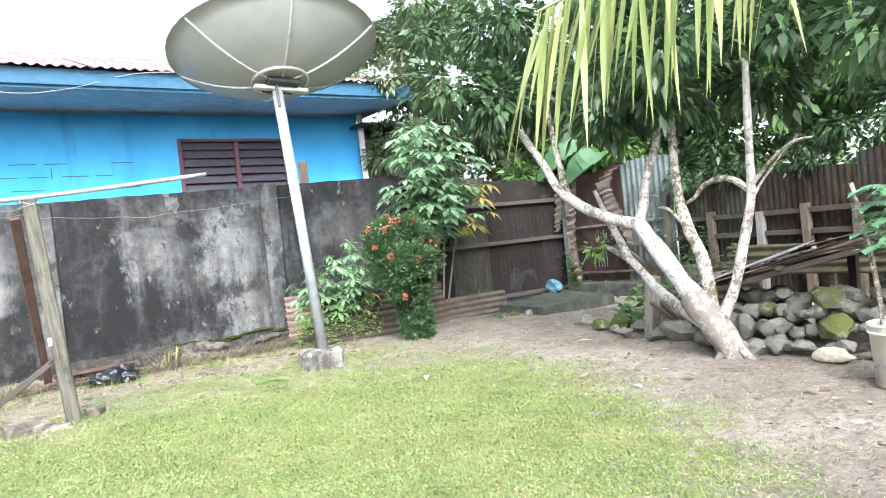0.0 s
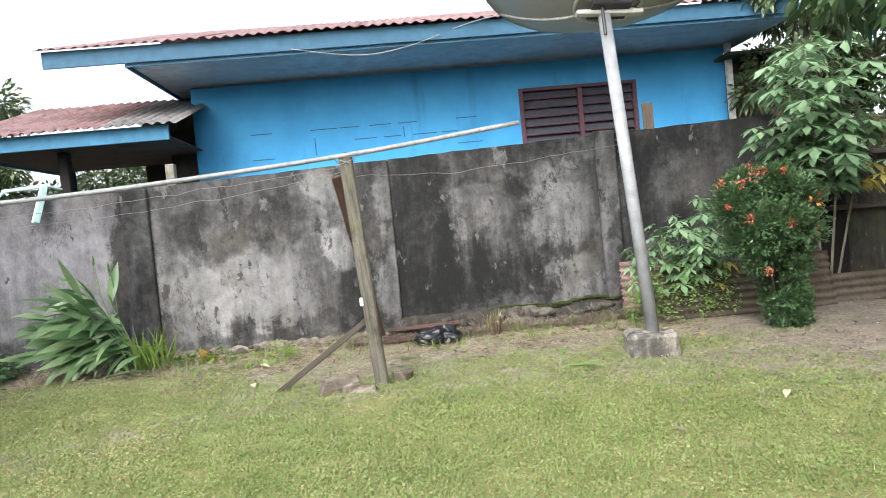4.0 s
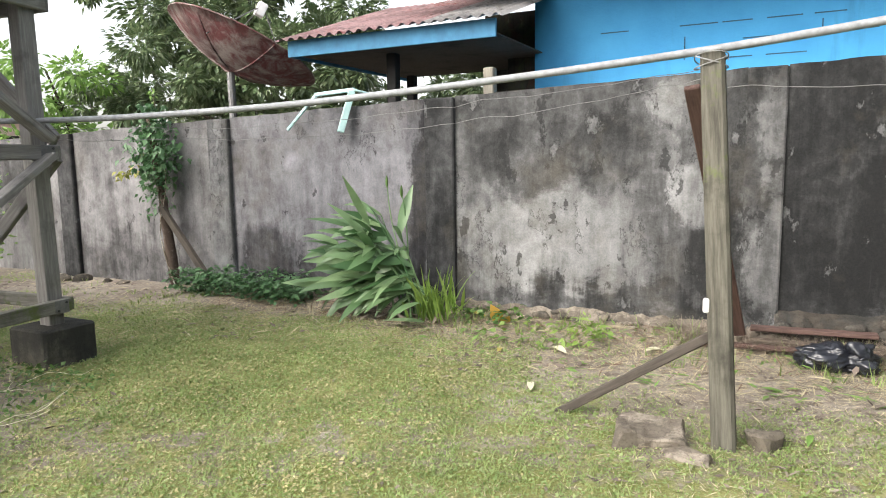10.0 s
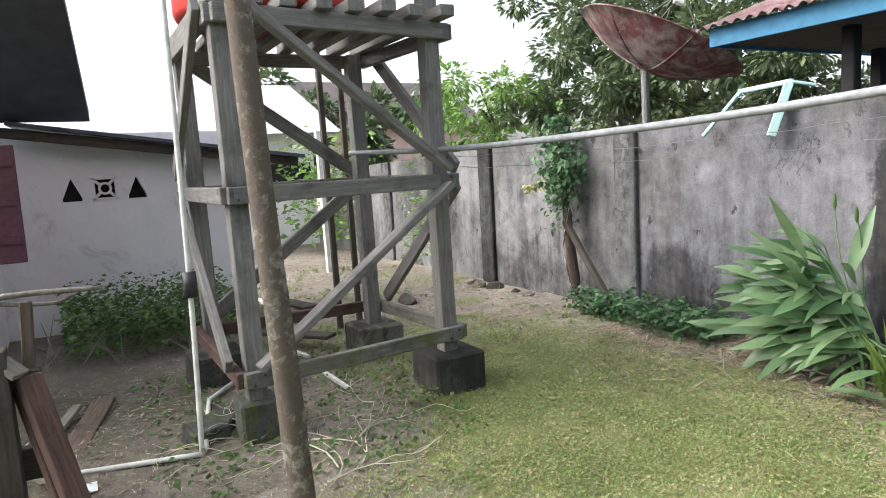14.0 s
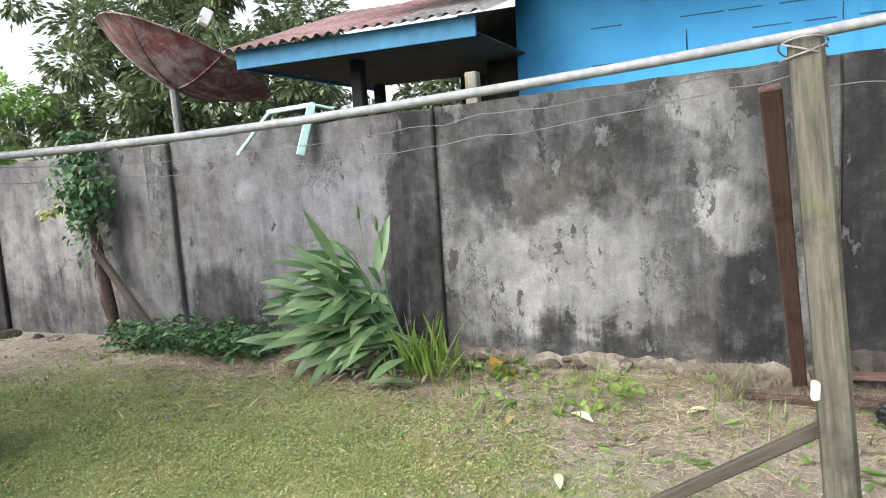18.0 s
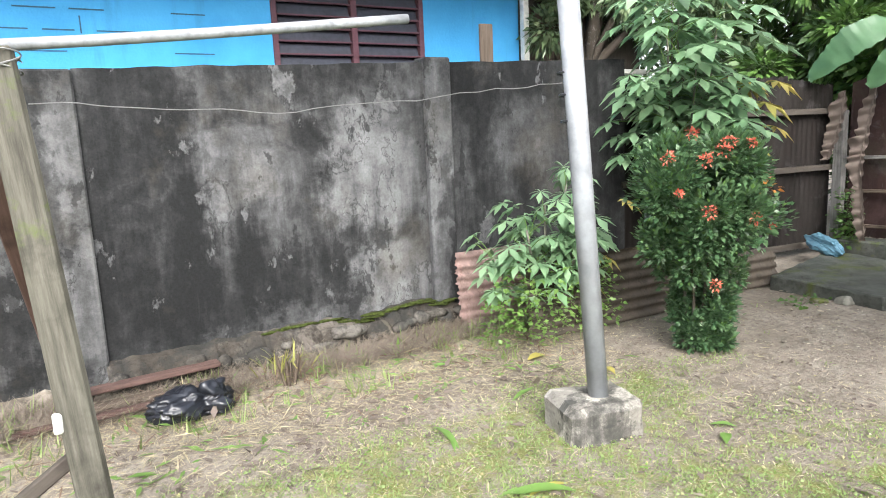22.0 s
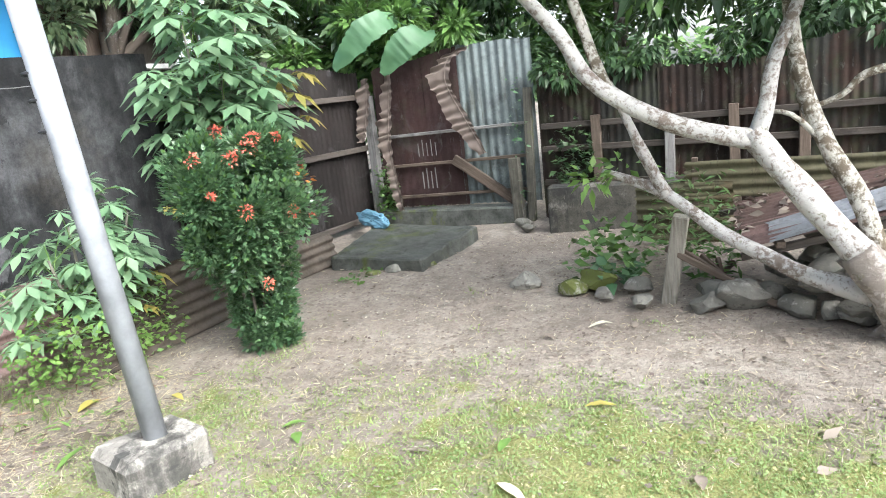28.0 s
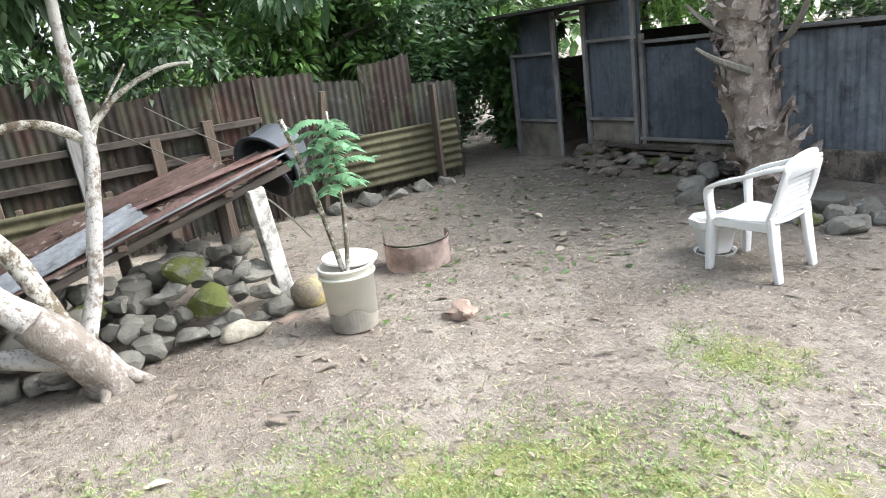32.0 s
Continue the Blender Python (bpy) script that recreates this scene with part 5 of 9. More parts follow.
def leafy_tree(name, x, y, trunk_h, trunk_r, crown, count, leaf, material, label, bark="bark_dark", spread=1.0, seed=0):
    """A tree: tapered trunk, limbs into each clump, many small leaves."""
    t = thing(name, x, y, 0, label, "tree")
    bm = bmesh.new()
    top = (x + 0.1, y + 0.05, trunk_h)
    limb(bm, [(x, y, -0.1), (x + 0.03, y, trunk_h * 0.5), top], trunk_r, trunk_r * 0.6, 9)
    for cx, cy, cz, cr in crown:
        limb(bm, [(top[0], top[1], trunk_h * 0.85), ((top[0] + cx) / 2, (top[1] + cy) / 2, (trunk_h + cz) / 2 + 0.1), (cx, cy, cz + cr * 0.3)], trunk_r * 0.42, 0.015, 6)
    part("trunk", bm, bark, t, smooth=True)
    r = random.Random(seed)
    cs, rs = [], []
    for cx, cy, cz, cr in crown:
        for _ in range(9):
            cs.append((cx + r.gauss(0, cr * 0.5), cy + r.gauss(0, cr * 0.5), cz + r.gauss(0, cr * 0.42)))
            rs.append(cr * r.uniform(0.25, 0.5))
    at, d = clumps(cs, rs, int(count * 1.3))
    clear = ~((at[:, 2] < 1.95) & (at[:, 0] > 7.6) & (at[:, 0] < 9.15) & (at[:, 1] > -0.6) & (at[:, 1] < 9.3))
    at, d = at[clear], d[clear]
    part("crown", leaf_mesh("crown", at, d + np.array([0, 0, -0.1]), rng.uniform(0.6, 1.15, len(at)) * leaf, 0.44, 0.22), material, t, kind="stuff")
    return t


# behind the wall and round about
leafy_tree("tree", -7.5, 13.5, 2.2, 0.16, [(-7.5, 13.2, 3.6, 1.5), (-6.0, 13.2, 3.4, 1.4), (-5.2, 13.0, 3.0, 1.0), (-9.0, 13.0, 3.3, 1.2), (-6.8, 13.2, 4.5, 1.2), (-8.6, 13.0, 4.6, 1.3), (-4.9, 12.6, 2.3, 0.9), (-6.3, 12.2, 2.4, 1.0), (-7.6, 12.0, 2.4, 1.0), (-9.0, 12.2, 2.3, 0.9), (-3.9, 14.5, 1.9, 0.9)], 29000, 0.15, "leaf_mango", "broad mango tree with grey-green hanging leaves", seed=1)
leafy_tree("tree", -9.5, 11.5, 1.8, 0.1, [(-9.3, 11.0, 2.6, 1.0), (-8.6, 10.6, 2.2, 0.7), (-10.5, 11.0, 2.4, 0.9)], 2600, 0.15, "leaf_light", "small bright green tree beyond the wall", seed=2)
leafy_tree("tree", 7.6, 11.2, 2.6, 0.14, [(7.6, 10.6, 3.5, 0.9), (7.3, 10.4, 4.1, 0.8), (8.4, 10.6, 3.4, 1.1), (7.7, 11.0, 4.9, 1.2), (8.8, 11.2, 4.8, 1.3), (9.4, 10.4, 3.2, 1.1)], 19000, 0.13, "leaf_mango", "grey-green leafy tree behind the fence corner", seed=3)
for i, (x, y, h, r) in enumerate(((11.0, 8.5, 2.6, 1.6), (11.3, 6.0, 2.9, 1.7), (11.0, 3.6, 2.8, 1.6), (10.8, 1.4, 2.7, 1.6), (10.6, -0.8, 2.4, 1.6), (11.6, -3.0, 2.6, 1.7), (13.5, 7.0, 4.2, 2.4), (13.5, 3.0, 4.4, 2.4), (13.5, -1.0, 4.2, 2.4), (9.6, -2.2, 1.2, 1.0), (10.4, 10.4, 2.6, 1.5), (9.9, 9.0, 2.2, 1.0), (12.5, 10.0, 3.8, 2.2), (9.7, 0.4, 1.6, 1.0))):
    cr = [(x + dx * r, y + dy * r, h + dz * r, r * 0.8) for dx, dy, dz in ((0, 0, 0.3), (-0.5, 0.6, -0.2), (-0.4, -0.6, 0.0), (0.3, 0.2, 0.9), (-0.3, 0, -0.75))]
    leafy_tree("tree", x, y, h, 0.12, cr, 9000, 0.15 if x < 12 else 0.22, ("leaf_dark", "leaf", "leaf_dark", "leaf")[i % 4] if i < 6 else "leaf", "dense leafy tree behind the iron fence", seed=40 + i)

leafy_tree("tree", 9.75, 0.55, 3.6, 0.24, [(9.9, 0.6, 4.0, 1.2), (10.4, 1.4, 3.7, 1.1), (9.9, -0.5, 3.6, 1.0)], 5000, 0.14, "leaf_dark", "tall dark-trunked tree behind the iron fence", seed=90)
leafy_tree("tree", -2.4, 15.2, 1.3, 0.08, [(-2.4, 14.8, 2.2, 1.1), (-3.5, 14.8, 2.2, 1.1), (-1.3, 15.0, 2.0, 1.0), (-4.6, 14.8, 2.2, 1.1), (-3.0, 14.4, 1.4, 0.9), (-4.1, 14.4, 1.5, 0.9)], 11000, 0.15, "leaf_mango", "leafy shrub tree behind the porch", seed=92)

for i, (x, y) in enumerate(((2.2, -7.4), (4.3, -7.0), (6.3, -7.4), (8.4, -7.0), (10.2, -6.2))):
    cr = [(x + dx, y + dy, z, 0.9) for dx, dy, z in ((0, 0, 1.5), (-0.7, 0.4, 2.3), (0.8, 0.2, 2.2), (0.1, -0.3, 3.2), (-0.9, 0, 3.4), (0.9, 0, 3.5), (0, 0.4, 0.8))]
    leafy_tree("tree", x, y, 1.8, 0.1, cr, 6500, 0.16, ("leaf", "leaf_light", "leaf_dark")[i % 3], "leafy tree behind the old workshop", seed=120 + i)


def build_overhang():
    """Creeper hanging over the top of the iron fence."""
    r = random.Random(31)
    cs, rs = [], []
    for k in range(26):
        y = 6.4 - 0.17 * k - r.uniform(0, 0.1)
        cs.append((8.45 + 0.13 * (y - 3.4) + r.uniform(-0.05, 0.3), y, 1.62 + r.uniform(-0.22, 0.3)))
        rs.append(r.uniform(0.10, 0.26))
    at, d = clumps(cs, rs, 2400)
    single("creeper", leaf_mesh("creeper", at, d + np.array([-0.3, 0, -0.4]), rng.uniform(0.06, 0.12, len(at)), 0.5, 0.35), "leaf_dark", "dark creeper hanging over the iron fence", "plant", kind="stuff")


build_overhang()


# ---- plants ----
def palmate(points, ways, size, leaflets=7, width=0.24, droop=0.35):
    """Leaflet bases and ways for hand-shaped leaves at points."""
    n = len(points)
    w = unit(ways)
    side = unit(np.cross(w, np.array([0, 0, 1.0]) + 0.02 * rng.normal(size=(n, 3))))
    at, d, s = [], [], []
    for k in range(leaflets):
        a = (k / (leaflets - 1) - 0.5) * radians(275)
        at.append(points)
        d.append(w * math.cos(a) + side * math.sin(a) + np.array([0, 0, -0.12]))
        s.append(size * (1.0 - 0.42 * abs(a) / radians(138)))
    return np.concatenate(at), np.concatenate(d), np.concatenate(s)


def build_cassava(x, y, stems, label, leafsize, count, spread, z0, z1, yellow=0, seed=1):
    t = thing("cassava_plant", x, y, 0, label, "plant")
    r = np.random.default_rng(seed)
    bm = bmesh.new()
    for sx, sy, sz in stems:
        limb(bm, [(x + 0.2 * sx, y + 0.2 * sy, -0.05), (x + 0.6 * sx, y + 0.6 * sy, sz * 0.5), (x + sx, y + sy, sz)], 0.016, 0.008, 6, 0.1)
    part("stem", bm, "wood_pale", t, "thin woody stems", True, "stuff")
    i = r.integers(0, len(stems), count)
    st = np.array(stems)[i]
    u = r.uniform(0.25, 1, (count, 1)) ** 0.7
    core = np.concatenate([x + st[:, :1] * u, y + st[:, 1:2] * u, np.clip(st[:, 2:] * u, z0, None)], 1)
    d = r.normal(size=(count, 3))
    d[:, 2] = np.abs(d[:, 2]) * 0.35 + 0.1
    d = unit(d)
    at = core + d * r.uniform(0.1, spread, (count, 1))
    at[:, 2] = np.minimum(at[:, 2], z1)
    order = np.argsort(0.6 * at[:, 2] - at[:, 0])
    at, core, d = at[order], core[order], d[order]
    ok = at[:, 1] < WALL_Y - 0.12
    at[~ok, 1] = WALL_Y - 0.12 - r.uniform(0, 0.3, (~ok).sum())
    bm = bmesh.new()
    for a, b in list(zip(core, at))[::2]:
        tube(bm, [Vector(a), (Vector(a) + Vector(b)) / 2 + Vector((0, 0, 0.02)), Vector(b)], 0.0035, 4, False)
    part("petiole", bm, "leaf_light", t, kind="stuff")
    size = r.uniform(0.75, 1.2, count) * leafsize
    way = d * np.array([1, 1, 0.2]) + np.array([-0.25, -0.35, -0.5])
    if yellow:
        p = palmate(at[:yellow], way[:yellow], size[:yellow])
        part("yellow_leaf", leaf_mesh("yellow_leaf", *p, 0.34, 0.3, 0.1, 0.2, 0.55), "leaf_yellow", t, "yellowing leaves", kind="stuff")
    p = palmate(at[yellow:], way[yellow:], size[yellow:])
    part("leaf", leaf_mesh("leaf", *p, 0.37, 0.14, 0.1, 0.18, 0.55), "leaf_cassava", t, "hand-shaped green leaves", kind="stuff")
    return t


build_cassava(6.05, 8.45, [(0.0, 0.0, 2.5), (0.3, -0.15, 2.3), (-0.25, -0.1, 2.2), (0.15, 0.2, 2.7), (-0.15, -0.3, 1.9), (0.55, -0.1, 1.8)], "tall cassava plant with hand-shaped leaves by the fence", 0.25, 300, 0.55, 1.2, 2.9, 16, 3)
build_cassava(4.50, 8.34, [(0.0, 0.0, 0.95), (0.25, -0.1, 0.85), (-0.25, -0.1, 0.8), (0.1, -0.25, 0.7), (-0.4, 0.1, 0.6), (0.45, 0.0, 0.95), (0.3, 0.1, 1.1)], "young cassava plant leaning over an iron sheet", 0.165, 150, 0.32, 0.2, 1.2, 3, 5)


def build_ixora():
    t = thing("flowering_bush", 5.0, 7.4, 0, "dense ixora bush with coral-red flower heads", "bush")
    bm = bmesh.new()
    for a in range(9):
        c, s = math.cos(a * 0.7), math.sin(a * 0.7)
        limb(bm, [(5.0 + 0.05 * c, 7.4 + 0.05 * s, -0.03), (5.0 + 0.12 * c, 7.4 + 0.12 * s, 0.5), (5.0 + 0.32 * c, 7.4 + 0.3 * s, 1.1)], 0.014, 0.006, 5)
    part("stem", bm, "bark_dark", t, smooth=True, kind="stuff")
    cs, rs = [], []
    r = random.Random(5)
    for z, w in ((0.06, 0.2), (0.12, 0.21), (0.18, 0.22), (0.25, 0.23), (0.31, 0.23), (0.38, 0.23), (0.52, 0.26), (0.66, 0.34), (0.8, 0.40), (0.95, 0.42), (1.08, 0.43), (1.2, 0.38), (1.31, 0.28)):
        for _ in range(6):
            a = r.uniform(0, 6.28)
            w2 = w * (1.14 if z > 0.5 else 1.0)
            cs.append((5.06 + w2 * 0.60 * math.cos(a) - 0.20 * z, 7.4 + w2 * 0.60 * math.sin(a) - 0.14 * z, z + r.uniform(-0.05, 0.05)))
            rs.append(w * 0.42)
    at, d = clumps(cs, [k * 1.12 for k in rs], 27000, 0.95)
    part("foliage", leaf_mesh("foliage", at, d + np.array([0, 0, 0.5]), rng.uniform(0.028, 0.05, len(at)), 0.64, 0.1), "leaf_bush", t, "small glossy dark leaves", kind="stuff")
    at, d = clumps(cs, [k * 1.25 for k in rs], 3400, 0.95)
    part("foliage", leaf_mesh("foliage", at, d + np.array([0, 0, 0.8]), rng.uniform(0.028, 0.045, len(at)), 0.5, 0.1), "leaf", t, "fresh green leaves", kind="stuff")
    heads = [(4.84, 7.08, 1.33, 0.065), (4.74, 7.12, 1.28, 0.05), (4.93, 7.1, 1.37, 0.05), (5.1, 7.08, 1.36, 0.03), (4.73, 7.08, 0.99, 0.045), (5.02, 7.0, 0.93, 0.04), (5.26, 7.05, 0.85, 0.022), (5.44, 7.2, 1.14, 0.022), (4.80, 7.10, 0.54, 0.04), (4.62, 7.2, 1.1, 0.03), (5.0, 7.4, 1.42, 0.05), (4.66, 7.3, 1.3, 0.045)]
    for x, y, z, rad in heads:
        x, y = x - 0.24 * z + 0.03, y - 0.14 * z + 0.02
        d = unit(rng.normal(size=(46, 3)) + np.array([0, -0.4, 0.5]))
        at = np.array([x, y, z]) + d * rad * 0.8 * rng.uniform(0.4, 1.0, (46, 1))
        part("flower_head", leaf_mesh("flower_head", at, d + 0.5 * rng.normal(size=(46, 3)), 0.022, 0.55, 0.1), "flower", t, "coral-red flower head", kind="stuff")
    at, d = clumps([(5.10, 7.0, 1.08)], [0.06], 14)
    part("flower_head", leaf_mesh("flower_head", at, d, 0.05, 0.6, 0.1), plain("orange_leaf", (0.62, 0.25, 0.06), 0.6), t, "fading orange leaves", kind="stuff")
    return t


build_ixora()


def strap_leaves(base, ways, length, width, sag, seg=7, face=None):
    """Long bending leaves with a fold along the middle."""
    n = len(base)
    w = unit(ways)
    side = unit(np.cross(w, np.array([0, 0, 1.0]) + 0.03 * rng.normal(size=(n, 3)) if face is None else np.array(face) + 0.35 * rng.normal(size=(n, 3))))
    vs, fs = [], []
    for i in range(n):
        p = base[i].copy()
        d = w[i].copy()
        step = length[i] / seg
        rows = []
        for k in range(seg + 1):
            t = k / seg
            wd = width[i] * max(0.02, math.sin(math.pi * min(0.98, 0.12 + 0.88 * t))) * 0.5
            up = np.cross(side[i], d)
            rows += [p - side[i] * wd + up * wd * 0.22, p.copy(), p + side[i] * wd + up * wd * 0.22]
            d = d + np.array([0, 0, -sag[i] / seg * (0.3 + 1.4 * t)])
            d /= np.linalg.norm(d)
            p = p + d * step
        o = i * 3 * (seg + 1)
        for k in range(seg):
            a = o + 3 * k
            fs += [(a, a + 1, a + 4, a + 3), (a + 1, a + 2, a + 5, a + 4)]
        vs += rows
    return arrays("strap_leaf", np.array(vs), np.array(fs), True)


def build_ginger():
    t = thing("ginger_clump", -1.5, 8.55, 0, "big leafy ginger clump leaning along the wall", "plant")
    r = np.random.default_rng(8)
    at, ways = [], []
    bm = bmesh.new()
    for k in range(24):
        a = radians(4 + 82 * (k / 23) ** 0.7)
        out = np.array([-math.sin(a), r.normal(-0.2, 0.15), math.cos(a)])
        ln = r.uniform(0.6, 0.95) * (0.7 if a < 0.4 else 1.0)
        foot = np.array([-1.18 + r.normal(0, 0.13), 8.66 + r.normal(0, 0.06), 0.0])
        p1 = foot + np.array([-0.06, -0.02, 0.20 + 0.14 * math.cos(a)])
        tip = p1 + out * ln * 0.72
        limb(bm, [Vector(foot), Vector(p1), Vector(tip)], 0.011, 0.005, 5, 0.1, 3)
        for j in range(6):
            u = 0.1 + 0.9 * j / 5
            at.append(p1 + (tip - p1) * u)
            lift = r.normal(0.34 * math.cos(a) - 0.16, 0.2) + 0.34 * u * math.cos(a)
            ways.append(np.array([r.normal(-0.9, 0.3) + (0.9 if a < 0.45 and j > 2 else 0.0), r.normal(-0.3, 0.42), lift + r.normal(0, 0.18)]))
    for x, z in ((-1.40, 1.16), (-1.26, 1.08)):
        limb(bm, [(-1.22, 8.66, 0.2), (x + 0.03, 8.64, 0.8), (x, 8.62, z)], 0.008, 0.004, 5, 0.1, 3)
        bud = lathe([(0.001, -0.06), (0.013, -0.03), (0.011, 0.02), (0.001, 0.05)], 8, pose(x, 8.62, z))
        part("bud", bud, "leaf", t, "flower bud on a bare stalk", True)
    n = len(at)
    at, ways = np.array(at), np.array(ways)
    ways[::3] += np.stack([r.normal(-0.05, 0.35, len(ways[::3])), r.normal(-0.55, 0.3, len(ways[::3])), r.normal(-0.2, 0.25, len(ways[::3]))], 1)
    leaf = strap_leaves(at, ways, r.uniform(0.30, 0.52, n), r.uniform(0.06, 0.10, n), r.uniform(0.0, 1.0, n), 7, (0.3, -0.7, 0.75))
    part("leaf", leaf, "leaf_ginger", t, "long folded green leaves", kind="stuff")
    part("stem", bm, "leaf_ginger", t, "green stems", kind="stuff")
    n = 60
    base = np.stack([r.uniform(-1.12, -0.70, n), r.uniform(8.4, 8.7, n), r.uniform(0.0, 0.08, n)], 1)
    ways = np.stack([r.normal(0.1, 0.3, n), r.normal(-0.1, 0.25, n), np.full(n, 1.0)], 1)
    part("shoot", strap_leaves(base, ways, r.uniform(0.18, 0.48, n), r.uniform(0.012, 0.036, n), r.uniform(0.0, 0.9, n)), "leaf_turf", t, "narrow yellow-green shoots", kind="stuff")
    base = np.stack([r.normal(-1.3, 0.3, 30), r.uniform(8.3, 8.7, 30), r.uniform(0.02, 0.08, 30)], 1)
    part("dead_leaf", strap_leaves(base, r.normal(size=(30, 3)) * np.array([1, 0.6, 0.15]), r.uniform(0.12, 0.28, 30), r.uniform(0.02, 0.045, 30), r.uniform(0.2, 0.8, 30)), "leaf_dry", t, "dry leaves at the foot", kind="stuff")
    base = np.array([(-0.40, 8.68, 0.0), (-0.36, 8.66, 0.0)])
    part("yellow_leaf", strap_leaves(base, np.array([(-0.25, -0.3, 1.0), (0.35, -0.3, 0.7)]), np.array([0.19, 0.14]), np.array([0.10, 0.07]), np.array([0.5, 0.9]), 7, (0.0, -1.0, 0.2)), "leaf_orange", t, "one orange-yellow dying leaf")
    base = np.array([(-0.95, 8.32, 0.20), (-0.9, 8.3, 0.05)])
    part("cut_leaf", strap_leaves(base, np.array([(-0.4, -0.7, -0.1), (-0.9, -0.25, 0.05)]), np.array([0.3, 0.34]), np.array([0.12, 0.13]), np.array([0.6, 0.1])), "leaf_ginger", t)
    return t


build_ginger()


def low_plants(name, x0, x1, y0, y1, n, size, material, label, high=0.2, seed=1, category="plant", width=0.6):
    """A patch of low leafy weeds."""
    r = np.random.default_rng(seed)
    at = np.stack([r.uniform(x0, x1, n), r.uniform(y0, y1, n), high * r.uniform(0.1, 1, n) ** 0.8], 1)
    at[:, 2] *= 0.6 + 0.4 * np.sin(at[:, 0] * 9 + seed) ** 2
    d = unit(r.normal(size=(n, 3)) * np.array([1, 1, 0.3]) + np.array([0, -0.3, 0.25]))
    return tagged(part(name, leaf_mesh(name, at, d, r.uniform(0.6, 1.25, n) * size, width, 0.3), material), label, category, kind="stuff")


low_plants("weed_patch", -4.0, -2.3, 8.5, 8.93, 1500, 0.075, "leaf_weed", "low dark green weeds along the wall foot", 0.3, 2)
low_plants("weed_patch", -0.75, -0.15, 8.45, 8.8, 110, 0.07, "leaf", "small weeds beside the ginger clump", 0.18, 3)
low_plants("weed_patch", -0.35, 0.55, 8.05, 8.6, 110, 0.055, "leaf_turf", "cut pale green leaves lying on the soil", 0.12, 4, "leaves")
low_plants("weed_patch", 0.3, 0.5, 8.25, 8.45, 70, 0.09, "leaf_turf", "tuft of fresh green weeds", 0.22, 14, "leaves", 0.25)
low_plants("weed_patch", 6.35, 7.2, 5.15, 5.75, 170, 0.11, "leaf", "leafy weeds among the stones", 0.4, 6)
low_plants("weed_patch", 6.6, 7.3, 4.6, 5.2, 420, 0.1, "leaf", "feathery weeds behind the stones", 0.75, 7, "plant", 0.2)
low_plants("weed_patch", 6.3, 6.62, 5.2, 5.55, 60, 0.11, "leaf_weed", "broad-leaved weeds behind the mossy stones", 0.2, 61, "plant", 0.7)
low_plants("creeper", 8.68, 8.78, 6.66, 6.85, 70, 0.06, "leaf_weed", "thin creeper on the zinc gate sheet", 1.7, 62)
low_plants("fern", 6.35, 6.6, 4.55, 4.9, 90, 0.13, "leaf", "small fern beside the stump", 0.5, 8, "plant", 0.25)
low_plants("creeper", 8.62, 8.82, 8.30, 8.55, 260, 0.07, "leaf", "creeper climbing the gate post", 0.85, 9)
low_plants("creeper", 8.55, 8.75, 5.95, 6.35, 260, 0.09, "leaf_dark", "creeper on the iron fence", 1.3, 10)
low_plants("weed_patch", 6.3, 6.9, 7.45, 7.75, 60, 0.06, "leaf", "moss and weeds at the slab edge", 0.07, 11)
low_plants("creeper", 3.85, 4.95, 7.95, 8.3, 1000, 0.05, "leaf_light", "thin creeper over the iron sheet", 0.6, 12)


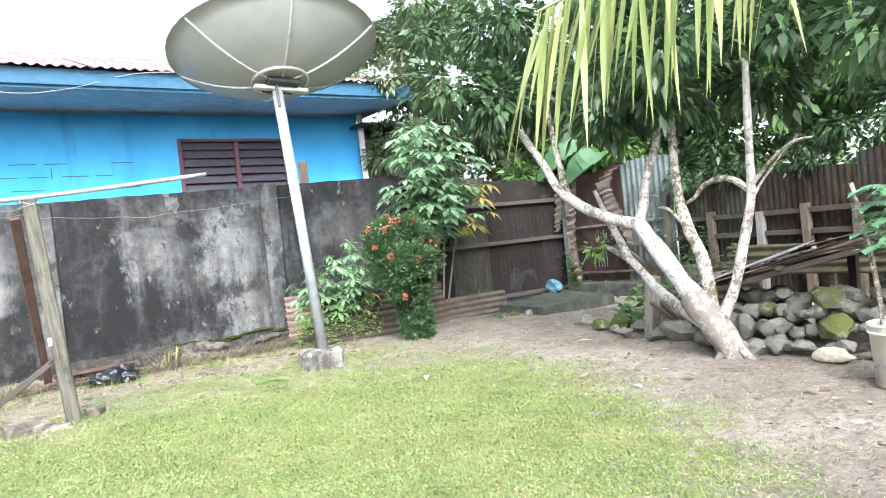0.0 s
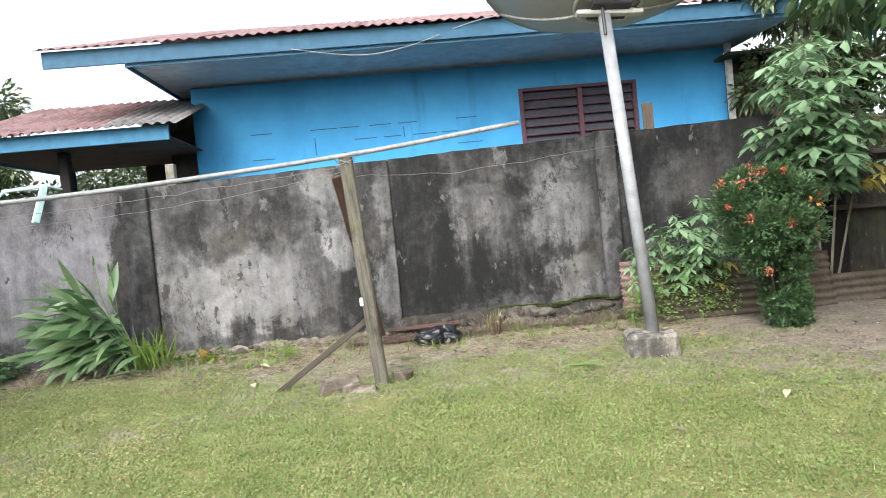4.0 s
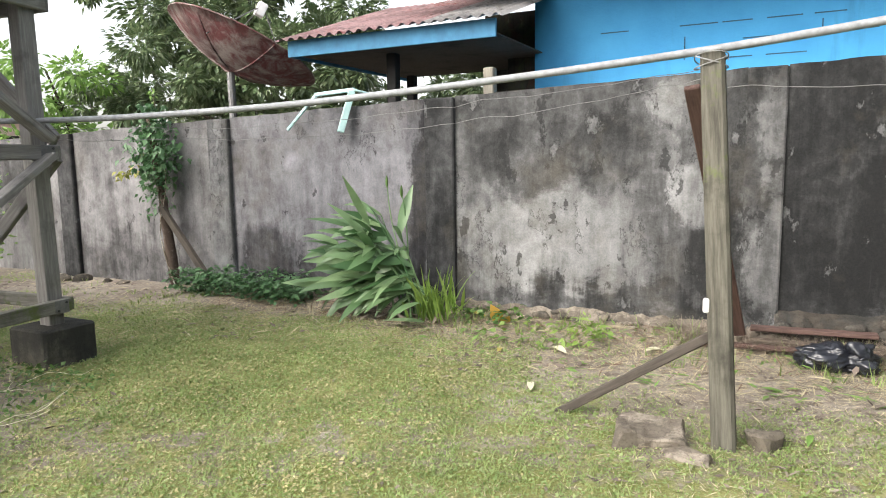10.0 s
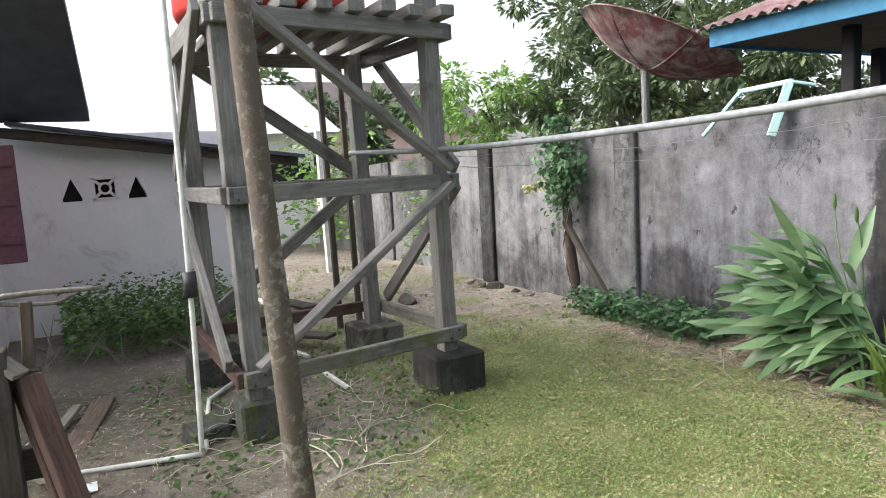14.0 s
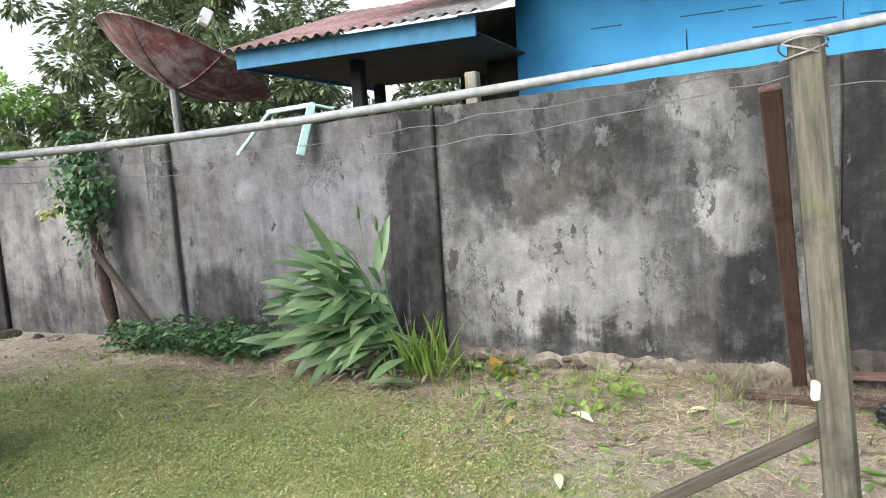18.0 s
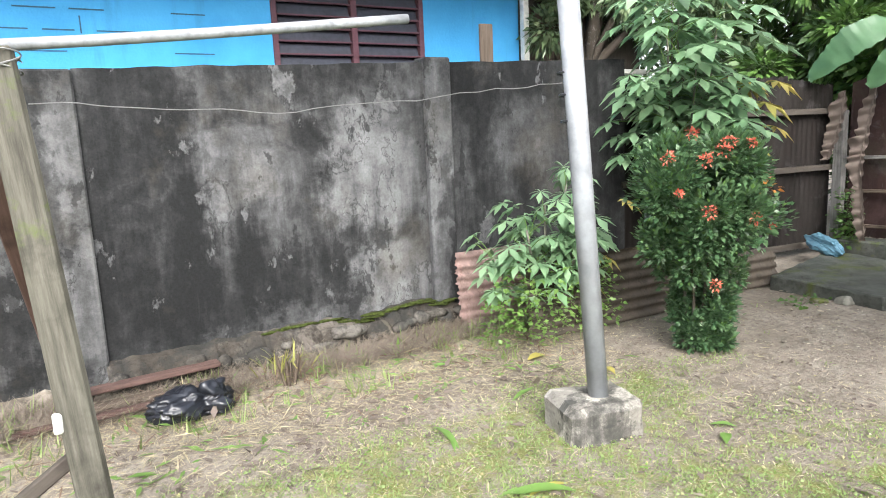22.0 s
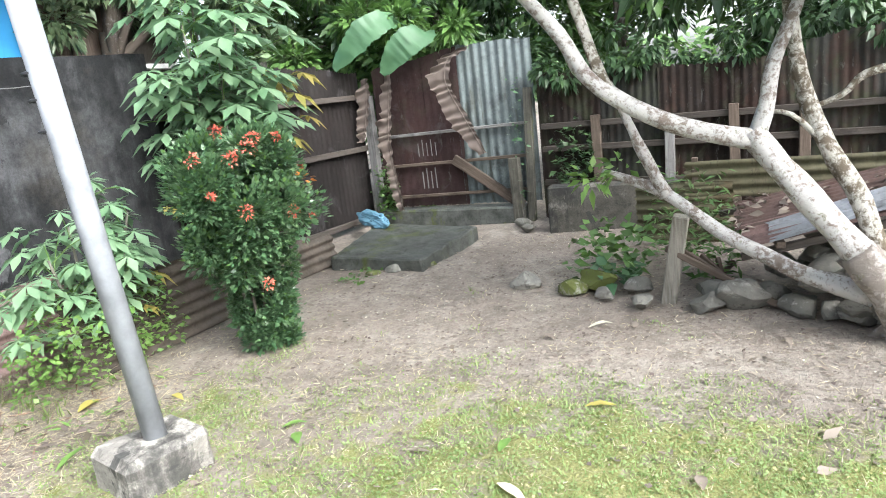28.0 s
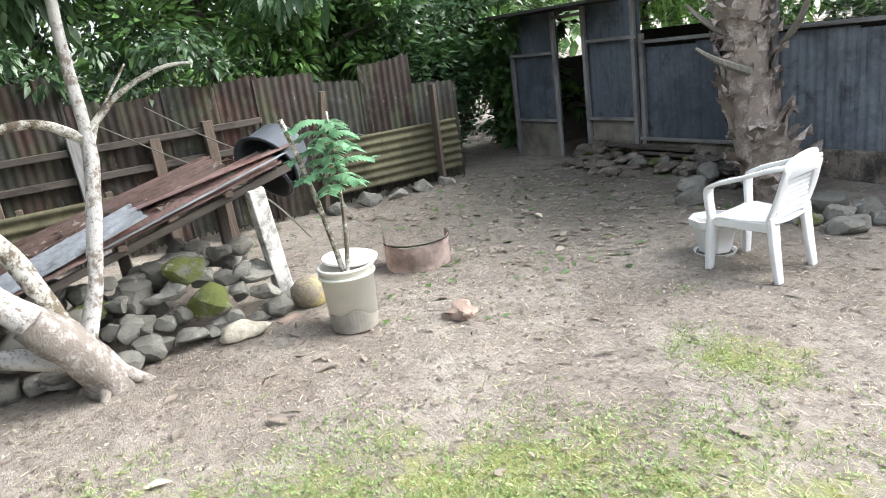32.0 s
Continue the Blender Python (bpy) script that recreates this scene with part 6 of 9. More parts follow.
def build_vine():
    t = thing("vine_post", -4.28, 8.88, 0, "old post with a brace and a climbing vine", "post")
    trunk = bmesh.new()
    limb(trunk, [(-4.25, 8.86, -0.05), (-4.31, 8.85, 0.6), (-4.37, 8.84, 1.2), (-4.45, 8.84, 1.82)], 0.055, 0.035, 9, 0.5, 5)
    part("post", trunk, "bark_rough", t, "rough brown post", True)
    timber("brace", (-3.54, 8.79, -0.03), (-4.33, 8.81, 0.88), 0.05, 0.07, "wood_dark", t)
    r = np.random.default_rng(3)
    n = 900
    z = np.clip(r.normal(1.46, 0.27, n), 0.8, 1.95)
    wd = 0.06 + 0.12 * np.exp(-(((z - 1.5) / 0.25) ** 2))
    at = np.stack([-4.36 + r.normal(0, 1, n) * wd, 8.8 + r.normal(0, 0.1, n), z], 1)
    at[:, 1] = np.minimum(at[:, 1], WALL_Y - 0.07)
    part("vine", leaf_mesh("vine", at, r.normal(size=(n, 3)) + np.array([0, -0.6, -0.4]), r.uniform(0.05, 0.09, n), 0.72, 0.3), "leaf_weed", t, "light green heart-shaped leaves", kind="stuff")
    n = 30
    at = np.stack([-4.38 + r.normal(0, 0.03, n), 8.84 + r.normal(0, 0.02, n), r.uniform(1.8, 2.15, n)], 1)
    part("shoot", leaf_mesh("shoot", at, r.normal(size=(n, 3)), 0.05, 0.7, 0.3), "leaf_light", t, kind="stuff")
    bm = bmesh.new()
    limb(bm, [(-4.2, 8.82, 0.0), (-4.36, 8.8, 0.6), (-4.22, 8.8, 1.2), (-4.36, 8.82, 2.1)], 0.008, 0.004, 5)
    limb(bm, [(-4.3, 8.8, 1.45), (-4.6, 8.78, 1.35), (-4.85, 8.8, 1.22)], 0.004, 0.003, 5)
    part("stem", bm, "bark_brown", t, kind="stuff")
    n = 34
    u = np.linspace(0, 1, n)
    at = np.stack([-4.48 - 0.45 * u, np.full(n, 8.78), 1.45 - 0.2 * u - 0.08 * np.sin(u * 3)], 1) + r.normal(0, 0.022, (n, 3))
    part("trailing_shoot", leaf_mesh("trailing_shoot", at, r.normal(size=(n, 3)) + np.array([0, -0.5, -0.5]), r.uniform(0.05, 0.085, n), 0.75, 0.3), "shoot_yellow", t, "pale yellow-green trailing leaves", kind="stuff")
    return t


build_vine()


def torn_leaf(path, width, seed, face=(-0.8, -0.45, 0.45)):
    """A broad drooping leaf with a raised midrib and torn edges."""
    p = smooth_path(path, 9)
    n = len(p) - 1
    r = random.Random(seed)
    bm = bmesh.new()
    prev = None
    for i, q in enumerate(p):
        t = i / n
        d = (p[min(i + 1, n)] - p[max(i - 1, 0)]).normalized()
        s = d.cross(Vector(face)).normalized()
        u = s.cross(d)
        w = width / 2 * (0.05 if t < 0.22 else math.sin(math.pi * min(0.97, 0.12 + 0.88 * (t - 0.22) / 0.78)) ** 0.6)
        a, b = w * r.uniform(0.86, 1.0), w * r.uniform(0.86, 1.0)
        row = [bm.verts.new(q + s * k + u * (0.10 * abs(k) + 0.012 * r.uniform(-1, 1))) for k in (-a, -a * 0.5, 0.0, b * 0.5, b)]
        if prev:
            for k in range(4):
                bm.faces.new((prev[k], prev[k + 1], row[k + 1], row[k]))
        prev = row
    return bm


def crumpled_leaf(path, width, seed):
    """A dead leaf hanging from its rib, its blade gathered into uneven ruffles."""
    p = smooth_path(path, 40)
    n = len(p) - 1
    bm = bmesh.new()
    prev, phase = None, 0.0
    at = lambda *c: noise.noise(Vector(c))
    cols = (-0.35, -0.2, 0.0, 0.25, 0.5, 0.75, 1.0)
    for i, q in enumerate(p):
        t = i / n
        step = (p[min(i + 1, n)] - p[max(i - 1, 0)]).length / 2
        phase += step * 62 * (1.0 + 1.3 * at(t * 8, seed, 1))
        w = width * min(1.0, 0.2 + 5 * t) * (1.0 - 0.6 * max(0, t - 0.7) / 0.3) * (0.85 + 0.35 * at(t * 6, seed, 9))
        row = []
        for k in cols:
            ruffle = math.sin(phase + 1.4 * at(t * 9, k * 2, seed)) * (0.6 + 0.6 * at(t * 7, seed, 4))
            reach = w * k * (1 + (0.3 * at(t * 17, seed, 6) if abs(k) in (0.35, 1.0) else 0))
            row.append(bm.verts.new(q + Vector((-0.03 * abs(k) - 0.040 * ruffle * abs(k) ** 0.6, reach, -0.22 * abs(reach) + 0.016 * ruffle * abs(k) + 0.012 * at(t * 15, k * 3, seed)))))
        if prev:
            for k in range(len(cols) - 1):
                bm.faces.new((prev[k], prev[k + 1], row[k + 1], row[k]))
        prev = row
    return tube(bm, p[::8], 0.007, 5)


def build_banana():
    t = thing("banana_plant", 9.3, 8.3, 0, "banana plant with broad torn leaves over the fence", "plant")
    limb_bm = bmesh.new()
    limb(limb_bm, [(9.35, 8.2, -0.05), (9.33, 8.2, 1.0), (9.25, 8.2, 2.3)], 0.11, 0.05, 10)
    part("trunk", limb_bm, "leaf_light", t, "pale green trunk", True)
    for path, wd, seed in (([(9.2, 8.0, 2.2), (8.8, 8.12, 2.34), (8.55, 8.28, 2.27), (8.48, 8.46, 2.12), (8.45, 8.74, 1.88)], 0.36, 1), ([(9.2, 8.05, 2.15), (8.8, 7.72, 2.16), (8.55, 7.80, 2.08), (8.48, 7.95, 1.96), (8.46, 8.14, 1.76)], 0.37, 2), ([(9.25, 8.1, 2.3), (9.3, 8.3, 3.0), (9.2, 8.7, 3.4), (9.0, 9.2, 3.3)], 0.35, 3), ([(9.25, 8.1, 2.3), (9.3, 7.8, 3.0), (9.2, 7.4, 3.3), (9.1, 6.9, 3.1)], 0.35, 4)):
        part("leaf", torn_leaf(path, wd, seed), "leaf_banana", t, "broad green leaf", True)
    for p in ([(8.74, 7.22, 1.95), (8.70, 7.45, 1.84), (8.68, 7.50, 1.6), (8.70, 7.33, 1.2), (8.70, 7.13, 0.80)], [(8.72, 8.19, 1.78), (8.70, 8.26, 1.3), (8.68, 8.29, 0.95), (8.68, 8.21, 0.20)], [(8.72, 8.50, 1.75), (8.70, 8.54, 1.4), (8.70, 8.64, 1.03)]):
        part("dead_leaf", crumpled_leaf(p, 0.20 if p[0][1] < 7.5 else 0.13, int(p[0][1] * 10)), "leaf_dead", t, "hanging brown crumpled leaf", True)
    return t


build_banana()


def build_frond_palm():
    t = thing("coconut_palm", 5.0, -1.0, 0, "young coconut palm with a ragged trunk of old leaf bases", "palm")
    bm = bmesh.new()
    limb(bm, [(4.76, -1.0, -0.1), (4.84, -1.0, 0.3), (5.0, -1.0, 0.75), (5.06, -1.0, 1.5), (5.05, -1.0, 2.4)], 0.22, 0.13, 14, 0.3)
    part("trunk", bm, "palm", t, "rough brown trunk", True)
    r = np.random.default_rng(17)
    for k in range(110):
        z = -0.02 + 1.95 * k / 110
        a = k * 2.4 + r.uniform(-0.3, 0.3)
        rad = 0.205 - 0.05 * z / 2 + 0.05 * max(0.0, 0.35 - z)
        c = Vector((4.78 + 0.28 * min(z, 0.8) + 0.04 * z, -1.0, z))
        out = Vector((math.cos(a), math.sin(a), 0))
        tang = Vector((-out.y, out.x, 0))
        w, ln, flare = r.uniform(0.07, 0.15), r.uniform(0.14, 0.32), r.uniform(0.02, 0.15) + 0.10 * max(0.0, 0.5 - z)
        skew = r.uniform(-0.06, 0.06)
        b = bmesh.new()
        rows = []
        for j in range(5):
            u = j / 4
            q = c + out * (rad * 0.9 + flare * u * u) + Vector((0, 0, ln * u - 0.25 * ln * u**3)) + tang * skew * u
            wd = w * (1.0 - 0.40 * u) * r.uniform(0.75, 1.15)
            th = 0.018 * (1 - 0.7 * u)
            rows.append([b.verts.new(q + tang * wd * sx + out * th * (1 - abs(sx)) + Vector((0, 0, r.uniform(-0.06, 0.05) * u * u))) for sx in (-1, -0.4, 0.4, 1)])
        for p0, p1 in zip(rows, rows[1:]):
            for j in range(3):
                b.faces.new((p0[j], p0[j + 1], p1[j + 1], p1[j]))
        part("leaf_base", b, "palm_boot" if k % 3 else "palm", t, "", k % 4 == 0)
    for a0, p in ((0, [(4.9, -0.85, 0.98), (5.06, -0.66, 1.1), (5.16, -0.56, 1.2)]), (1, [(4.8, -1.1, 1.15), (4.6, -1.0, 1.35), (4.45, -0.9, 1.62)]), (2, [(5.1, -0.9, 1.25), (5.24, -0.78, 1.38), (5.34, -0.7, 1.52)])):
        b = bmesh.new()
        limb(b, p, 0.035, 0.012, 6)
        part("leaf_stub", b, "wood_pale", t)
    b = bmesh.new()
    limb(b, [(4.98, -0.80, 1.62), (4.99, -0.78, 1.9), (4.98, -0.85, 2.4)], 0.05, 0.035, 8)
    part("leaf_stalk", b, "leaf_orange", t, "yellow-orange leaf stalk", True)
    # the frond that arches over the lawn
    rib = smooth_path([(5.0, -0.9, 2.5), (4.3, 0.0, 2.75), (3.3, 1.0, 2.50), (2.95, 1.62, 2.14), (2.51, 2.0, 1.90), (2.27, 2.16, 1.78)], 10)
    b = bmesh.new()
    n = len(rib) - 1
    tube(b, rib, [0.022 * (1 - i / n) + 0.004 for i in range(n + 1)], 6)
    part("frond_rib", b, "leaf_frond", t)
    at, d, ln = [], [], []
    r = np.random.default_rng(4)
    for i in range(16, n):
        for k in range(2 if i % 2 else 1):
            p = rib[i].lerp(rib[min(i + 1, n)], k / 2)
            along_ = (rib[min(i + 1, n)] - rib[i]).normalized()
            for sgn in (-1, 1):
                s = Vector((-along_.y, along_.x, 0)) * sgn
                at.append(p)
                d.append(s * 0.24 + along_ * (0.1 + 0.4 * (i / n) ** 4) + Vector((0, 0, -1.0)) + Vector(r.normal(0, 0.10, 3)))
                ln.append(r.uniform(0.40, 0.60) * (1.0 - 0.15 * i / n))
    part("leaflet", strap_leaves(np.array(at), np.array(d), np.array(ln), np.full(len(at), 0.021), np.full(len(at), 0.2), seg=4), "leaf_frond", t, "yellow-green hanging leaflets", kind="stuff")
    for k in range(6):
        a = k * 1.05 + 0.5
        if 0.9 < (a % 6.28) < 2.6:
            continue
        p = smooth_path([(5.0, -1.0, 2.45), (5.0 + 0.9 * math.cos(a), -1.0 + 0.9 * math.sin(a), 3.3), (5.0 + 2.0 * math.cos(a), -1.0 + 2.0 * math.sin(a), 3.4)], 10)
        b = bmesh.new()
        tube(b, p, 0.015, 5)
        part("frond_rib", b, "leaf_frond", t)
        at = np.array([q for q in p[4:] for _ in (0, 1)])
        d = np.stack([r.normal(0, 0.3, len(at)) + 0.6 * np.tile([-math.sin(a), math.sin(a)], len(at) // 2), r.normal(0, 0.3, len(at)) + 0.6 * np.tile([math.cos(a), -math.cos(a)], len(at) // 2), np.full(len(at), -0.7)], 1)
        part("leaflet", strap_leaves(at, d, r.uniform(0.4, 0.6, len(at)), np.full(len(at), 0.03), np.full(len(at), 0.4), seg=3), "leaf_frond", t, kind="stuff")
    return t


build_frond_palm()


# ---- things on the east side ----
def build_chair():
    c = thing("chair", 4.02, 0.46, 0, "white plastic garden armchair standing on bare soil", "chair")
    m = pose(4.02, 0.46, 0, 0, 0, -88) @ Matrix.Diagonal((0.84, 0.88, 0.87, 1))  # faces the local +y
    T = lambda x, y, z: m @ Vector((x, y, z))

    def strip(name, pts, widths, thick, label="", side=(1, 0, 0)):
        bm = bmesh.new()
        p = smooth_path(pts, 5)
        n = len(p) - 1
        prev = None
        for i, q in enumerate(p):
            t = i / n * (len(widths) - 1)
            w = widths[int(min(t, len(widths) - 2))] * (1 - (t - int(min(t, len(widths) - 2)))) + widths[int(min(t, len(widths) - 2)) + 1] * (t - int(min(t, len(widths) - 2)))
            d = (p[min(i + 1, n)] - p[max(i - 1, 0)]).normalized()
            s = (Vector(side) - d * d.dot(Vector(side))).normalized()
            u = d.cross(s)
            ring = [bm.verts.new(m @ (q + s * a * w / 2 + u * b * thick / 2)) for a, b in ((-1, -1), (1, -1), (1, 1), (-1, 1))]
            if prev:
                for k in range(4):
                    bm.faces.new((prev[k], prev[(k + 1) % 4], ring[(k + 1) % 4], ring[k]))
            else:
                bm.faces.new(ring[::-1])
            prev = ring
        bm.faces.new(prev)
        bmesh.ops.bevel(bm, geom=[e for e in bm.edges], offset=0.003, segments=1, affect="EDGES")
        return part(name, bm, "white", c, label, True)

    # seat: a shallow dished plate
    bm = bmesh.new()
    nx, ny = 10, 10
    grid = {}
    for i in range(nx + 1):
        for k in range(ny + 1):
            x, y = -0.23 + 0.46 * i / nx, -0.22 + 0.46 * k / ny
            x *= 0.90 + 0.10 * k / ny
            z = 0.40 - 0.02 * math.cos(x * 6) - 0.012 * (1 - abs(k / ny - 0.5) * 2) - (0.03 * max(0, k / ny - 0.8) * 5)
            for s in (0, 1):
                grid[i, k, s] = bm.verts.new(T(x, y, z - 0.014 * s))
    for i in range(nx):
        for k in range(ny):
            bm.faces.new([grid[i, k, 0], grid[i + 1, k, 0], grid[i + 1, k + 1, 0], grid[i, k + 1, 0]])
            bm.faces.new([grid[i, k, 1], grid[i, k + 1, 1], grid[i + 1, k + 1, 1], grid[i + 1, k, 1]])
    for i in range(nx):
        for k in (0, ny):
            bm.faces.new([grid[i, k, 0], grid[i, k, 1], grid[i + 1, k, 1], grid[i + 1, k, 0]])
    for k in range(ny):
        for i in (0, nx):
            bm.faces.new([grid[i, k, 0], grid[i, k + 1, 0], grid[i, k + 1, 1], grid[i, k, 1]])
    part("seat", bm, "white", c, "", True)
    part("apron", solid((-0.22, 0.20, 0.315), (0.22, 0.225, 0.375), 0.006, m), "white", c)
    for sx in (-1, 1):
        part("apron", solid((sx * 0.215 - 0.008, -0.2, 0.32), (sx * 0.215 + 0.008, 0.2, 0.38), 0.004, m), "white", c)
        strip("leg", [(sx * 0.215, 0.205, 0.38), (sx * 0.225, 0.215, 0.2), (sx * 0.235, 0.225, 0.0)], [0.105, 0.085, 0.06], 0.034)
        strip("leg", [(sx * 0.20, -0.19, 0.42), (sx * 0.21, -0.215, 0.2), (sx * 0.22, -0.245, 0.0)], [0.105, 0.085, 0.06], 0.034)
        strip("arm", [(sx * 0.225, 0.20, 0.36), (sx * 0.245, 0.215, 0.54), (sx * 0.25, 0.17, 0.605), (sx * 0.255, -0.02, 0.665), (sx * 0.235, -0.17, 0.715), (sx * 0.19, -0.265, 0.735)], [0.075, 0.085, 0.09, 0.085, 0.085, 0.085], 0.026, "curved armrest")
        strip("back_post", [(sx * 0.205, -0.18, 0.40), (sx * 0.205, -0.235, 0.56), (sx * 0.185, -0.275, 0.715)], [0.09, 0.075, 0.085], 0.022)
    strip("top_rail", [(-0.20, -0.262, 0.695), (-0.11, -0.292, 0.735), (0, -0.30, 0.745), (0.11, -0.292, 0.735), (0.20, -0.262, 0.695)], [0.09, 0.13, 0.14, 0.13, 0.09], 0.016, side=(0, 0, 1))
    for k in range(9):
        z = 0.405 + k * 0.030
        yy = -0.205 - 0.075 * (z - 0.42) / 0.4
        part("back_slat", solid((-0.19, yy - 0.006, z), (0.19, yy + 0.006, z + 0.0235), 0.003, m), "white", c)
    return c


build_chair()


def build_pot():
    p = thing("plant_pot", 4.36, 0.39, 0, "white octagonal plastic plant pot on a saucer", "plant pot")
    m = pose(4.36, 0.39, 0)
    part("pot", lathe([(0.001, 0.03), (0.095, 0.03), (0.10, 0.05), (0.135, 0.19), (0.15, 0.20), (0.155, 0.245), (0.138, 0.245), (0.13, 0.19), (0.001, 0.18)], 8, m), "white", p)
    part("saucer", lathe([(0.001, 0.0), (0.115, 0.0), (0.13, 0.03), (0.122, 0.03), (0.105, 0.012), (0.001, 0.012)], 20, m), "white", p)
    part("soil", lathe([(0.001, 0.2), (0.131, 0.2)], 8, m), "mud", p)
    return p


build_pot()


def build_bucket():
    b = thing("bucket", 5.27, 2.48, 0, "cream plastic pail holding a young starfruit plant", "bucket")
    m = pose(5.27, 2.48, 0)
    part("pail", lathe([(0.001, 0.0), (0.135, 0.0), (0.155, 0.36), (0.163, 0.36), (0.163, 0.375), (0.15, 0.375), (0.14, 0.30), (0.001, 0.28)], 28, m), "bucket", b, "cream pail with a muddy foot", True)
    for z in (0.315,):
        part("band", lathe([(0.152, z), (0.163, z + 0.002), (0.163, z + 0.012), (0.153, z + 0.014)], 28, m), "bucket", b, "", True)
    bm = lathe([(0.137, 0.002), (0.139, 0.03), (0.141, 0.08), (0.143, 0.12)], 40)
    for v in bm.verts:
        if v.co.z > 0.05:
            a = math.atan2(v.co.y, v.co.x)
            z = v.co.z * max(0.26, 0.5 + 0.6 * math.cos(a - 2.6) + 0.12 * math.sin(a * 5))
            k = (0.1365 + z * 0.056) / math.hypot(v.co.x, v.co.y)
            v.co = Vector((v.co.x * k, v.co.y * k, z))
    bm.transform(m)
    part("mud_stain", bm, "mud", b, "dried mud round the foot")
    part("lid", lathe([(0.001, 0.0), (0.158, 0.0), (0.162, 0.015), (0.15, 0.02), (0.001, 0.016)], 28, pose(5.33, 2.42, 0.375, 4, -3, 0)), "bucket", b, "lid pushed aside")
    p = thing("potted_sapling", 5.18, 2.52, 0.3, "young starfruit sapling growing out of the pail", "plant")
    bm = bmesh.new()
    limb(bm, [(5.16, 2.53, 0.29), (5.20, 2.47, 0.6), (5.27, 2.43, 0.9), (5.29, 2.42, 1.22)], 0.014, 0.006, 6)
    part("stem", bm, "bark_brown", p, smooth=True)
    bm = bmesh.new()
    limb(bm, [(5.19, 2.52, 0.29), (5.25, 2.58, 0.75), (5.30, 2.68, 1.22)], 0.017, 0.013, 7, 0.2)
    part("stake", bm, "bark_brown", p, "leaning brown stake", True)
    r = np.random.default_rng(6)
    for k in range(20):
        z = 0.80 + 0.40 * (k / 20)
        a = k * 2.4
        base = Vector((5.24 + 0.06 * (z - 0.6), 2.45, z))
        ln = r.uniform(0.13, 0.21)
        out = Vector((math.cos(a), math.sin(a), r.uniform(0.05, 0.35)))
        line = smooth_path([base, base + out * ln * 0.55, base + out * ln + Vector((0, 0, -0.05))], 5)
        at = np.array([q for q in line[1:] for _ in (0, 1)] + [line[-1]])
        s = Vector((-out.y, out.x, 0)).normalized()
        d = np.array([s * sg + out * 0.4 + Vector((0, 0, -0.25)) for _ in line[1:] for sg in (-1, 1)] + [out])
        part("leaf_spray", leaf_mesh("leaf_spray", at, d, r.uniform(0.06, 0.08, len(at)), 0.62, 0.22, 0.1, 0.2), "leaf_sapling", p, kind="stuff")
    return b


build_bucket()


def build_drum():
    d = thing("rusty_drum", 5.95, 1.62, 0, "broken piece of a pinkish rusted drum", "drum")
    bm = bmesh.new()
    seg = 34
    prev = None
    for k in range(seg + 1):
        u = k / seg
        a = radians(30 + 235 * u)
        rag = noise.noise(Vector((u * 14, 2, 1)))
        top = 0.19 + 0.015 * math.sin(u * 9) + 0.012 * rag + (0.09 if k == 3 else 0.0) - 0.09 * max(0, 1 - u * 9)
        low = 0.0 if u > 0.25 else 0.03 * max(0, noise.noise(Vector((u * 30, 5, 1))))
        rr = 0.235 + 0.012 * noise.noise(Vector((u * 5, 8, 2)))
        ring = [bm.verts.new((5.93 + (rr + (0.006 if i == 2 else 0)) * math.cos(a), 1.62 + rr * math.sin(a), low + (top - low) * v)) for i, v in enumerate((0, 0.3, 0.5, 0.7, 1))]
        if prev:
            for i in range(4):
                bm.faces.new((prev[i], prev[i + 1], ring[i + 1], ring[i]))
        prev = ring
    bmesh.ops.solidify(bm, geom=bm.faces[:], thickness=0.005)
    part("shell", bm, "pink_rust", d, "pinkish rusted shell", True)
    part("rim", tube(bmesh.new(), [(5.93 + 0.238 * math.cos(radians(b)), 1.62 + 0.238 * math.sin(radians(b)), 0.195) for b in range(75, 262, 11)], 0.006, 5), "rust_brown", d, "dark rusted rim")
    heap = pebble(71, 0.2, 0.2, 0.05, 0.5, 3)
    heap.transform(pose(5.95, 1.6, 0.0))
    part("soot", heap, "footing", d, "ash and soil inside")
    return d


build_drum()
bm = pebble(83, 0.09, 0.10, 0.055, 0.5, 3, 9)
bm.transform(pose(4.86, 2.02, 0.03))
single("clay_lump", bm, "terracotta", "crumbling pale brick lump on the soil", "brick")


def stone(x, y, z, sx, sy, sz, seed, mossy=False, label="", turn=0.0, group="stone pile", mat="stone"):
    bm = pebble(seed, sx, sy, sz, 0.26, 3, 13)
    bm.transform(pose(x, y, z, 0, 0, turn))
    ob = single("stone", bm, "moss_stone" if mossy else mat, label or ("blunt stone covered with green moss" if mossy else "blunt grey field stone"), "stone", group, smooth=True)
    ob.data.set_sharp_from_angle(angle=radians(24))
    return ob


MOSSY = [(5.98, 3.19, 0.40, 0.155), (5.86, 3.12, 0.20, 0.17), (6.05, 3.75, 0.30, 0.12)]


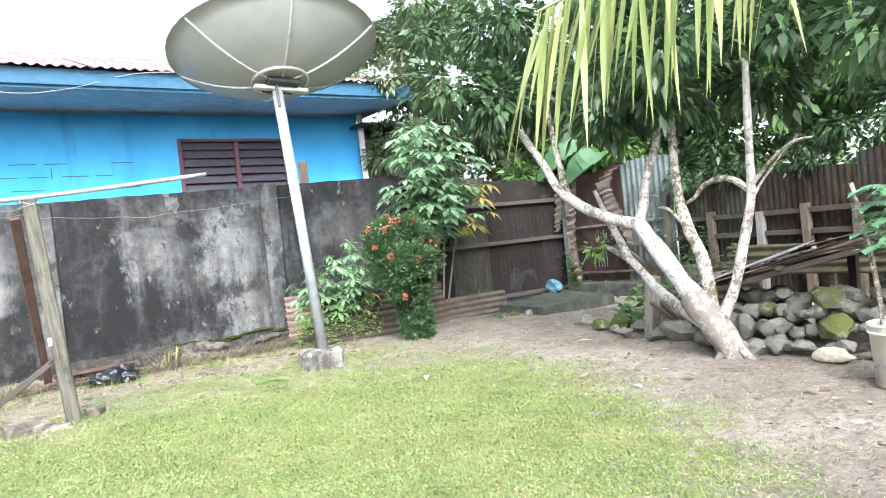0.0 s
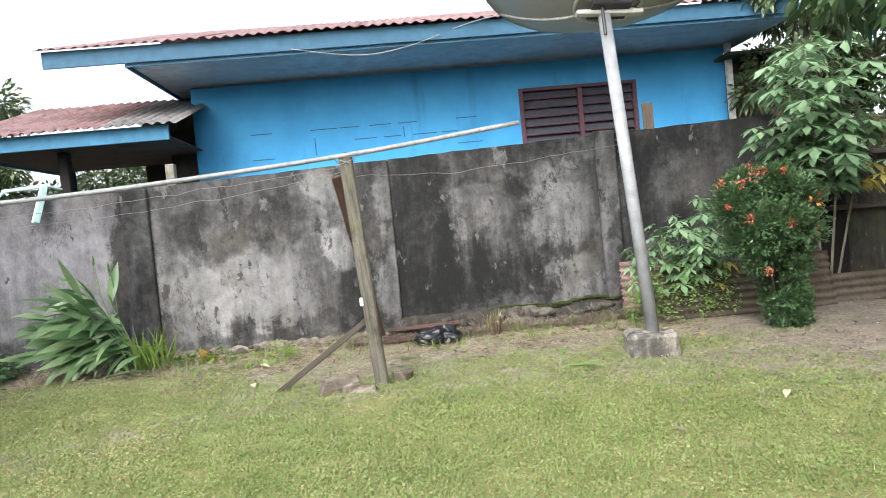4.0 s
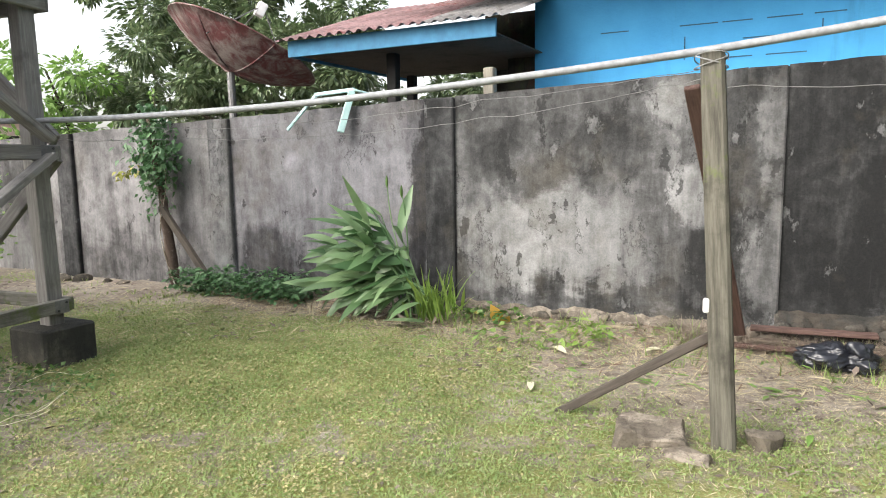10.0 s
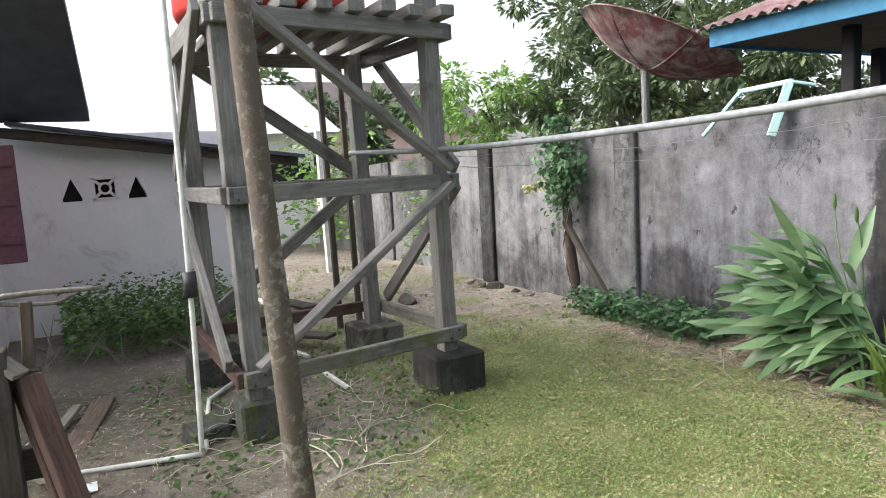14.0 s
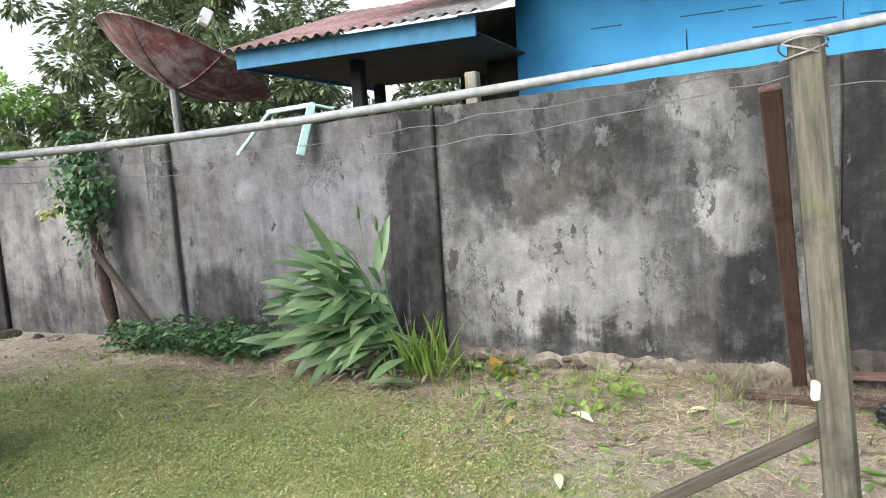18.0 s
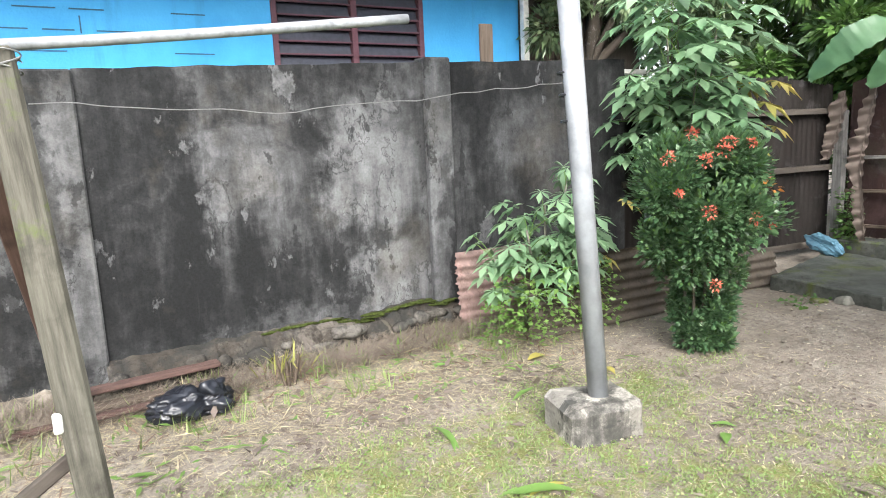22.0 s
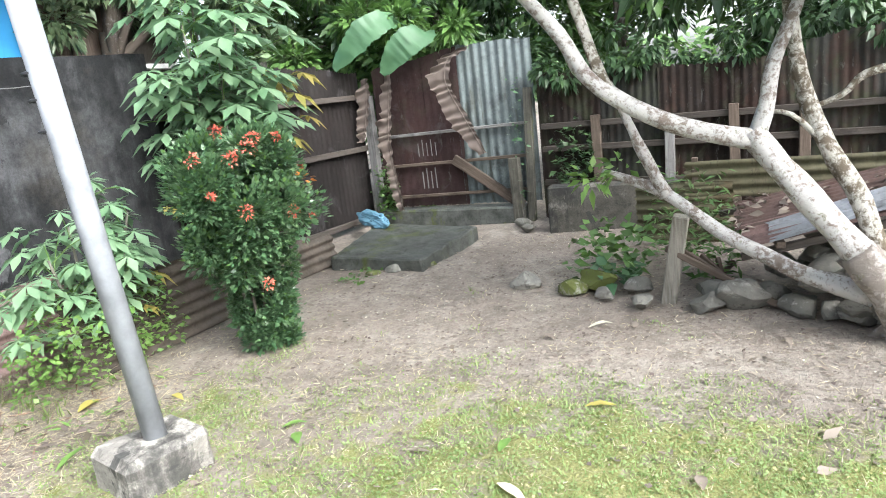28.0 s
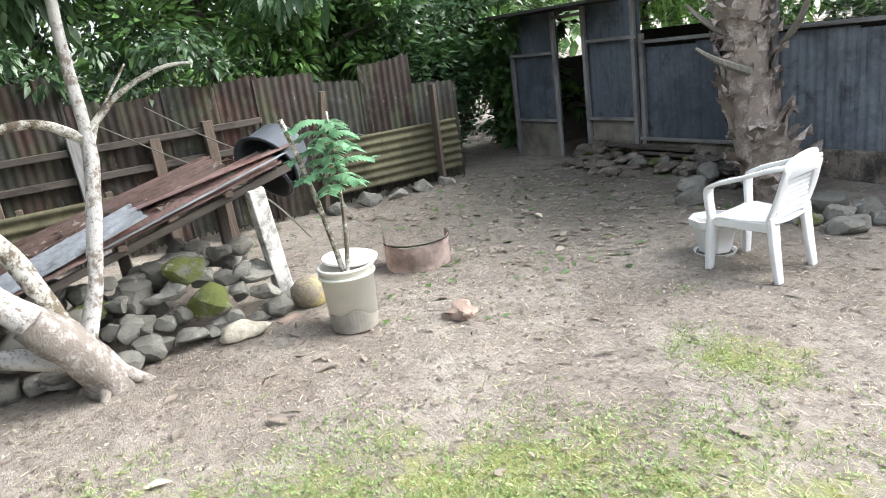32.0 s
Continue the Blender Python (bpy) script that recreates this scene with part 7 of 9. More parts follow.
def build_stones():
    r = random.Random(21)
    k = 0
    # the pile under the shelter
    for row, (n, z, xo) in enumerate(((13, 0.07, 5.78), (13, 0.19, 5.90), (12, 0.30, 6.02), (11, 0.40, 6.16))):
        for i in range(n):
            y = 2.76 + (4.2 - 2.76) * (i + 0.5 * (row % 2) + r.uniform(-0.3, 0.3)) / n
            s = r.choice((0.07, 0.08, 0.09, 0.105, 0.125))
            big = False
            stone(xo + r.uniform(-0.05, 0.05), y, z + r.uniform(-0.03, 0.02), s * r.uniform(0.85, 1.1), s * r.uniform(0.95, 1.5), s * r.uniform(0.65, 0.95), k, big, turn=r.uniform(-50, 50))
            k += 1
    for i, (x, y, z, s) in enumerate(MOSSY):
        stone(x, y, z, s * 0.8, s, s * 0.75, 700 + i, True)
    for i in range(30):
        s = r.uniform(0.08, 0.13)
        stone(r.uniform(6.25, 6.7), r.uniform(2.75, 4.3), r.uniform(0.1, 0.36), s, s * 1.1, s * 0.85, 100 + i)
    # the row beside the stump, and scattered ones
    for i, (x, y, s, ms) in enumerate(((5.95, 4.75, 0.10, 0), (6.05, 4.6, 0.17, 0), (5.95, 4.25, 0.12, 0), (6.15, 4.35, 0.11, 0), (6.0, 5.15, 0.09, 0), (6.25, 4.75, 0.1, 0), (6.35, 5.5, 0.14, 1), (6.2, 5.65, 0.10, 1), (6.15, 5.42, 0.07, 0), (6.35, 6.05, 0.11, 0), (6.3, 5.2, 0.09, 0), (5.8, 3.95, 0.1, 0), (8.55, 6.7, 0.09, 0), (8.3, 6.6, 0.08, 0), (6.72, 7.35, 0.07, 0), (6.62, 7.5, 0.06, 1), (6.95, 7.1, 0.06, 1), (6.8, 7.2, 0.08, 0))):
        stone(x, y, s * 0.45, s, s * 1.15, s * 0.75, 200 + i, bool(ms), group="loose stones")
    for i, (x, y, s) in enumerate(((8.05, 0.9, 0.12), (8.0, 0.55, 0.1), (7.98, 0.25, 0.12), (8.05, 1.25, 0.1), (8.0, -0.05, 0.1), (7.3, -1.45, 0.09), (7.1, -1.5, 0.12), (6.8, -1.5, 0.1), (6.5, -1.45, 0.12), (6.2, -1.42, 0.14), (5.9, -1.4, 0.12), (5.6, -1.3, 0.13), (4.6, -0.35, 0.10), (4.45, -0.25, 0.08), (4.2, -0.4, 0.09), (3.95, -0.35, 0.13), (4.4, -0.65, 0.12), (4.0, -0.75, 0.12), (3.7, -0.55, 0.1), (4.3, -0.45, 0.1), (4.1, -0.55, 0.12), (3.85, -0.65, 0.1), (4.25, -0.8, 0.14), (3.6, -0.75, 0.13), (5.2, -0.55, 0.12), (5.35, -0.75, 0.14))):
        stone(x, y, s * 0.4, s, s * 1.2, s * 0.8, 300 + i, i in (14, 12), group="stones by the workshop")
    for i in range(90):
        x, u = r.uniform(5.1, 7.42), r.uniform(0, 1) ** 1.5
        k = r.uniform(0.045, 0.11)
        stone(x, -1.64 + 0.5 * u, 0.17 * (1 - u), k * 1.3, k, k * 0.6, 500 + i, r.random() < 0.06, "brown earthy stone in the rubble bank", turn=r.uniform(0, 90), group="stones by the workshop", mat="lump")
    bm = pebble(77, 0.10, 0.145, 0.075, 0.35, 3, 13)
    bm.transform(pose(5.62, 3.02, 0.06))
    single("pale_rock", bm, plain("cream_rock", (0.46, 0.42, 0.33), 0.9, 0, 14, 0.4, 0.2, 0.02), "pale angular rock in front of the stone pile", "stone", smooth=True)
    bm = pebble(78, 0.13, 0.13, 0.115, 0.12)
    bm.transform(pose(5.80, 2.52, 0.09))
    single("coral_rock", bm, make_bark("coral_rock", (0.30, 0.26, 0.20), (0.42, 0.36, 0.16), 0.02, 1.6), "round pitted rock with a yellowish top", "stone", smooth=True)
    bm = solid((-0.04, -0.08, 0.0), (0.04, 0.08, 0.025), 0.01, pose(5.66, 2.74, 0.0, 0, 0, 20))
    single("brick_shard", bm, "terracotta", "broken brick lying on the soil", "brick")


build_stones()


def build_shelter():
    s = thing("shelter", 6.2, 3.3, 0, "low collapsed shelter of rusty iron sheets over stones", "shelter")
    # white posts, rear poles
    timber("white_post", (6.02, 2.60, -0.03), (5.93, 2.70, 0.80), 0.12, 0.10, make_paint, s, side=(0, 1, 0), label="post with flaking white paint")
    for x, y, z in ((6.75, 2.4, 0.86), (6.6, 2.75, 0.78), (6.85, 3.4, 0.7)):
        timber("rear_pole", (x, y, -0.02), (x, y, z), 0.07, 0.07, "wood_dark", s)
    a, b, c, d = Vector((5.86, 2.45, 0.93)), Vector((5.86, 4.55, 0.40)), Vector((6.80, 2.15, 0.93)), Vector((6.85, 4.7, 0.46))
    for p, q in ((a, b), (c, d)):
        timber("rafter", p + Vector((0.06, 0, -0.05)), q + Vector((0.06, 0, -0.05)), 0.04, 0.045, "wood_dark", s)
    for t in (0.2, 0.5, 0.9):
        timber("batten", a.lerp(b, t) - Vector((0, 0, 0.02)), c.lerp(d, t) - Vector((0, 0, 0.02)), 0.05, 0.04, "wood_brown", s)

    def lay(p, q, r, width, mat, seed, up=0.0, pitch=0.076, depth=0.012, rag=0.06):
        """A sheet whose waves run from p to q, lying towards r."""
        z = (q - p).normalized()
        x = (r - p) - z * z.dot(r - p)
        x.normalize()
        y = z.cross(x)
        m = Matrix((x, y, z)).transposed().to_4x4()
        m.translation = p + Vector((0, 0, up))
        sheet("iron_sheet", m, width, (q - p).length, mat, s, seed=seed, pitch=pitch, depth=depth, rag=rag)

    lay(b.lerp(a, 0.0), a.lerp(b, 0.02), d, 0.44, "roof_rust", 1, 0.01)
    lay(b.lerp(d, 0.34), a.lerp(c, 0.34) + Vector((0, 0.33, -0.06)), d, 0.62, "shelter_rust", 2, 0.02)
    lay(b.lerp(d, 0.30) + Vector((0, -0.9, 0.30)), a.lerp(c, 0.12) + Vector((0, -0.12, 0.09)), d, 0.17, "roof_rust", 7, 0.0, 0.09, 0.008, 0.10)
    lay(b.lerp(d, 0.02) + Vector((-0.03, -0.15, 0.02)), a.lerp(b, 0.42) + Vector((0, 0, 0.05)), d, 0.34, "zinc_pale", 3, 0.03, 0.1, 0.006, 0.03)
    lay(a.lerp(b, 0.55) + Vector((-0.03, 0, 0.0)), a + Vector((-0.03, 0.02, 0.02)), c, 0.10, "zinc_pale", 5, 0.03, 0.1, 0.003, 0.02)
    r = np.random.default_rng(2)
    n = 170
    u, v = r.uniform(0, 1, n), r.uniform(0.2, 1, n)
    base = np.array([(a.lerp(b, float(i)).lerp(c.lerp(d, float(i)), float(k))) for i, k in zip(u, v)]) + np.array([0, 0, 0.05])
    part("dead_leaf", leaf_mesh("dead_leaf", base, r.normal(size=(n, 3)) * np.array([1, 1, 0.1]), r.uniform(0.05, 0.11, n), 0.45, 0.1, 0.3), "leaf_dry", s, "dry leaves lying on the sheets", kind="stuff")
    for k in range(5):
        timber("loose_lath", (6.0 + 0.1 * k, 4.35 + 0.1 * k, 0.03), (6.15 + 0.1 * k, 5.0 - 0.1 * k, 0.35 - 0.05 * k), 0.03, 0.04, "wood_brown", s)
    return s


make_paint = "white_paint"
M["white_paint"] = make_bark("flaking_white_paint", (0.30, 0.28, 0.25), (0.66, 0.65, 0.60), 0.12, 0.7)
M["zinc_pale"] = make_iron("pale_zinc", (0.42, 0.44, 0.46), (0.22, 0.18, 0.15), -0.08, 0.4)
M["roof_rust"] = make_iron("flaking_rust_sheet", (0.25, 0.165, 0.145), (0.17, 0.085, 0.065), 0.06, 0.05)
M["shelter_rust"] = make_iron("brown_shelter_sheet", (0.135, 0.09, 0.075), (0.10, 0.055, 0.042), 0.05, 0.0)
build_shelter()


def build_tub():
    m = Matrix.Translation((6.32, 2.40, 0.90)) @ along((0, 0, 0), Vector((0.42, -0.75, 0.42)))[0]
    t = thing("wash_tub", 6.32, 2.40, 0.68, "dark grey plastic tub tipped over the shelter edge", "tub")
    part("bowl", lathe([(0.001, 0.17), (0.16, 0.17), (0.185, 0.14), (0.225, -0.08), (0.242, -0.085), (0.242, -0.097), (0.215, -0.09), (0.172, 0.13), (0.15, 0.155), (0.001, 0.155)], 30, m), "tub", t, "", True)
    m = Matrix.Translation((6.25, 2.46, 0.80)) @ along((0, 0, 0), Vector((0.3, -0.8, 0.55)))[0]
    part("rim_basin", lathe([(0.001, 0.08), (0.12, 0.08), (0.17, -0.02), (0.185, -0.02), (0.18, -0.03), (0.16, -0.03), (0.11, 0.065), (0.001, 0.065)], 24, m), "black_plastic", t, "second black basin inside", True)
    return t


build_tub()


def build_low_sheets():
    s = thing("low_screen", 7.9, 4.0, 0, "row of mossy iron sheets laid sideways before the fence", "screen")
    M["iron_olive"] = make_iron("olive_mossy_iron", (0.135, 0.125, 0.075), (0.085, 0.065, 0.04), -0.01, 0.0)

    def side_sheet(p, q, z0, hgt, mat, seed):
        p, q = Vector((*p, z0)), Vector((*q, z0))
        zax = (q - p).normalized()
        x = Vector((0, 0, 1))
        y = zax.cross(x)
        m = Matrix((x, y, zax)).transposed().to_4x4()
        m.translation = p
        sheet("iron_sheet", m, hgt, (q - p).length, mat, s, seed=seed, pitch=0.085, depth=0.014, rag=0.03)

    side_sheet((7.55, 5.0), (7.45, 3.2), 0.42, 0.30, "iron_olive", 4)
    side_sheet((7.62, 5.4), (7.5, 4.6), 0.05, 0.5, "iron_moss", 6)
    side_sheet((8.2, 1.2), (8.08, -0.35), 0.15, 0.55, "iron_olive", 8)
    for x, y in ((7.52, 4.9), (7.5, 3.9), (7.48, 3.3)):
        timber("stake", (x + 0.05, y, -0.02), (x + 0.05, y, 0.75), 0.05, 0.05, "wood_brown", s)
    timber("stake", (8.05, -0.05, -0.02), (8.03, -0.05, 1.1), 0.10, 0.04, "wood_brown", s)
    timber("stake", (8.22, 1.3, -0.02), (8.15, 1.15, 1.2), 0.07, 0.05, "wood_brown", s)
    return s


build_low_sheets()
bm, m = beam((6.19, 5.0, -0.05), (6.17, 4.90, 0.56), 0.12, 0.10, (0, 1, 0), 0.008)
bm.transform(m)
single("stump_post", bm, "wood_pale", "short cut timber post among the stones", "post")
single("low_wall", solid((8.25, 5.1, -0.05), (8.42, 6.35, 0.46), 0.02), "block", "grey concrete trough wall beside the gate", "wall")


def build_slab():
    s = thing("slab", 7.7, 7.8, 0, "mossy concrete cover slab lying on the ground", "slab")
    bm = bmesh.new()
    pts = [(6.72, 7.07), (8.05, 7.05), (8.32, 8.38), (6.84, 8.06)]
    lo = [bm.verts.new((x, y, -0.03)) for x, y in pts]
    hi = [bm.verts.new((x, y, 0.125)) for x, y in pts]
    bm.faces.new(hi)
    for k in range(4):
        bm.faces.new((lo[k], lo[(k + 1) % 4], hi[(k + 1) % 4], hi[k]))
    bmesh.ops.bevel(bm, geom=bm.edges[:], offset=0.012, segments=1, affect="EDGES")
    bmesh.ops.subdivide_edges(bm, edges=bm.edges[:], cuts=11, use_grid_fill=True)
    for v in bm.verts:
        q = v.co
        v.co = q + Vector((0.020 * noise.noise(q * 5), 0.020 * noise.noise(q * 5 + Vector((4, 0, 0))), 0.012 * noise.noise(q * 6) - (0.02 * max(0.0, noise.noise(q * 9 + Vector((0, 7, 0)))) if q.z > 0.05 else 0.0)))
    part("cover", bm, "slab", s)
    return s


build_slab()
bm = pebble(91, 0.27, 0.10, 0.085, 0.35, 4)
for v in bm.verts:
    v.co *= 1 + 0.22 * abs(noise.noise(v.co * 19)) + 0.10 * noise.noise(v.co * 45)
bm.transform(pose(8.2, 8.36, 0.20, 0, -6, 58))
single("tarpaulin", bm, "blue_tarp", "crumpled blue tarpaulin bundle on the slab", "tarpaulin")


def build_ground_sheets():
    s = thing("iron_sheet_edging", 5.0, 8.3, 0, "old corrugated sheets set on edge in the soil", "iron sheet")

    def edge(p, q, hgt, mat, seed, lean=0.12):
        p, q = Vector((*p, 0.0)), Vector((*q, 0.0))
        zax = (q - p).normalized()
        x = (Vector((0, 0, 1)) + lean * Vector((0, 1, 0))).normalized()
        y = zax.cross(x)
        m = Matrix((x, y, zax)).transposed().to_4x4()
        m.translation = p
        sheet("iron_sheet", m, hgt, (q - p).length, mat, s, seed=seed, pitch=0.078, depth=0.013, rag=0.03)

    edge((4.00, 8.76), (4.75, 8.68), 0.60, "roof_pink", 3)
    edge((4.22, 8.20), (5.98, 8.11), 0.56, "iron_brown", 5)
    edge((5.9, 8.26), (7.05, 8.12), 0.30, "iron_brown", 7)
    return s


M["roof_pink"] = make_iron("pink_white_iron", (0.36, 0.25, 0.225), (0.23, 0.10, 0.08), 0.03, 0.0)
M["iron_brown"] = make_iron("grey_brown_iron", (0.135, 0.112, 0.09), (0.10, 0.068, 0.05), 0.0, 0.1)
build_ground_sheets()


# ---- things along the wall ----
def build_chair_frame():
    c = thing("broken_chair", -2.25, WALL_Y + 0.06, 1.6, "pale green steel chair frame hung over the wall", "chair")
    timber("top_bar", (-2.39, WALL_Y - 0.03, 1.962), (-1.94, WALL_Y - 0.03, 1.985), 0.035, 0.035, "cyan", c)
    timber("side_bar", (-2.37, WALL_Y - 0.045, 1.955), (-2.66, WALL_Y - 0.12, 1.64), 0.028, 0.028, "cyan", c)
    timber("side_bar", (-1.96, WALL_Y - 0.045, 1.975), (-2.05, WALL_Y - 0.12, 1.60), 0.085, 0.06, "cyan", c)
    timber("top_plate", (-1.95, WALL_Y - 0.03, 1.982), (-1.84, WALL_Y + 0.08, 1.945), 0.05, 0.02, "cyan", c)
    return c


build_chair_frame()
for pts, lab in (([(1.30, 7.02, 1.68), (0.2, 7.4, 1.58), (-1.2, 7.4, 1.50), (-2.9, 6.62, 1.5)], "sagging wire of the clothes line"), ([(1.28, 7.06, 1.72), (0.0, 7.2, 1.64), (-1.5, 7.2, 1.57), (-2.9, 6.6, 1.58)], "second sagging wire of the clothes line"), ([(1.36, 7.04, 1.64), (2.2, 7.0, 1.60), (3.52, 6.98, 1.70)], "thin wire between post and dish pole")):
    single("line_wire", tube(bmesh.new(), [q + 0.02 * Vector((0, noise.noise(q * 5), noise.noise(q * 6 + Vector((3, 0, 0))))) for q in smooth_path(pts, 16)], 0.0019, 5), "wire", lab, "wire")
single("dish_cable", tube(bmesh.new(), smooth_path([(0.6, 9.97, 3.47), (1.41, 9.95, 3.33), (2.04, 9.95, 3.40), (2.76, 9.9, 3.60), (3.1, 8.6, 3.3), (3.45, 7.0, 2.85)], 8), 0.006, 6), "cable", "pale cable sagging along the eaves", "cable")
single("power_line", tube(bmesh.new(), smooth_path([(-9, 12.0, 5.6), (0, 11.0, 4.55), (3, 10.8, 4.9), (9, 10.5, 6.5)], 8), 0.007, 5), "cable", "overhead wire above the blue roof", "cable")
single("wall_board", solid((4.55, WALL_Y + 0.12, 0.0), (4.67, WALL_Y + 0.15, 2.34), 0.004), "wood_brown", "brown board standing behind the wall", "board")
single("wall_stake", solid((-0.90, 9.55, 0.0), (-0.80, 9.65, 2.17), 0.01), "wood_pale", "short grey stake behind the wall", "stake")


def build_side_hut():
    h = thing("outbuilding", 7.6, 12.0, 0, "dark timber outbuilding beside the blue house", "outbuilding")
    part("wall", solid((6.80, 11.55, 0), (9.0, 11.65, 3.2)), "wood_dark", h, "dark boarded wall")
    part("shutter", solid((6.85, 11.42, 2.3), (7.30, 11.46, 3.0), 0.006), "wood_brown", h, "brown plank shutter")
    part("shutter", solid((7.36, 11.42, 2.3), (7.9, 11.46, 3.0), 0.006), "wood_brown", h)
    part("sill", solid((6.8, 11.36, 2.2), (9.0, 11.5, 2.26), 0.006), "pvc", h, "pale sill")
    part("post", solid((6.72, 11.3, 2.2), (6.80, 11.38, 3.45), 0.005), "pvc", h, "pale post")
    part("roof", solid((6.6, 11.0, 3.2), (9.4, 13.0, 3.25)), "iron_dark", h)
    return h


build_side_hut()


def build_red_dish():
    d = thing("old_dish", -4.6, 10.9, 0, "old maroon satellite dish tilted on a stand", "satellite dish")
    m = along((0, 0, 0), Vector((0.26, 0.36, 0.89)))[0]
    m = Matrix.Translation((-4.80, 10.5, 2.52)) @ m
    bowl = dish_bowl(0.98, 0.34, 0.008, 36, 8)
    bowl.transform(m)
    bowl = part("bowl", bowl, "dish_red", d, "peeling maroon bowl", True)
    for k in range(6):
        a = math.pi / 3 * k + 0.2
        pts = [m @ Vector((0.96 * t * math.cos(a), 0.96 * t * math.sin(a), 0.34 * t * t - 0.012)) for t in np.linspace(0.1, 1, 7)]
        part("rib", tube(bmesh.new(), pts, 0.014, 5), "dish_red", bowl)
    part("mast", tube(bmesh.new(), [(-4.82, 10.52, -0.1), (-4.84, 10.5, 2.5)], 0.05, 10), "wire", d, "steel mast")
    tip = m @ Vector((0, 0, 0.95))
    for a in (0.3, 2.4, 4.5):
        part("feed_arm", tube(bmesh.new(), [m @ Vector((0.75 * math.cos(a), 0.75 * math.sin(a), 0.14)), tip], 0.008, 5), "wire", d)
    part("feed", solid((-0.06, -0.06, 0.80), (0.06, 0.06, 0.98), 0.01, m), "white", d, "white feed horn")
    return d


build_red_dish()


def build_bag():
    b = thing("rubbish_bag", 1.98, 8.36, 0.02, "knotted black plastic rubbish bag on the ground", "bag")
    bm = bmesh.new()
    bmesh.ops.create_icosphere(bm, subdivisions=5, radius=1.0)
    ridge = lambda q: 1.0 - 2.2 * abs(noise.noise(q))
    for v in bm.verts:
        c = v.co.copy()
        k = 0.82 + 0.3 * noise.noise(c * 1.6) + 0.16 * ridge(c * 2.6) + 0.10 * ridge(c * 5.3 + Vector((3, 1, 0))) + 0.035 * ridge(c * 12)
        waist = 1.0 - 0.35 * math.exp(-((c.x - 0.15) / 0.18) ** 2)
        v.co = Vector((c.x * 0.235 * k, c.y * 0.15 * k * waist, max(-0.055, c.z * 0.115 * k * waist)))
    bm.transform(pose(1.98, 8.38, 0.065, 0, 0, 5))
    part("body", bm, "black_plastic", b, smooth=True)
    bm = pebble(5, 0.06, 0.05, 0.06, 0.9, 3, 4)
    bm.transform(pose(2.08, 8.33, 0.15))
    part("knot", bm, "black_plastic", b, smooth=True)
    return b


build_bag()
for p, q, w, mt in (((1.45, 8.80, 0.12), (2.22, 8.82, 0.13), 0.09, "wood_red"), ((1.40, 8.68, 0.06), (2.25, 8.68, 0.06), 0.08, "wood_brown"), ((1.1, 8.56, 0.045), (1.9, 8.58, 0.045), 0.05, "wood_red")):
    tagged(timber("loose_plank", p, q, w, 0.03, mt), "old plank lying against the wall foot", "plank", "planks by the wall")
for i, (x, y, w, d, h, turn) in enumerate(((1.10, 6.82, 0.17, 0.12, 0.075, 12), (1.60, 6.96, 0.07, 0.06, 0.07, 40), (1.28, 6.66, 0.10, 0.06, 0.03, -20))):
    bm = solid((-w, -d, -0.03), (w, d, h), 0.012)
    bmesh.ops.subdivide_edges(bm, edges=bm.edges[:], cuts=5, use_grid_fill=True)
    for v in bm.verts:
        q = v.co + Vector((3.1 * i, 0, 0))
        v.co += Vector((0.05 * noise.noise(q * 6), 0.05 * noise.noise(q * 6 + Vector((7, 0, 0))), 0.03 * noise.noise(q * 9) + 0.012 * noise.noise(q * 27)))
    bm.transform(pose(x, y, 0.0, 0, 0, turn))
    single("concrete_lump", bm, "lump", "broken weathered concrete lump by the post foot", "rubble", "lumps at the post foot")


def build_cut_tuft():
    t = thing("cut_shrub", 2.55, 8.45, 0, "cut-back reddish shrub stump with yellow shoots", "shrub")
    r = np.random.default_rng(12)
    bm = bmesh.new()
    for k in range(12):
        a = r.uniform(0, 6.28)
        limb(bm, [(2.55 + 0.02 * math.cos(a), 8.45 + 0.02 * math.sin(a), -0.02), (2.55 + 0.07 * math.cos(a), 8.45 + 0.05 * math.sin(a), r.uniform(0.12, 0.22))], 0.012, 0.008, 5, 0.1, 2)
    part("stump", bm, "wood_brown", t, kind="stuff")
    base = np.stack([r.normal(2.55, 0.09, 28), r.normal(8.5, 0.06, 28), r.uniform(0.05, 0.15, 28)], 1)
    part("shoot", strap_leaves(base, r.normal(size=(28, 3)) * 0.5 + np.array([0, 0, 1.0]), r.uniform(0.07, 0.17, 28), np.full(28, 0.010), r.uniform(0, 0.9, 28), seg=4), "shoot_yellow", t, "yellow-green shoots", kind="stuff")
    base = np.stack([r.normal(2.62, 0.13, 90), r.normal(8.52, 0.08, 90), r.uniform(0.0, 0.10, 90)], 1)
    part("dead_stalk", strap_leaves(base, r.normal(size=(90, 3)) + np.array([0, 0, 0.5]), r.uniform(0.06, 0.16, 90), np.full(90, 0.006), r.uniform(0.2, 1.2, 90), seg=4), "stalk_red", t, "frayed reddish stalks", kind="stuff")
    return t


build_cut_tuft()

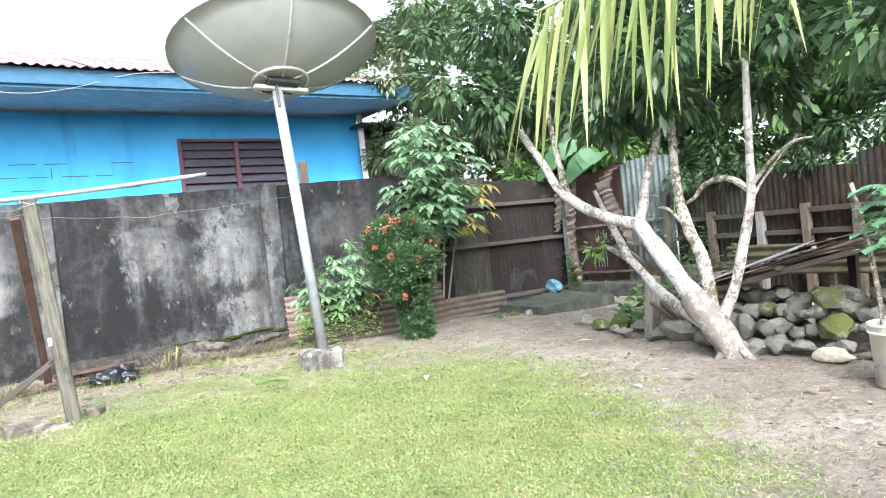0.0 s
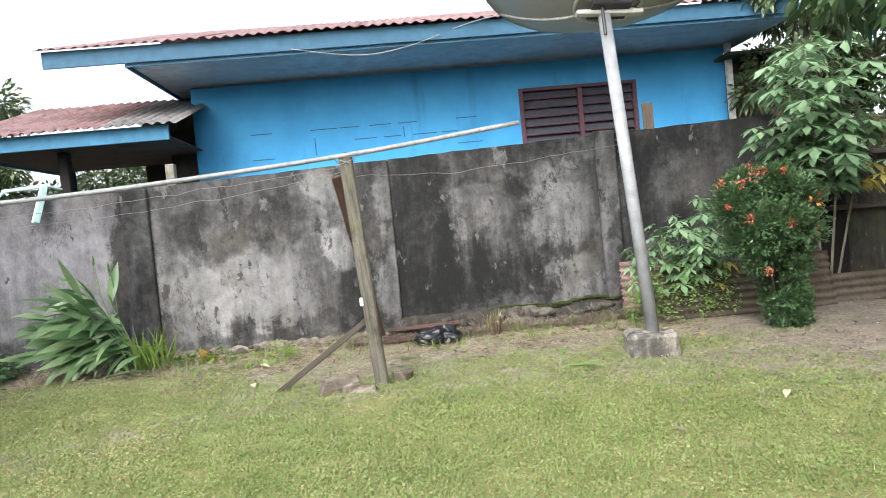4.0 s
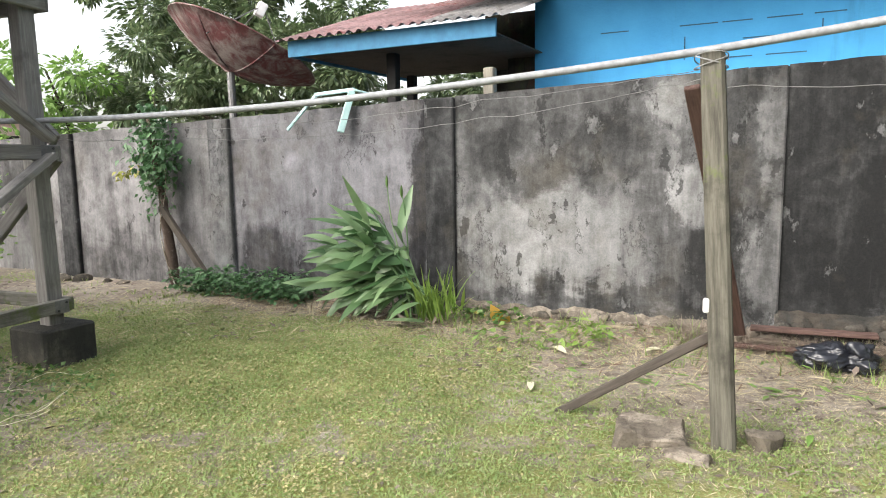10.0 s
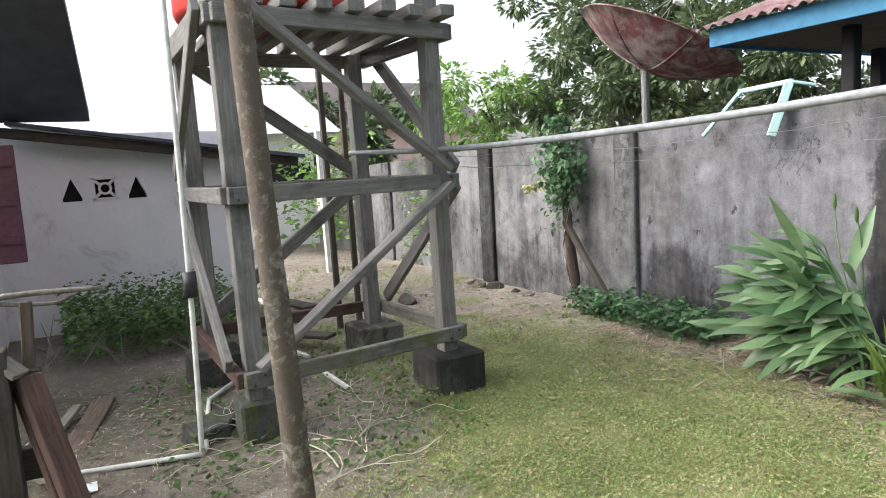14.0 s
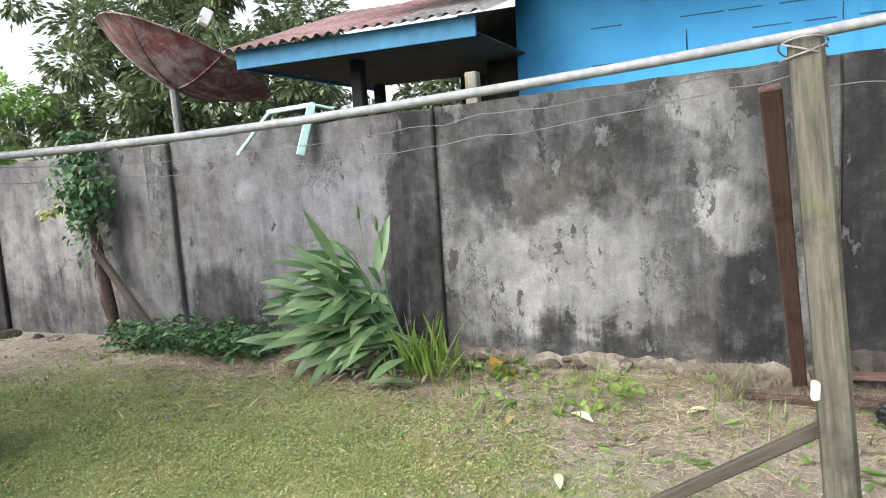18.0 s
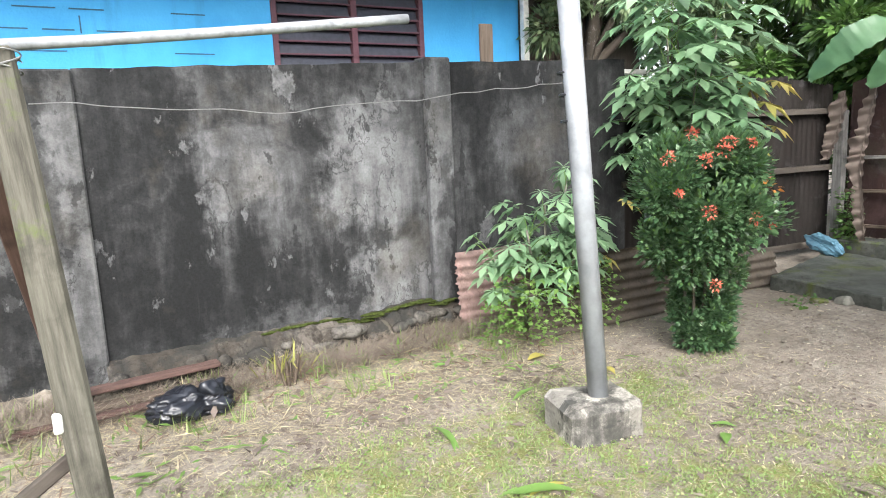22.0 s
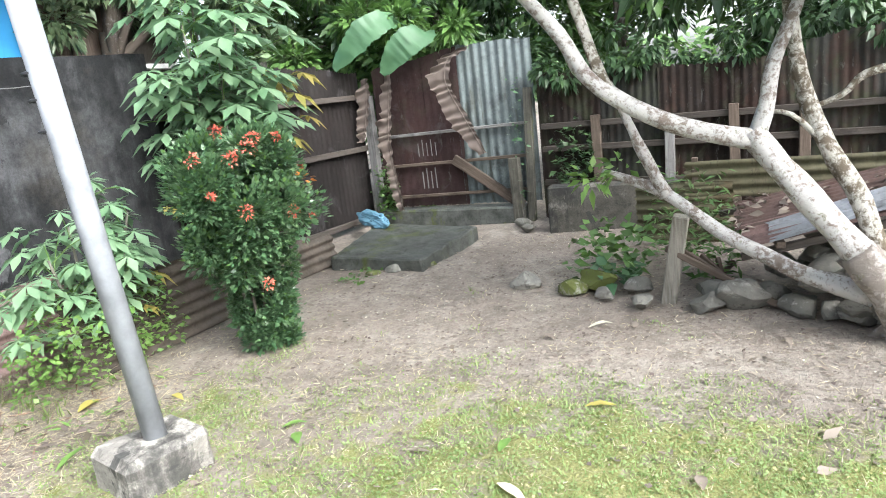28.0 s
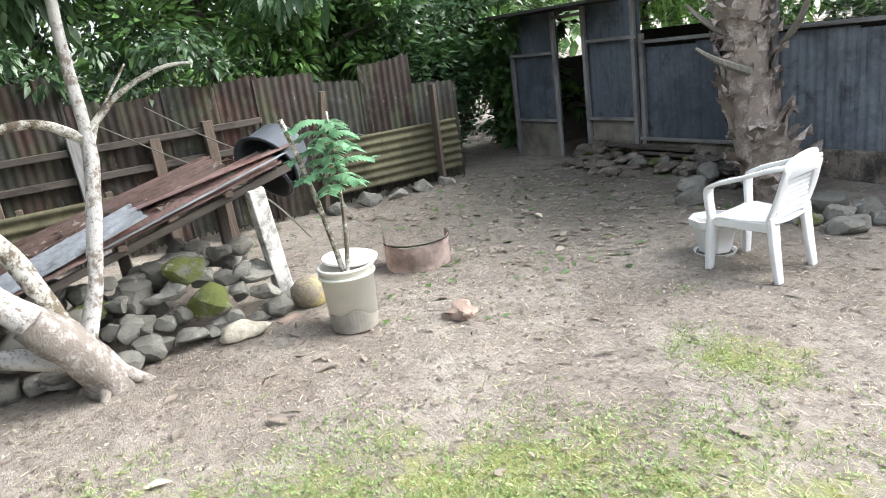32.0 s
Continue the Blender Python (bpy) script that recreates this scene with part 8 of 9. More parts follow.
# rubble left in the west yard
for i, (x, y, sx, sy, sz) in enumerate(((-5.58, 7.54, 0.19, 0.1, 0.09), (-5.95, 8.72, 0.12, 0.08, 0.06), (-5.72, 8.80, 0.14, 0.07, 0.07), (-6.2, 8.78, 0.09, 0.07, 0.05), (-4.95, 8.76, 0.1, 0.07, 0.05), (-5.3, 8.82, 0.07, 0.06, 0.04), (-7.4, 7.6, 0.2, 0.14, 0.1))):
    bm = pebble(400 + i, sx, sy, sz, 0.3, 2, 8)
    bm.transform(pose(x, y, sz * 0.35, 0, 0, 25 * i))
    single("rubble_lump", bm, "lump", "dirty broken lump on the yard soil", "rubble", "rubble in the west yard")


# cords slung from the shelter
for pts, lab in (([(8.3, 3.25, 1.28), (7.2, 2.9, 0.98), (6.15, 2.62, 0.74), (5.85, 2.42, 0.42)], "old cord slung from the fence over the shelter"), ([(8.3, 2.75, 1.3), (7.4, 2.55, 1.05), (6.75, 2.4, 0.9)], "short cord tied to the fence")):
    single("cord", tube(bmesh.new(), smooth_path(pts, 8), 0.006, 5), "wood_pale", lab, "cord")


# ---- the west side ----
# dark tone; on the annexe roof it stands in for shade underneath
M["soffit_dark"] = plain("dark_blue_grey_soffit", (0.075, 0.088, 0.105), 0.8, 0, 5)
M["leaf_pale"] = make_leaf("bleached_leaf", (0.62, 0.58, 0.42), (0.70, 0.66, 0.52), 0.7, 0.15)


def build_white_house():
    h = thing("white_house", -7.0, 3.5, 0, "old whitewashed house with dark eaves and maroon shutter", "house")
    # the far annexe wall with its vent block and two triangular holes
    x0, x1 = -6.95, -6.8
    holes = [(4.30, 4.48), (4.58, 4.82), (4.92, 5.10)]
    z0, z1 = 1.36, 1.60
    ys = [2.4] + [v for hh in holes for v in hh] + [5.95]
    spans = [(ys[i], z0, ys[i + 1], z1) for i in range(0, len(ys), 2)] + [(2.4, -0.05, 5.95, z0), (2.4, z1, 5.95, 2.05)]
    for ya, za, yb, zb in spans:
        part("annexe_wall", solid((x0, ya, za), (x1, yb, zb)), "white_wall", h, "stained whitewashed wall")
    for a, b in (holes[0], holes[2]):
        m = (a + b) / 2
        for tri in (((a, z1), (m, z1), (a, z0 + 0.03)), ((b, z1), (b, z0 + 0.03), (m, z1))):
            bm = bmesh.new()
            f = [bm.verts.new((x1, y, z)) for y, z in tri]
            g = [bm.verts.new((x0, y, z)) for y, z in tri]
            bm.faces.new(f)
            bm.faces.new(g[::-1])
            for k in range(3):
                bm.faces.new((f[k], g[k], g[(k + 1) % 3], f[(k + 1) % 3]))
            part("vent_corner", bm, "white_wall", h)
    # thin black sheet stands in for the shade behind the vent holes
    part("dark_room", solid((x0 - 0.06, 4.2, z0 - 0.05), (x0 - 0.03, 5.2, z1 + 0.05)), "dark", h)
    y0, y1 = holes[1]
    for a, b in (((y0, z0), (y1, z0 + 0.025)), ((y0, z1 - 0.025), (y1, z1)), ((y0, z0), (y0 + 0.025, z1)), ((y1 - 0.025, z0), (y1, z1))):
        part("vent_block", solid((x0 + 0.05, a[0], a[1]), (x1 + 0.01, b[0], b[1])), "white_wall", h)
    c = ((y0 + y1) / 2, (z0 + z1) / 2)
    part("vent_ring", tube(bmesh.new(), [(x1 - 0.02, c[0] + 0.055 * math.cos(a), c[1] + 0.055 * math.sin(a)) for a in np.linspace(0, 6.283, 20)], 0.014, 6), "white_wall", h)
    for a in (0.8, 2.4, 3.9, 5.5):
        timber("vent_bar", (x1 - 0.03, c[0] + 0.06 * math.cos(a), c[1] + 0.06 * math.sin(a)), (x1 - 0.03, c[0] + 0.14 * math.cos(a), c[1] + 0.14 * math.sin(a)), 0.02, 0.03, "white_wall", h)
    # annexe roof, sloping down to the east end
    bm = bmesh.new()
    pts = [(-6.35, 3.9, 2.12), (-6.35, 6.75, 1.70), (-8.2, 6.75, 1.75), (-8.2, 3.9, 2.2)]
    lo = [bm.verts.new(p) for p in pts]
    hi = [bm.verts.new((p[0], p[1], p[2] + 0.035)) for p in pts]
    bm.faces.new(lo[::-1])
    bm.faces.new(hi)
    for k in range(4):
        bm.faces.new((lo[k], lo[(k + 1) % 4], hi[(k + 1) % 4], hi[k]))
    # shade under the lean-to is put into the roof's colour
    part("annexe_roof", bm, M["soffit_dark"], h, "iron lean-to roof coloured dark for its shaded underside")
    timber("purlin", (-6.5, 3.4, 2.12), (-6.5, 6.7, 1.66), 0.06, 0.10, "wood_dark", h)
    # the main house: near wall, shutter, deep eave
    part("main_wall", solid((-5.4, -3.0, -0.05), (-5.25, 3.68, 2.3)), "white_wall", h)
    part("main_wall", solid((-6.8, 3.53, -0.05), (-5.4, 3.68, 2.3)), "white_wall", h)
    sh = part("shutter", solid((-5.06, 3.15, 0.95), (-5.02, 4.02, 1.86), 0.006), "maroon", h, "maroon painted shutter standing open")
    for z in (1.1, 1.4, 1.7):
        part("shutter_batten", solid((-5.02, 3.18, z), (-5.005, 3.99, z + 0.05)), "maroon", sh)
    bm = bmesh.new()
    pts = [(-6.5, -3.2, 2.15), (-6.5, 4.62, 2.15), (-4.6, 4.45, 3.15), (-4.6, -3.2, 3.15)]
    lo = [bm.verts.new(p) for p in pts]
    hi = [bm.verts.new((p[0], p[1], p[2] + 0.12)) for p in pts]
    bm.faces.new(lo[::-1])
    bm.faces.new(hi)
    for k in range(4):
        bm.faces.new((lo[k], lo[(k + 1) % 4], hi[(k + 1) % 4], hi[k]))
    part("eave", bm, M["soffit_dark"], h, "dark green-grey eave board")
    return h


build_white_house()
single("south_wall", solid((-5.2, -3.4, -0.05), (2.6, -3.2, 2.6)), "white_wall", "plain whitewashed wall closing the yard", "wall", kind="structure")


def build_far_house(name, x, y, w, depth, wall_h, roof_h, wall, roof, label):
    h = thing(name, x, y, 0, label, "house")
    part("wall", solid((x - depth, y - w / 2, -0.05), (x, y + w / 2, wall_h)), wall, h)
    bm = bmesh.new()
    o = 0.5
    a = [bm.verts.new(p) for p in ((x + o, y - w / 2 - o, wall_h - 0.1), (x + o, y + w / 2 + o, wall_h - 0.1), (x - depth / 2, y + w / 2 + o, wall_h + roof_h), (x - depth / 2, y - w / 2 - o, wall_h + roof_h), (x - depth - o, y - w / 2 - o, wall_h - 0.1), (x - depth - o, y + w / 2 + o, wall_h - 0.1))]
    bm.faces.new((a[0], a[1], a[2], a[3]))
    bm.faces.new((a[3], a[2], a[5], a[4]))
    bm.faces.new((a[0], a[3], a[4]))
    bm.faces.new((a[1], a[5], a[2]))
    part("roof", bm, roof, h)
    for yy in (y - w * 0.28, y + w * 0.12, y + w * 0.32):
        part("window", solid((x + 0.005, yy, 1.0), (x + 0.04, yy + 0.9, wall_h - 0.7), 0.01), "dark", h, "dark window")
    return h


build_far_house("far_house", -13.0, 6.3, 5.5, 6, 2.45, 1.3, "white_wall", plain("white_roof_iron", (0.60, 0.61, 0.63), 0.6, 0, 2, 0.08), "pale house with a white iron roof")
build_far_house("far_house", -24.0, 16.5, 7.0, 7, 3.2, 2.2, M["pink_wall"] if "pink_wall" in M else "white_wall", "tile_roof" if "tile_roof" in M else "roof_red", "pink house with a grey tiled roof")


def build_stand():
    s = thing("timber_stand", -2.4, 3.7, 0, "old timber rack of dark posts and rails", "rack")
    timber("post", (-2.32, 3.97, -0.05), (-2.36, 3.96, 0.82), 0.15, 0.14, "wood_dark", s)
    timber("post", (-2.5, 3.05, -0.05), (-2.5, 3.05, 0.82), 0.14, 0.14, "wood_dark", s)
    for z, w in ((0.66, 0.08), (0.26, 0.15)):
        timber("rail", (-2.40, 4.15, z), (-2.55, 2.9, z), 0.06, w, "wood_dark", s)
    timber("rail", (-2.55, 3.95, 0.78), (-2.9, 3.1, 0.8), 0.08, 0.06, "wood", s)
    timber("leaning_board", (-2.02, 4.28, -0.02), (-2.35, 4.10, 0.68), 0.10, 0.06, "wood_red", s)
    timber("leaning_board", (-2.10, 4.22, -0.02), (-2.42, 4.05, 0.66), 0.06, 0.05, "wood_red", s)
    timber("leaning_board", (-2.3, 4.08, 0.70), (-2.55, 3.72, 1.02), 0.10, 0.03, "wood_pale", s)
    timber("leaning_board", (-2.45, 4.1, 0.6), (-2.5, 4.12, 1.0), 0.12, 0.05, "wood_brown", s)
    return s


build_stand()
bm = bmesh.new()
limb(bm, [(-2.75, 3.2, 0.92), (-2.65, 3.75, 0.98), (-2.6, 4.05, 1.02), (-2.58, 4.45, 1.01)], 0.022, 0.012, 7)
limb(bm, [(-2.62, 3.9, 1.0), (-2.6, 4.2, 0.96), (-2.62, 4.3, 0.98)], 0.012, 0.006, 6)
single("dry_stick", bm, "wood_pale", "pale dry branch lying on the rack", "branch", smooth=True)


def build_water_pipes():
    p = thing("water_pipe", -2.75, 4.88, 0, "white plastic water pipe rising beside the tower", "pipe")
    part("riser", tube(bmesh.new(), smooth_path([(-2.62, 4.84, 0.0), (-2.72, 4.88, 1.0), (-2.78, 4.90, 2.7)], 6), 0.015, 8), "pvc", p, "", True)
    part("valve", tube(bmesh.new(), [(-2.72, 4.88, 0.88), (-2.725, 4.88, 1.02)], 0.038, 10), "dark_metal", p, "dark pipe coupling", True)
    part("ground_pipe", tube(bmesh.new(), smooth_path([(-2.62, 4.84, 0.02), (-2.72, 4.4, 0.022), (-2.85, 3.9, 0.022)], 4), 0.016, 8), "pvc", p, "", True)
    part("ground_pipe", tube(bmesh.new(), [(-2.64, 4.86, 0.03), (-3.48, 5.03, 0.04), (-3.95, 5.40, 0.05)], 0.016, 8), "pvc", p, "", True)
    return p


build_water_pipes()
single("round_pole", tube(bmesh.new(), smooth_path([(-1.68, 5.13, -0.1), (-1.70, 5.07, 1.2), (-1.72, 5.02, 2.6)], 5), [0.060 - 0.0009 * i for i in range(11)], 14, True, 0.12), "pole", "bare lichened round pole standing on the lawn edge", "pole", smooth=True)
for (a, b, w, mt, lab) in (((-3.05, 4.20, 0.01), (-4.05, 4.42, 0.02), 0.14, "wood_brown", "plank lying on damp soil"), ((-3.4, 4.1, 0.02), (-3.9, 4.25, 0.05), 0.06, "wood_pale", "pale batten lying on the soil"), ((-2.2, 4.35, 0.02), (-2.9, 4.0, 0.04), 0.05, "wood_pale", "pale batten lying on the soil"), ((-4.3, 6.2, 0.12), (-5.0, 5.6, 0.14), 0.16, "wood_dark", "dark board under the tower"), ((-3.66, 5.9, 0.02), (-3.1, 5.9, 0.03), 0.03, "pvc", "thin white rod on the ground"), ((-4.32, 5.72, 0.02), (-5.07, 6.27, 0.05), 0.035, "pvc", "thin white rod on the ground"), ((-4.55, 5.8, 0.05), (-4.08, 5.92, 0.04), 0.03, "pvc", "thin white rod on the ground"), ((-7.04, 6.25, 0.03), (-5.91, 6.18, 0.04), 0.04, "pvc", "thin white rod on the ground"), ((-6.8, 6.45, 0.02), (-6.1, 6.6, 0.03), 0.2, "wood_dark", "dark board under the tower")):
    tagged(timber("ground_plank", a, b, w, 0.03, mt), lab, "plank", "planks by the tower")
for i, (x, y, s) in enumerate(((-2.86, 4.90, 0.10), (-2.98, 5.02, 0.09))):
    bm = solid((-s, -s, -0.03), (s, s, 0.10), 0.01)
    bmesh.ops.subdivide_edges(bm, edges=bm.edges[:], cuts=3, use_grid_fill=True)
    for v in bm.verts:
        v.co += 0.03 * Vector((noise.noise(v.co * 9 + Vector((i, 0, 0))), noise.noise(v.co * 9 + Vector((5, i, 0))), noise.noise(v.co * 8)))
    bm.transform(pose(x, y, 0, 0, 0, 20 + 40 * i))
    single("mossy_lump", bm, "slab", "mossy broken block at the tower foot", "rubble", "lumps at the tower foot")
single("paper_scrap", solid((-2.62, 4.22, 0.006), (-2.50, 4.32, 0.012), 0, pose(0, 0, 0)), "white", "white scrap lying beside the pipe", "scrap")
bm = bmesh.new()
r5 = random.Random(15)


def twig(p, a, ln, rad, depth):
    q = [Vector(p)]
    for k in range(4):
        a += r5.uniform(-0.45, 0.45)
        q.append(q[-1] + Vector((math.cos(a), math.sin(a), 0)) * ln / 4)
        q[-1].z = max(0.012, q[-1].z + r5.uniform(-0.03, 0.035))
    limb(bm, q, rad, rad * 0.5, 4, 0.2, 2)
    if depth:
        for k in (1, 2, 3, 4):
            if r5.random() < 0.8:
                twig(q[k], a + r5.choice((-0.8, 0.8)), ln * 0.6, rad * 0.65, depth - 1)


for k in range(5):
    twig((-1.75 - 0.12 * k, 5.2 + 0.1 * k, 0.03), radians(110 + 22 * k), 0.75, 0.005, 2)
single("dry_twigs", bm, "leaf_pale", "pale dry twigs lying on the soil", "twigs", kind="stuff")
low_plants("weed_patch", -4.3, -2.0, 4.6, 6.4, 1700, 0.045, "leaf", "small weeds under the tower", 0.06, 41)
low_plants("bush", -6.6, -5.0, 4.2, 5.7, 4200, 0.075, "leaf", "low green shrub against the white wall", 0.62, 31, "bush", 0.45)
bm = bmesh.new()
r6 = random.Random(3)
for k in range(40):
    x, y = r6.uniform(-6.0, -5.0), r6.uniform(4.0, 5.3)
    limb(bm, [(x, y, 0.02), (x + r6.uniform(-0.3, 0.3), y + r6.uniform(-0.3, 0.3), r6.uniform(0.1, 0.45))], 0.006, 0.003, 4, 0.1, 3)
single("brushwood", bm, "wood_pale", "dry cut brushwood in front of the shrub", "branches", kind="stuff")
for i, (x, y, z, mt, s) in enumerate(((-8.7, 7.75, 2.15, "pvc", 0.09), (-4.9, 6.5, 2.7, "wood_dark", 0.05), (-4.95, 6.72, 2.7, "wood_dark", 0.05), (-9.3, 7.0, 1.2, "pvc", 0.06))):
    tagged(timber("far_post", (x, y, -0.05), (x - 0.1, y, z), s, s, mt), ("white painted post in the west yard", "thin dark pole behind the tower")[mt != "pvc"], "post", "posts in the west yard")
low_plants("climber", -7.6, -6.9, 8.4, 8.9, 330, 0.09, "leaf_light", "climbing plant on the far wall", 1.9, 33, "plant")
low_plants("shrub", 8.5, 10.4, -1.5, -0.2, 4200, 0.12, "leaf_dark", "dense dark shrub between fence and workshop", 2.2, 37, "shrub", 0.5)
low_plants("shrub", 10.3, 12.5, -2.6, 1.2, 2500, 0.15, "leaf_dark", "dark undergrowth beyond the workshop", 1.9, 38, "shrub", 0.5)
low_plants("hedge", -12.5, -10.0, 8.0, 9.5, 1200, 0.16, "leaf_light", "bright green hedge at the end of the yard", 2.4, 35, "hedge")
leafy_tree("tree", -17.0, 9.0, 2.6, 0.2, [(-17, 8.5, 2.2, 1.5), (-18, 11, 2.6, 1.6), (-16, 12.5, 2.6, 1.5)], 6000, 0.3, "leaf_mango", "leafy tree beyond the west yard", seed=71)


# ---- far trees all round ----
def build_far_woods():
    r = np.random.default_rng(50)
    cs, rs = [], []
    for k in range(150):
        a = 2 * math.pi * k / 150
        far = r.uniform(36, 52)
        cs.append((far * math.cos(a), 4 + far * math.sin(a), r.uniform(1.0, 3.2)))
        rs.append(r.uniform(2.2, 3.8))
    at, d = clumps(cs, rs, 22000)
    at[:, 2] = np.maximum(at[:, 2], 0.1)
    tagged(part("far_woods", leaf_mesh("far_woods", at, d, r.uniform(0.5, 0.9, len(at)), 0.6, 0.3), "leaf"), "distant belt of green trees", "woods", kind="stuff")


build_far_woods()


# ---- grass, straw and fallen leaves ----
def scatter(n, x0, x1, y0, y1, want, seed):
    r = np.random.default_rng(seed)
    x, y = r.uniform(x0, x1, n), r.uniform(y0, y1, n)
    keep = r.uniform(0, 1, n) < want(x, y)
    return x[keep], y[keep], r


def blades(name, x, y, r, per, hgt, lean, width, material, label):
    n = len(x) * per
    bx = np.repeat(x, per) + r.normal(0, 0.012, n)
    by = np.repeat(y, per) + r.normal(0, 0.012, n)
    bz = height_at(bx, by) - 0.003
    a = r.uniform(0, 2 * np.pi, n)
    h = hgt * r.uniform(0.5, 1.3, n)
    out = lean * h * r.uniform(0.3, 1.5, n)
    w = width * r.uniform(0.7, 1.3, n)
    base = np.stack([bx, by, bz], 1)
    s = np.stack([-np.sin(a), np.cos(a), 0 * a], 1) * w[:, None]
    tip = base + np.stack([np.cos(a) * out, np.sin(a) * out, h], 1)
    v = np.stack([base - s, base + s, tip], 1).reshape(-1, 3)
    f = np.arange(len(v)).reshape(-1, 3)
    return tagged(part(name, arrays(name, v, f), material), label, name.replace("_", " "), kind="stuff")


def patchy(x, y):
    return 0.5 + 0.5 * np.sin(x * 3.1 + 1.3 * np.sin(y * 2.3)) * np.cos(y * 2.7 + x + np.sin(x * 5.3))


def lawn(x, y):
    g = turf_at(x, y) + 0.35 * (patchy(x * 1.7 + 3, y * 1.9) - 0.5)
    return np.clip(g * 1.6 - 0.2, 0, 1) * (0.55 + 0.45 * patchy(x, y))


x, y, r = scatter(120000, -5.0, 6.3, 0.4, 8.3, lawn, 1)
blades("lawn_grass", x, y, r, 4, 0.026, 1.3, 0.003, "grass", "short patchy lawn grass")
x, y, r = scatter(26000, -5.0, 6.3, 0.4, 8.6, lambda x, y: np.clip(turf_at(x, y) + 0.12, 0, 0.6), 2)
blades("dry_grass", x, y, r, 3, 0.016, 2.6, 0.0025, "straw", "dry straw-coloured grass between the green")


def litter(n, x0, x1, y0, y1, want, seed, size, material, name, label, width=0.12):
    x, y, r = scatter(n, x0, x1, y0, y1, want, seed)
    m = len(x)
    at = np.stack([x, y, height_at(x, y) + r.uniform(0.003, 0.014, m)], 1)
    d = np.stack([r.normal(size=m), r.normal(size=m), r.normal(0, 0.12, m)], 1)
    tagged(part(name, leaf_mesh(name, at, d, size * r.uniform(0.5, 1.6, m), width, 0.05, 0.1, 0.4), material), label, "litter", kind="stuff")


bare = lambda x, y: np.clip(0.9 - turf_at(x, y), 0, 1) * (y < 8.9)
litter(14000, -4.5, 8.2, -0.8, 8.9, bare, 11, 0.05, "straw", "straw_litter", "bits of straw on the soil", 0.08)
litter(15000, -4.5, 8.2, -1.0, 8.9, bare, 12, 0.035, "leaf_dry", "leaf_litter", "small brown dry leaves on the soil", 0.45)
litter(56000, -3.4, 4.6, 7.2, 8.9, lambda x, y: np.clip((y - 7.2) * 0.9, 0, 1), 13, 0.042, "straw", "cut_grass_litter", "cut straw and stalks along the wall", 0.07)
litter(900, -1.0, 4.6, 7.6, 8.9, lambda x, y: 1.0 + 0 * x, 14, 0.09, "leaf_light", "green_cuttings", "freshly cut green leaves along the wall", 0.2)
litter(4500, -11.0, -3.0, 4.6, 8.95, lambda x, y: 0.9 + 0 * x, 24, 0.09, "straw", "west_straw_litter", "dry straw over the soil of the west yard", 0.07)
litter(5200, -10.0, -3.4, 4.8, 8.9, lambda x, y: 0.3 + 0.7 * patchy(x * 1.4, y * 1.7), 55, 0.05, "leaf_dead", "west_leaf_litter", "brown leaf litter over the soil of the west yard", 0.35)
x, y, r = scatter(5200, -9.0, -3.2, 5.6, 8.85, lambda x, y: np.clip(patchy(x * 1.1 + 1, y * 1.5) * 1.8 - 0.7, 0, 1), 56)
blades("west_weeds", x, y, r, 5, 0.045, 1.1, 0.004, "grass", "patches of short weeds in the west yard")
litter(1300, -4.6, -1.6, 3.4, 6.2, lambda x, y: 0.9 + 0 * x, 25, 0.05, "leaf_dead", "damp_litter", "dark leaf litter round the tower foot", 0.35)
litter(9000, 2.6, 8.2, -1.2, 7.8, bare, 26, 0.024, "leaf_dead", "soil_crumbs", "small dark crumbs on the trodden soil", 0.7)
litter(5000, 2.6, 8.2, -1.2, 7.8, bare, 28, 0.03, "leaf_dry", "chip_litter", "brown chips on the trodden soil", 0.4)
litter(1300, 2.6, 8.2, -1.2, 7.8, bare, 27, 0.016, "leaf_pale", "pale_crumbs", "small pale bits on the trodden soil", 0.6)
litter(700, 4.8, 8.2, -1.4, 1.3, bare, 19, 0.075, "leaf_dry", "fallen_leaf_litter", "brown leaves over the soil by the workshop", 0.45)
litter(260, 4.6, 8.2, -1.4, 2.4, bare, 23, 0.06, "leaf", "weed_litter", "small green weeds by the workshop", 0.5)
litter(330, 1.0, 7.8, -0.5, 7.6, bare, 15, 0.08, "leaf_dry", "fallen_leaves_small", "curled fallen leaves on the soil", 0.4)
litter(9000, 0.8, 5.2, 6.3, 8.6, lambda x, y: 0.75 * patchy(x * 1.6, y * 1.9) ** 2, 31, 0.05, "leaf_dry", "brown_stalk_litter", "brown stalks and dry leaves over the turf", 0.13)
litter(7000, 0.8, 5.2, 6.0, 8.2, lambda x, y: 0.8 * (1 - patchy(x * 1.6, y * 1.9)), 32, 0.05, "straw", "loose_straw_litter", "loose straw over the turf by the dish", 0.07)
litter(260, 0.8, 5.2, 6.0, 8.4, lambda x, y: 0.8 + 0 * x, 33, 0.06, "leaf_dead", "dark_leaf_litter", "dark dead leaves over the turf by the dish", 0.4)
litter(2600, -3.2, 4.6, 7.3, 8.9, lambda x, y: np.clip((y - 7.2) * 0.8, 0, 1) * (0.25 + 0.75 * patchy(x * 2.1, y * 2.3)), 35, 0.15, "straw", "long_straw_litter", "long pale straw stalks along the wall", 0.045)
litter(4600, -3.2, 4.6, 7.6, 8.92, lambda x, y: np.clip((y - 7.6) * 0.9, 0, 1), 36, 0.13, "stalk_red", "reddish_stalk_litter", "reddish dry stalks along the wall foot", 0.05)
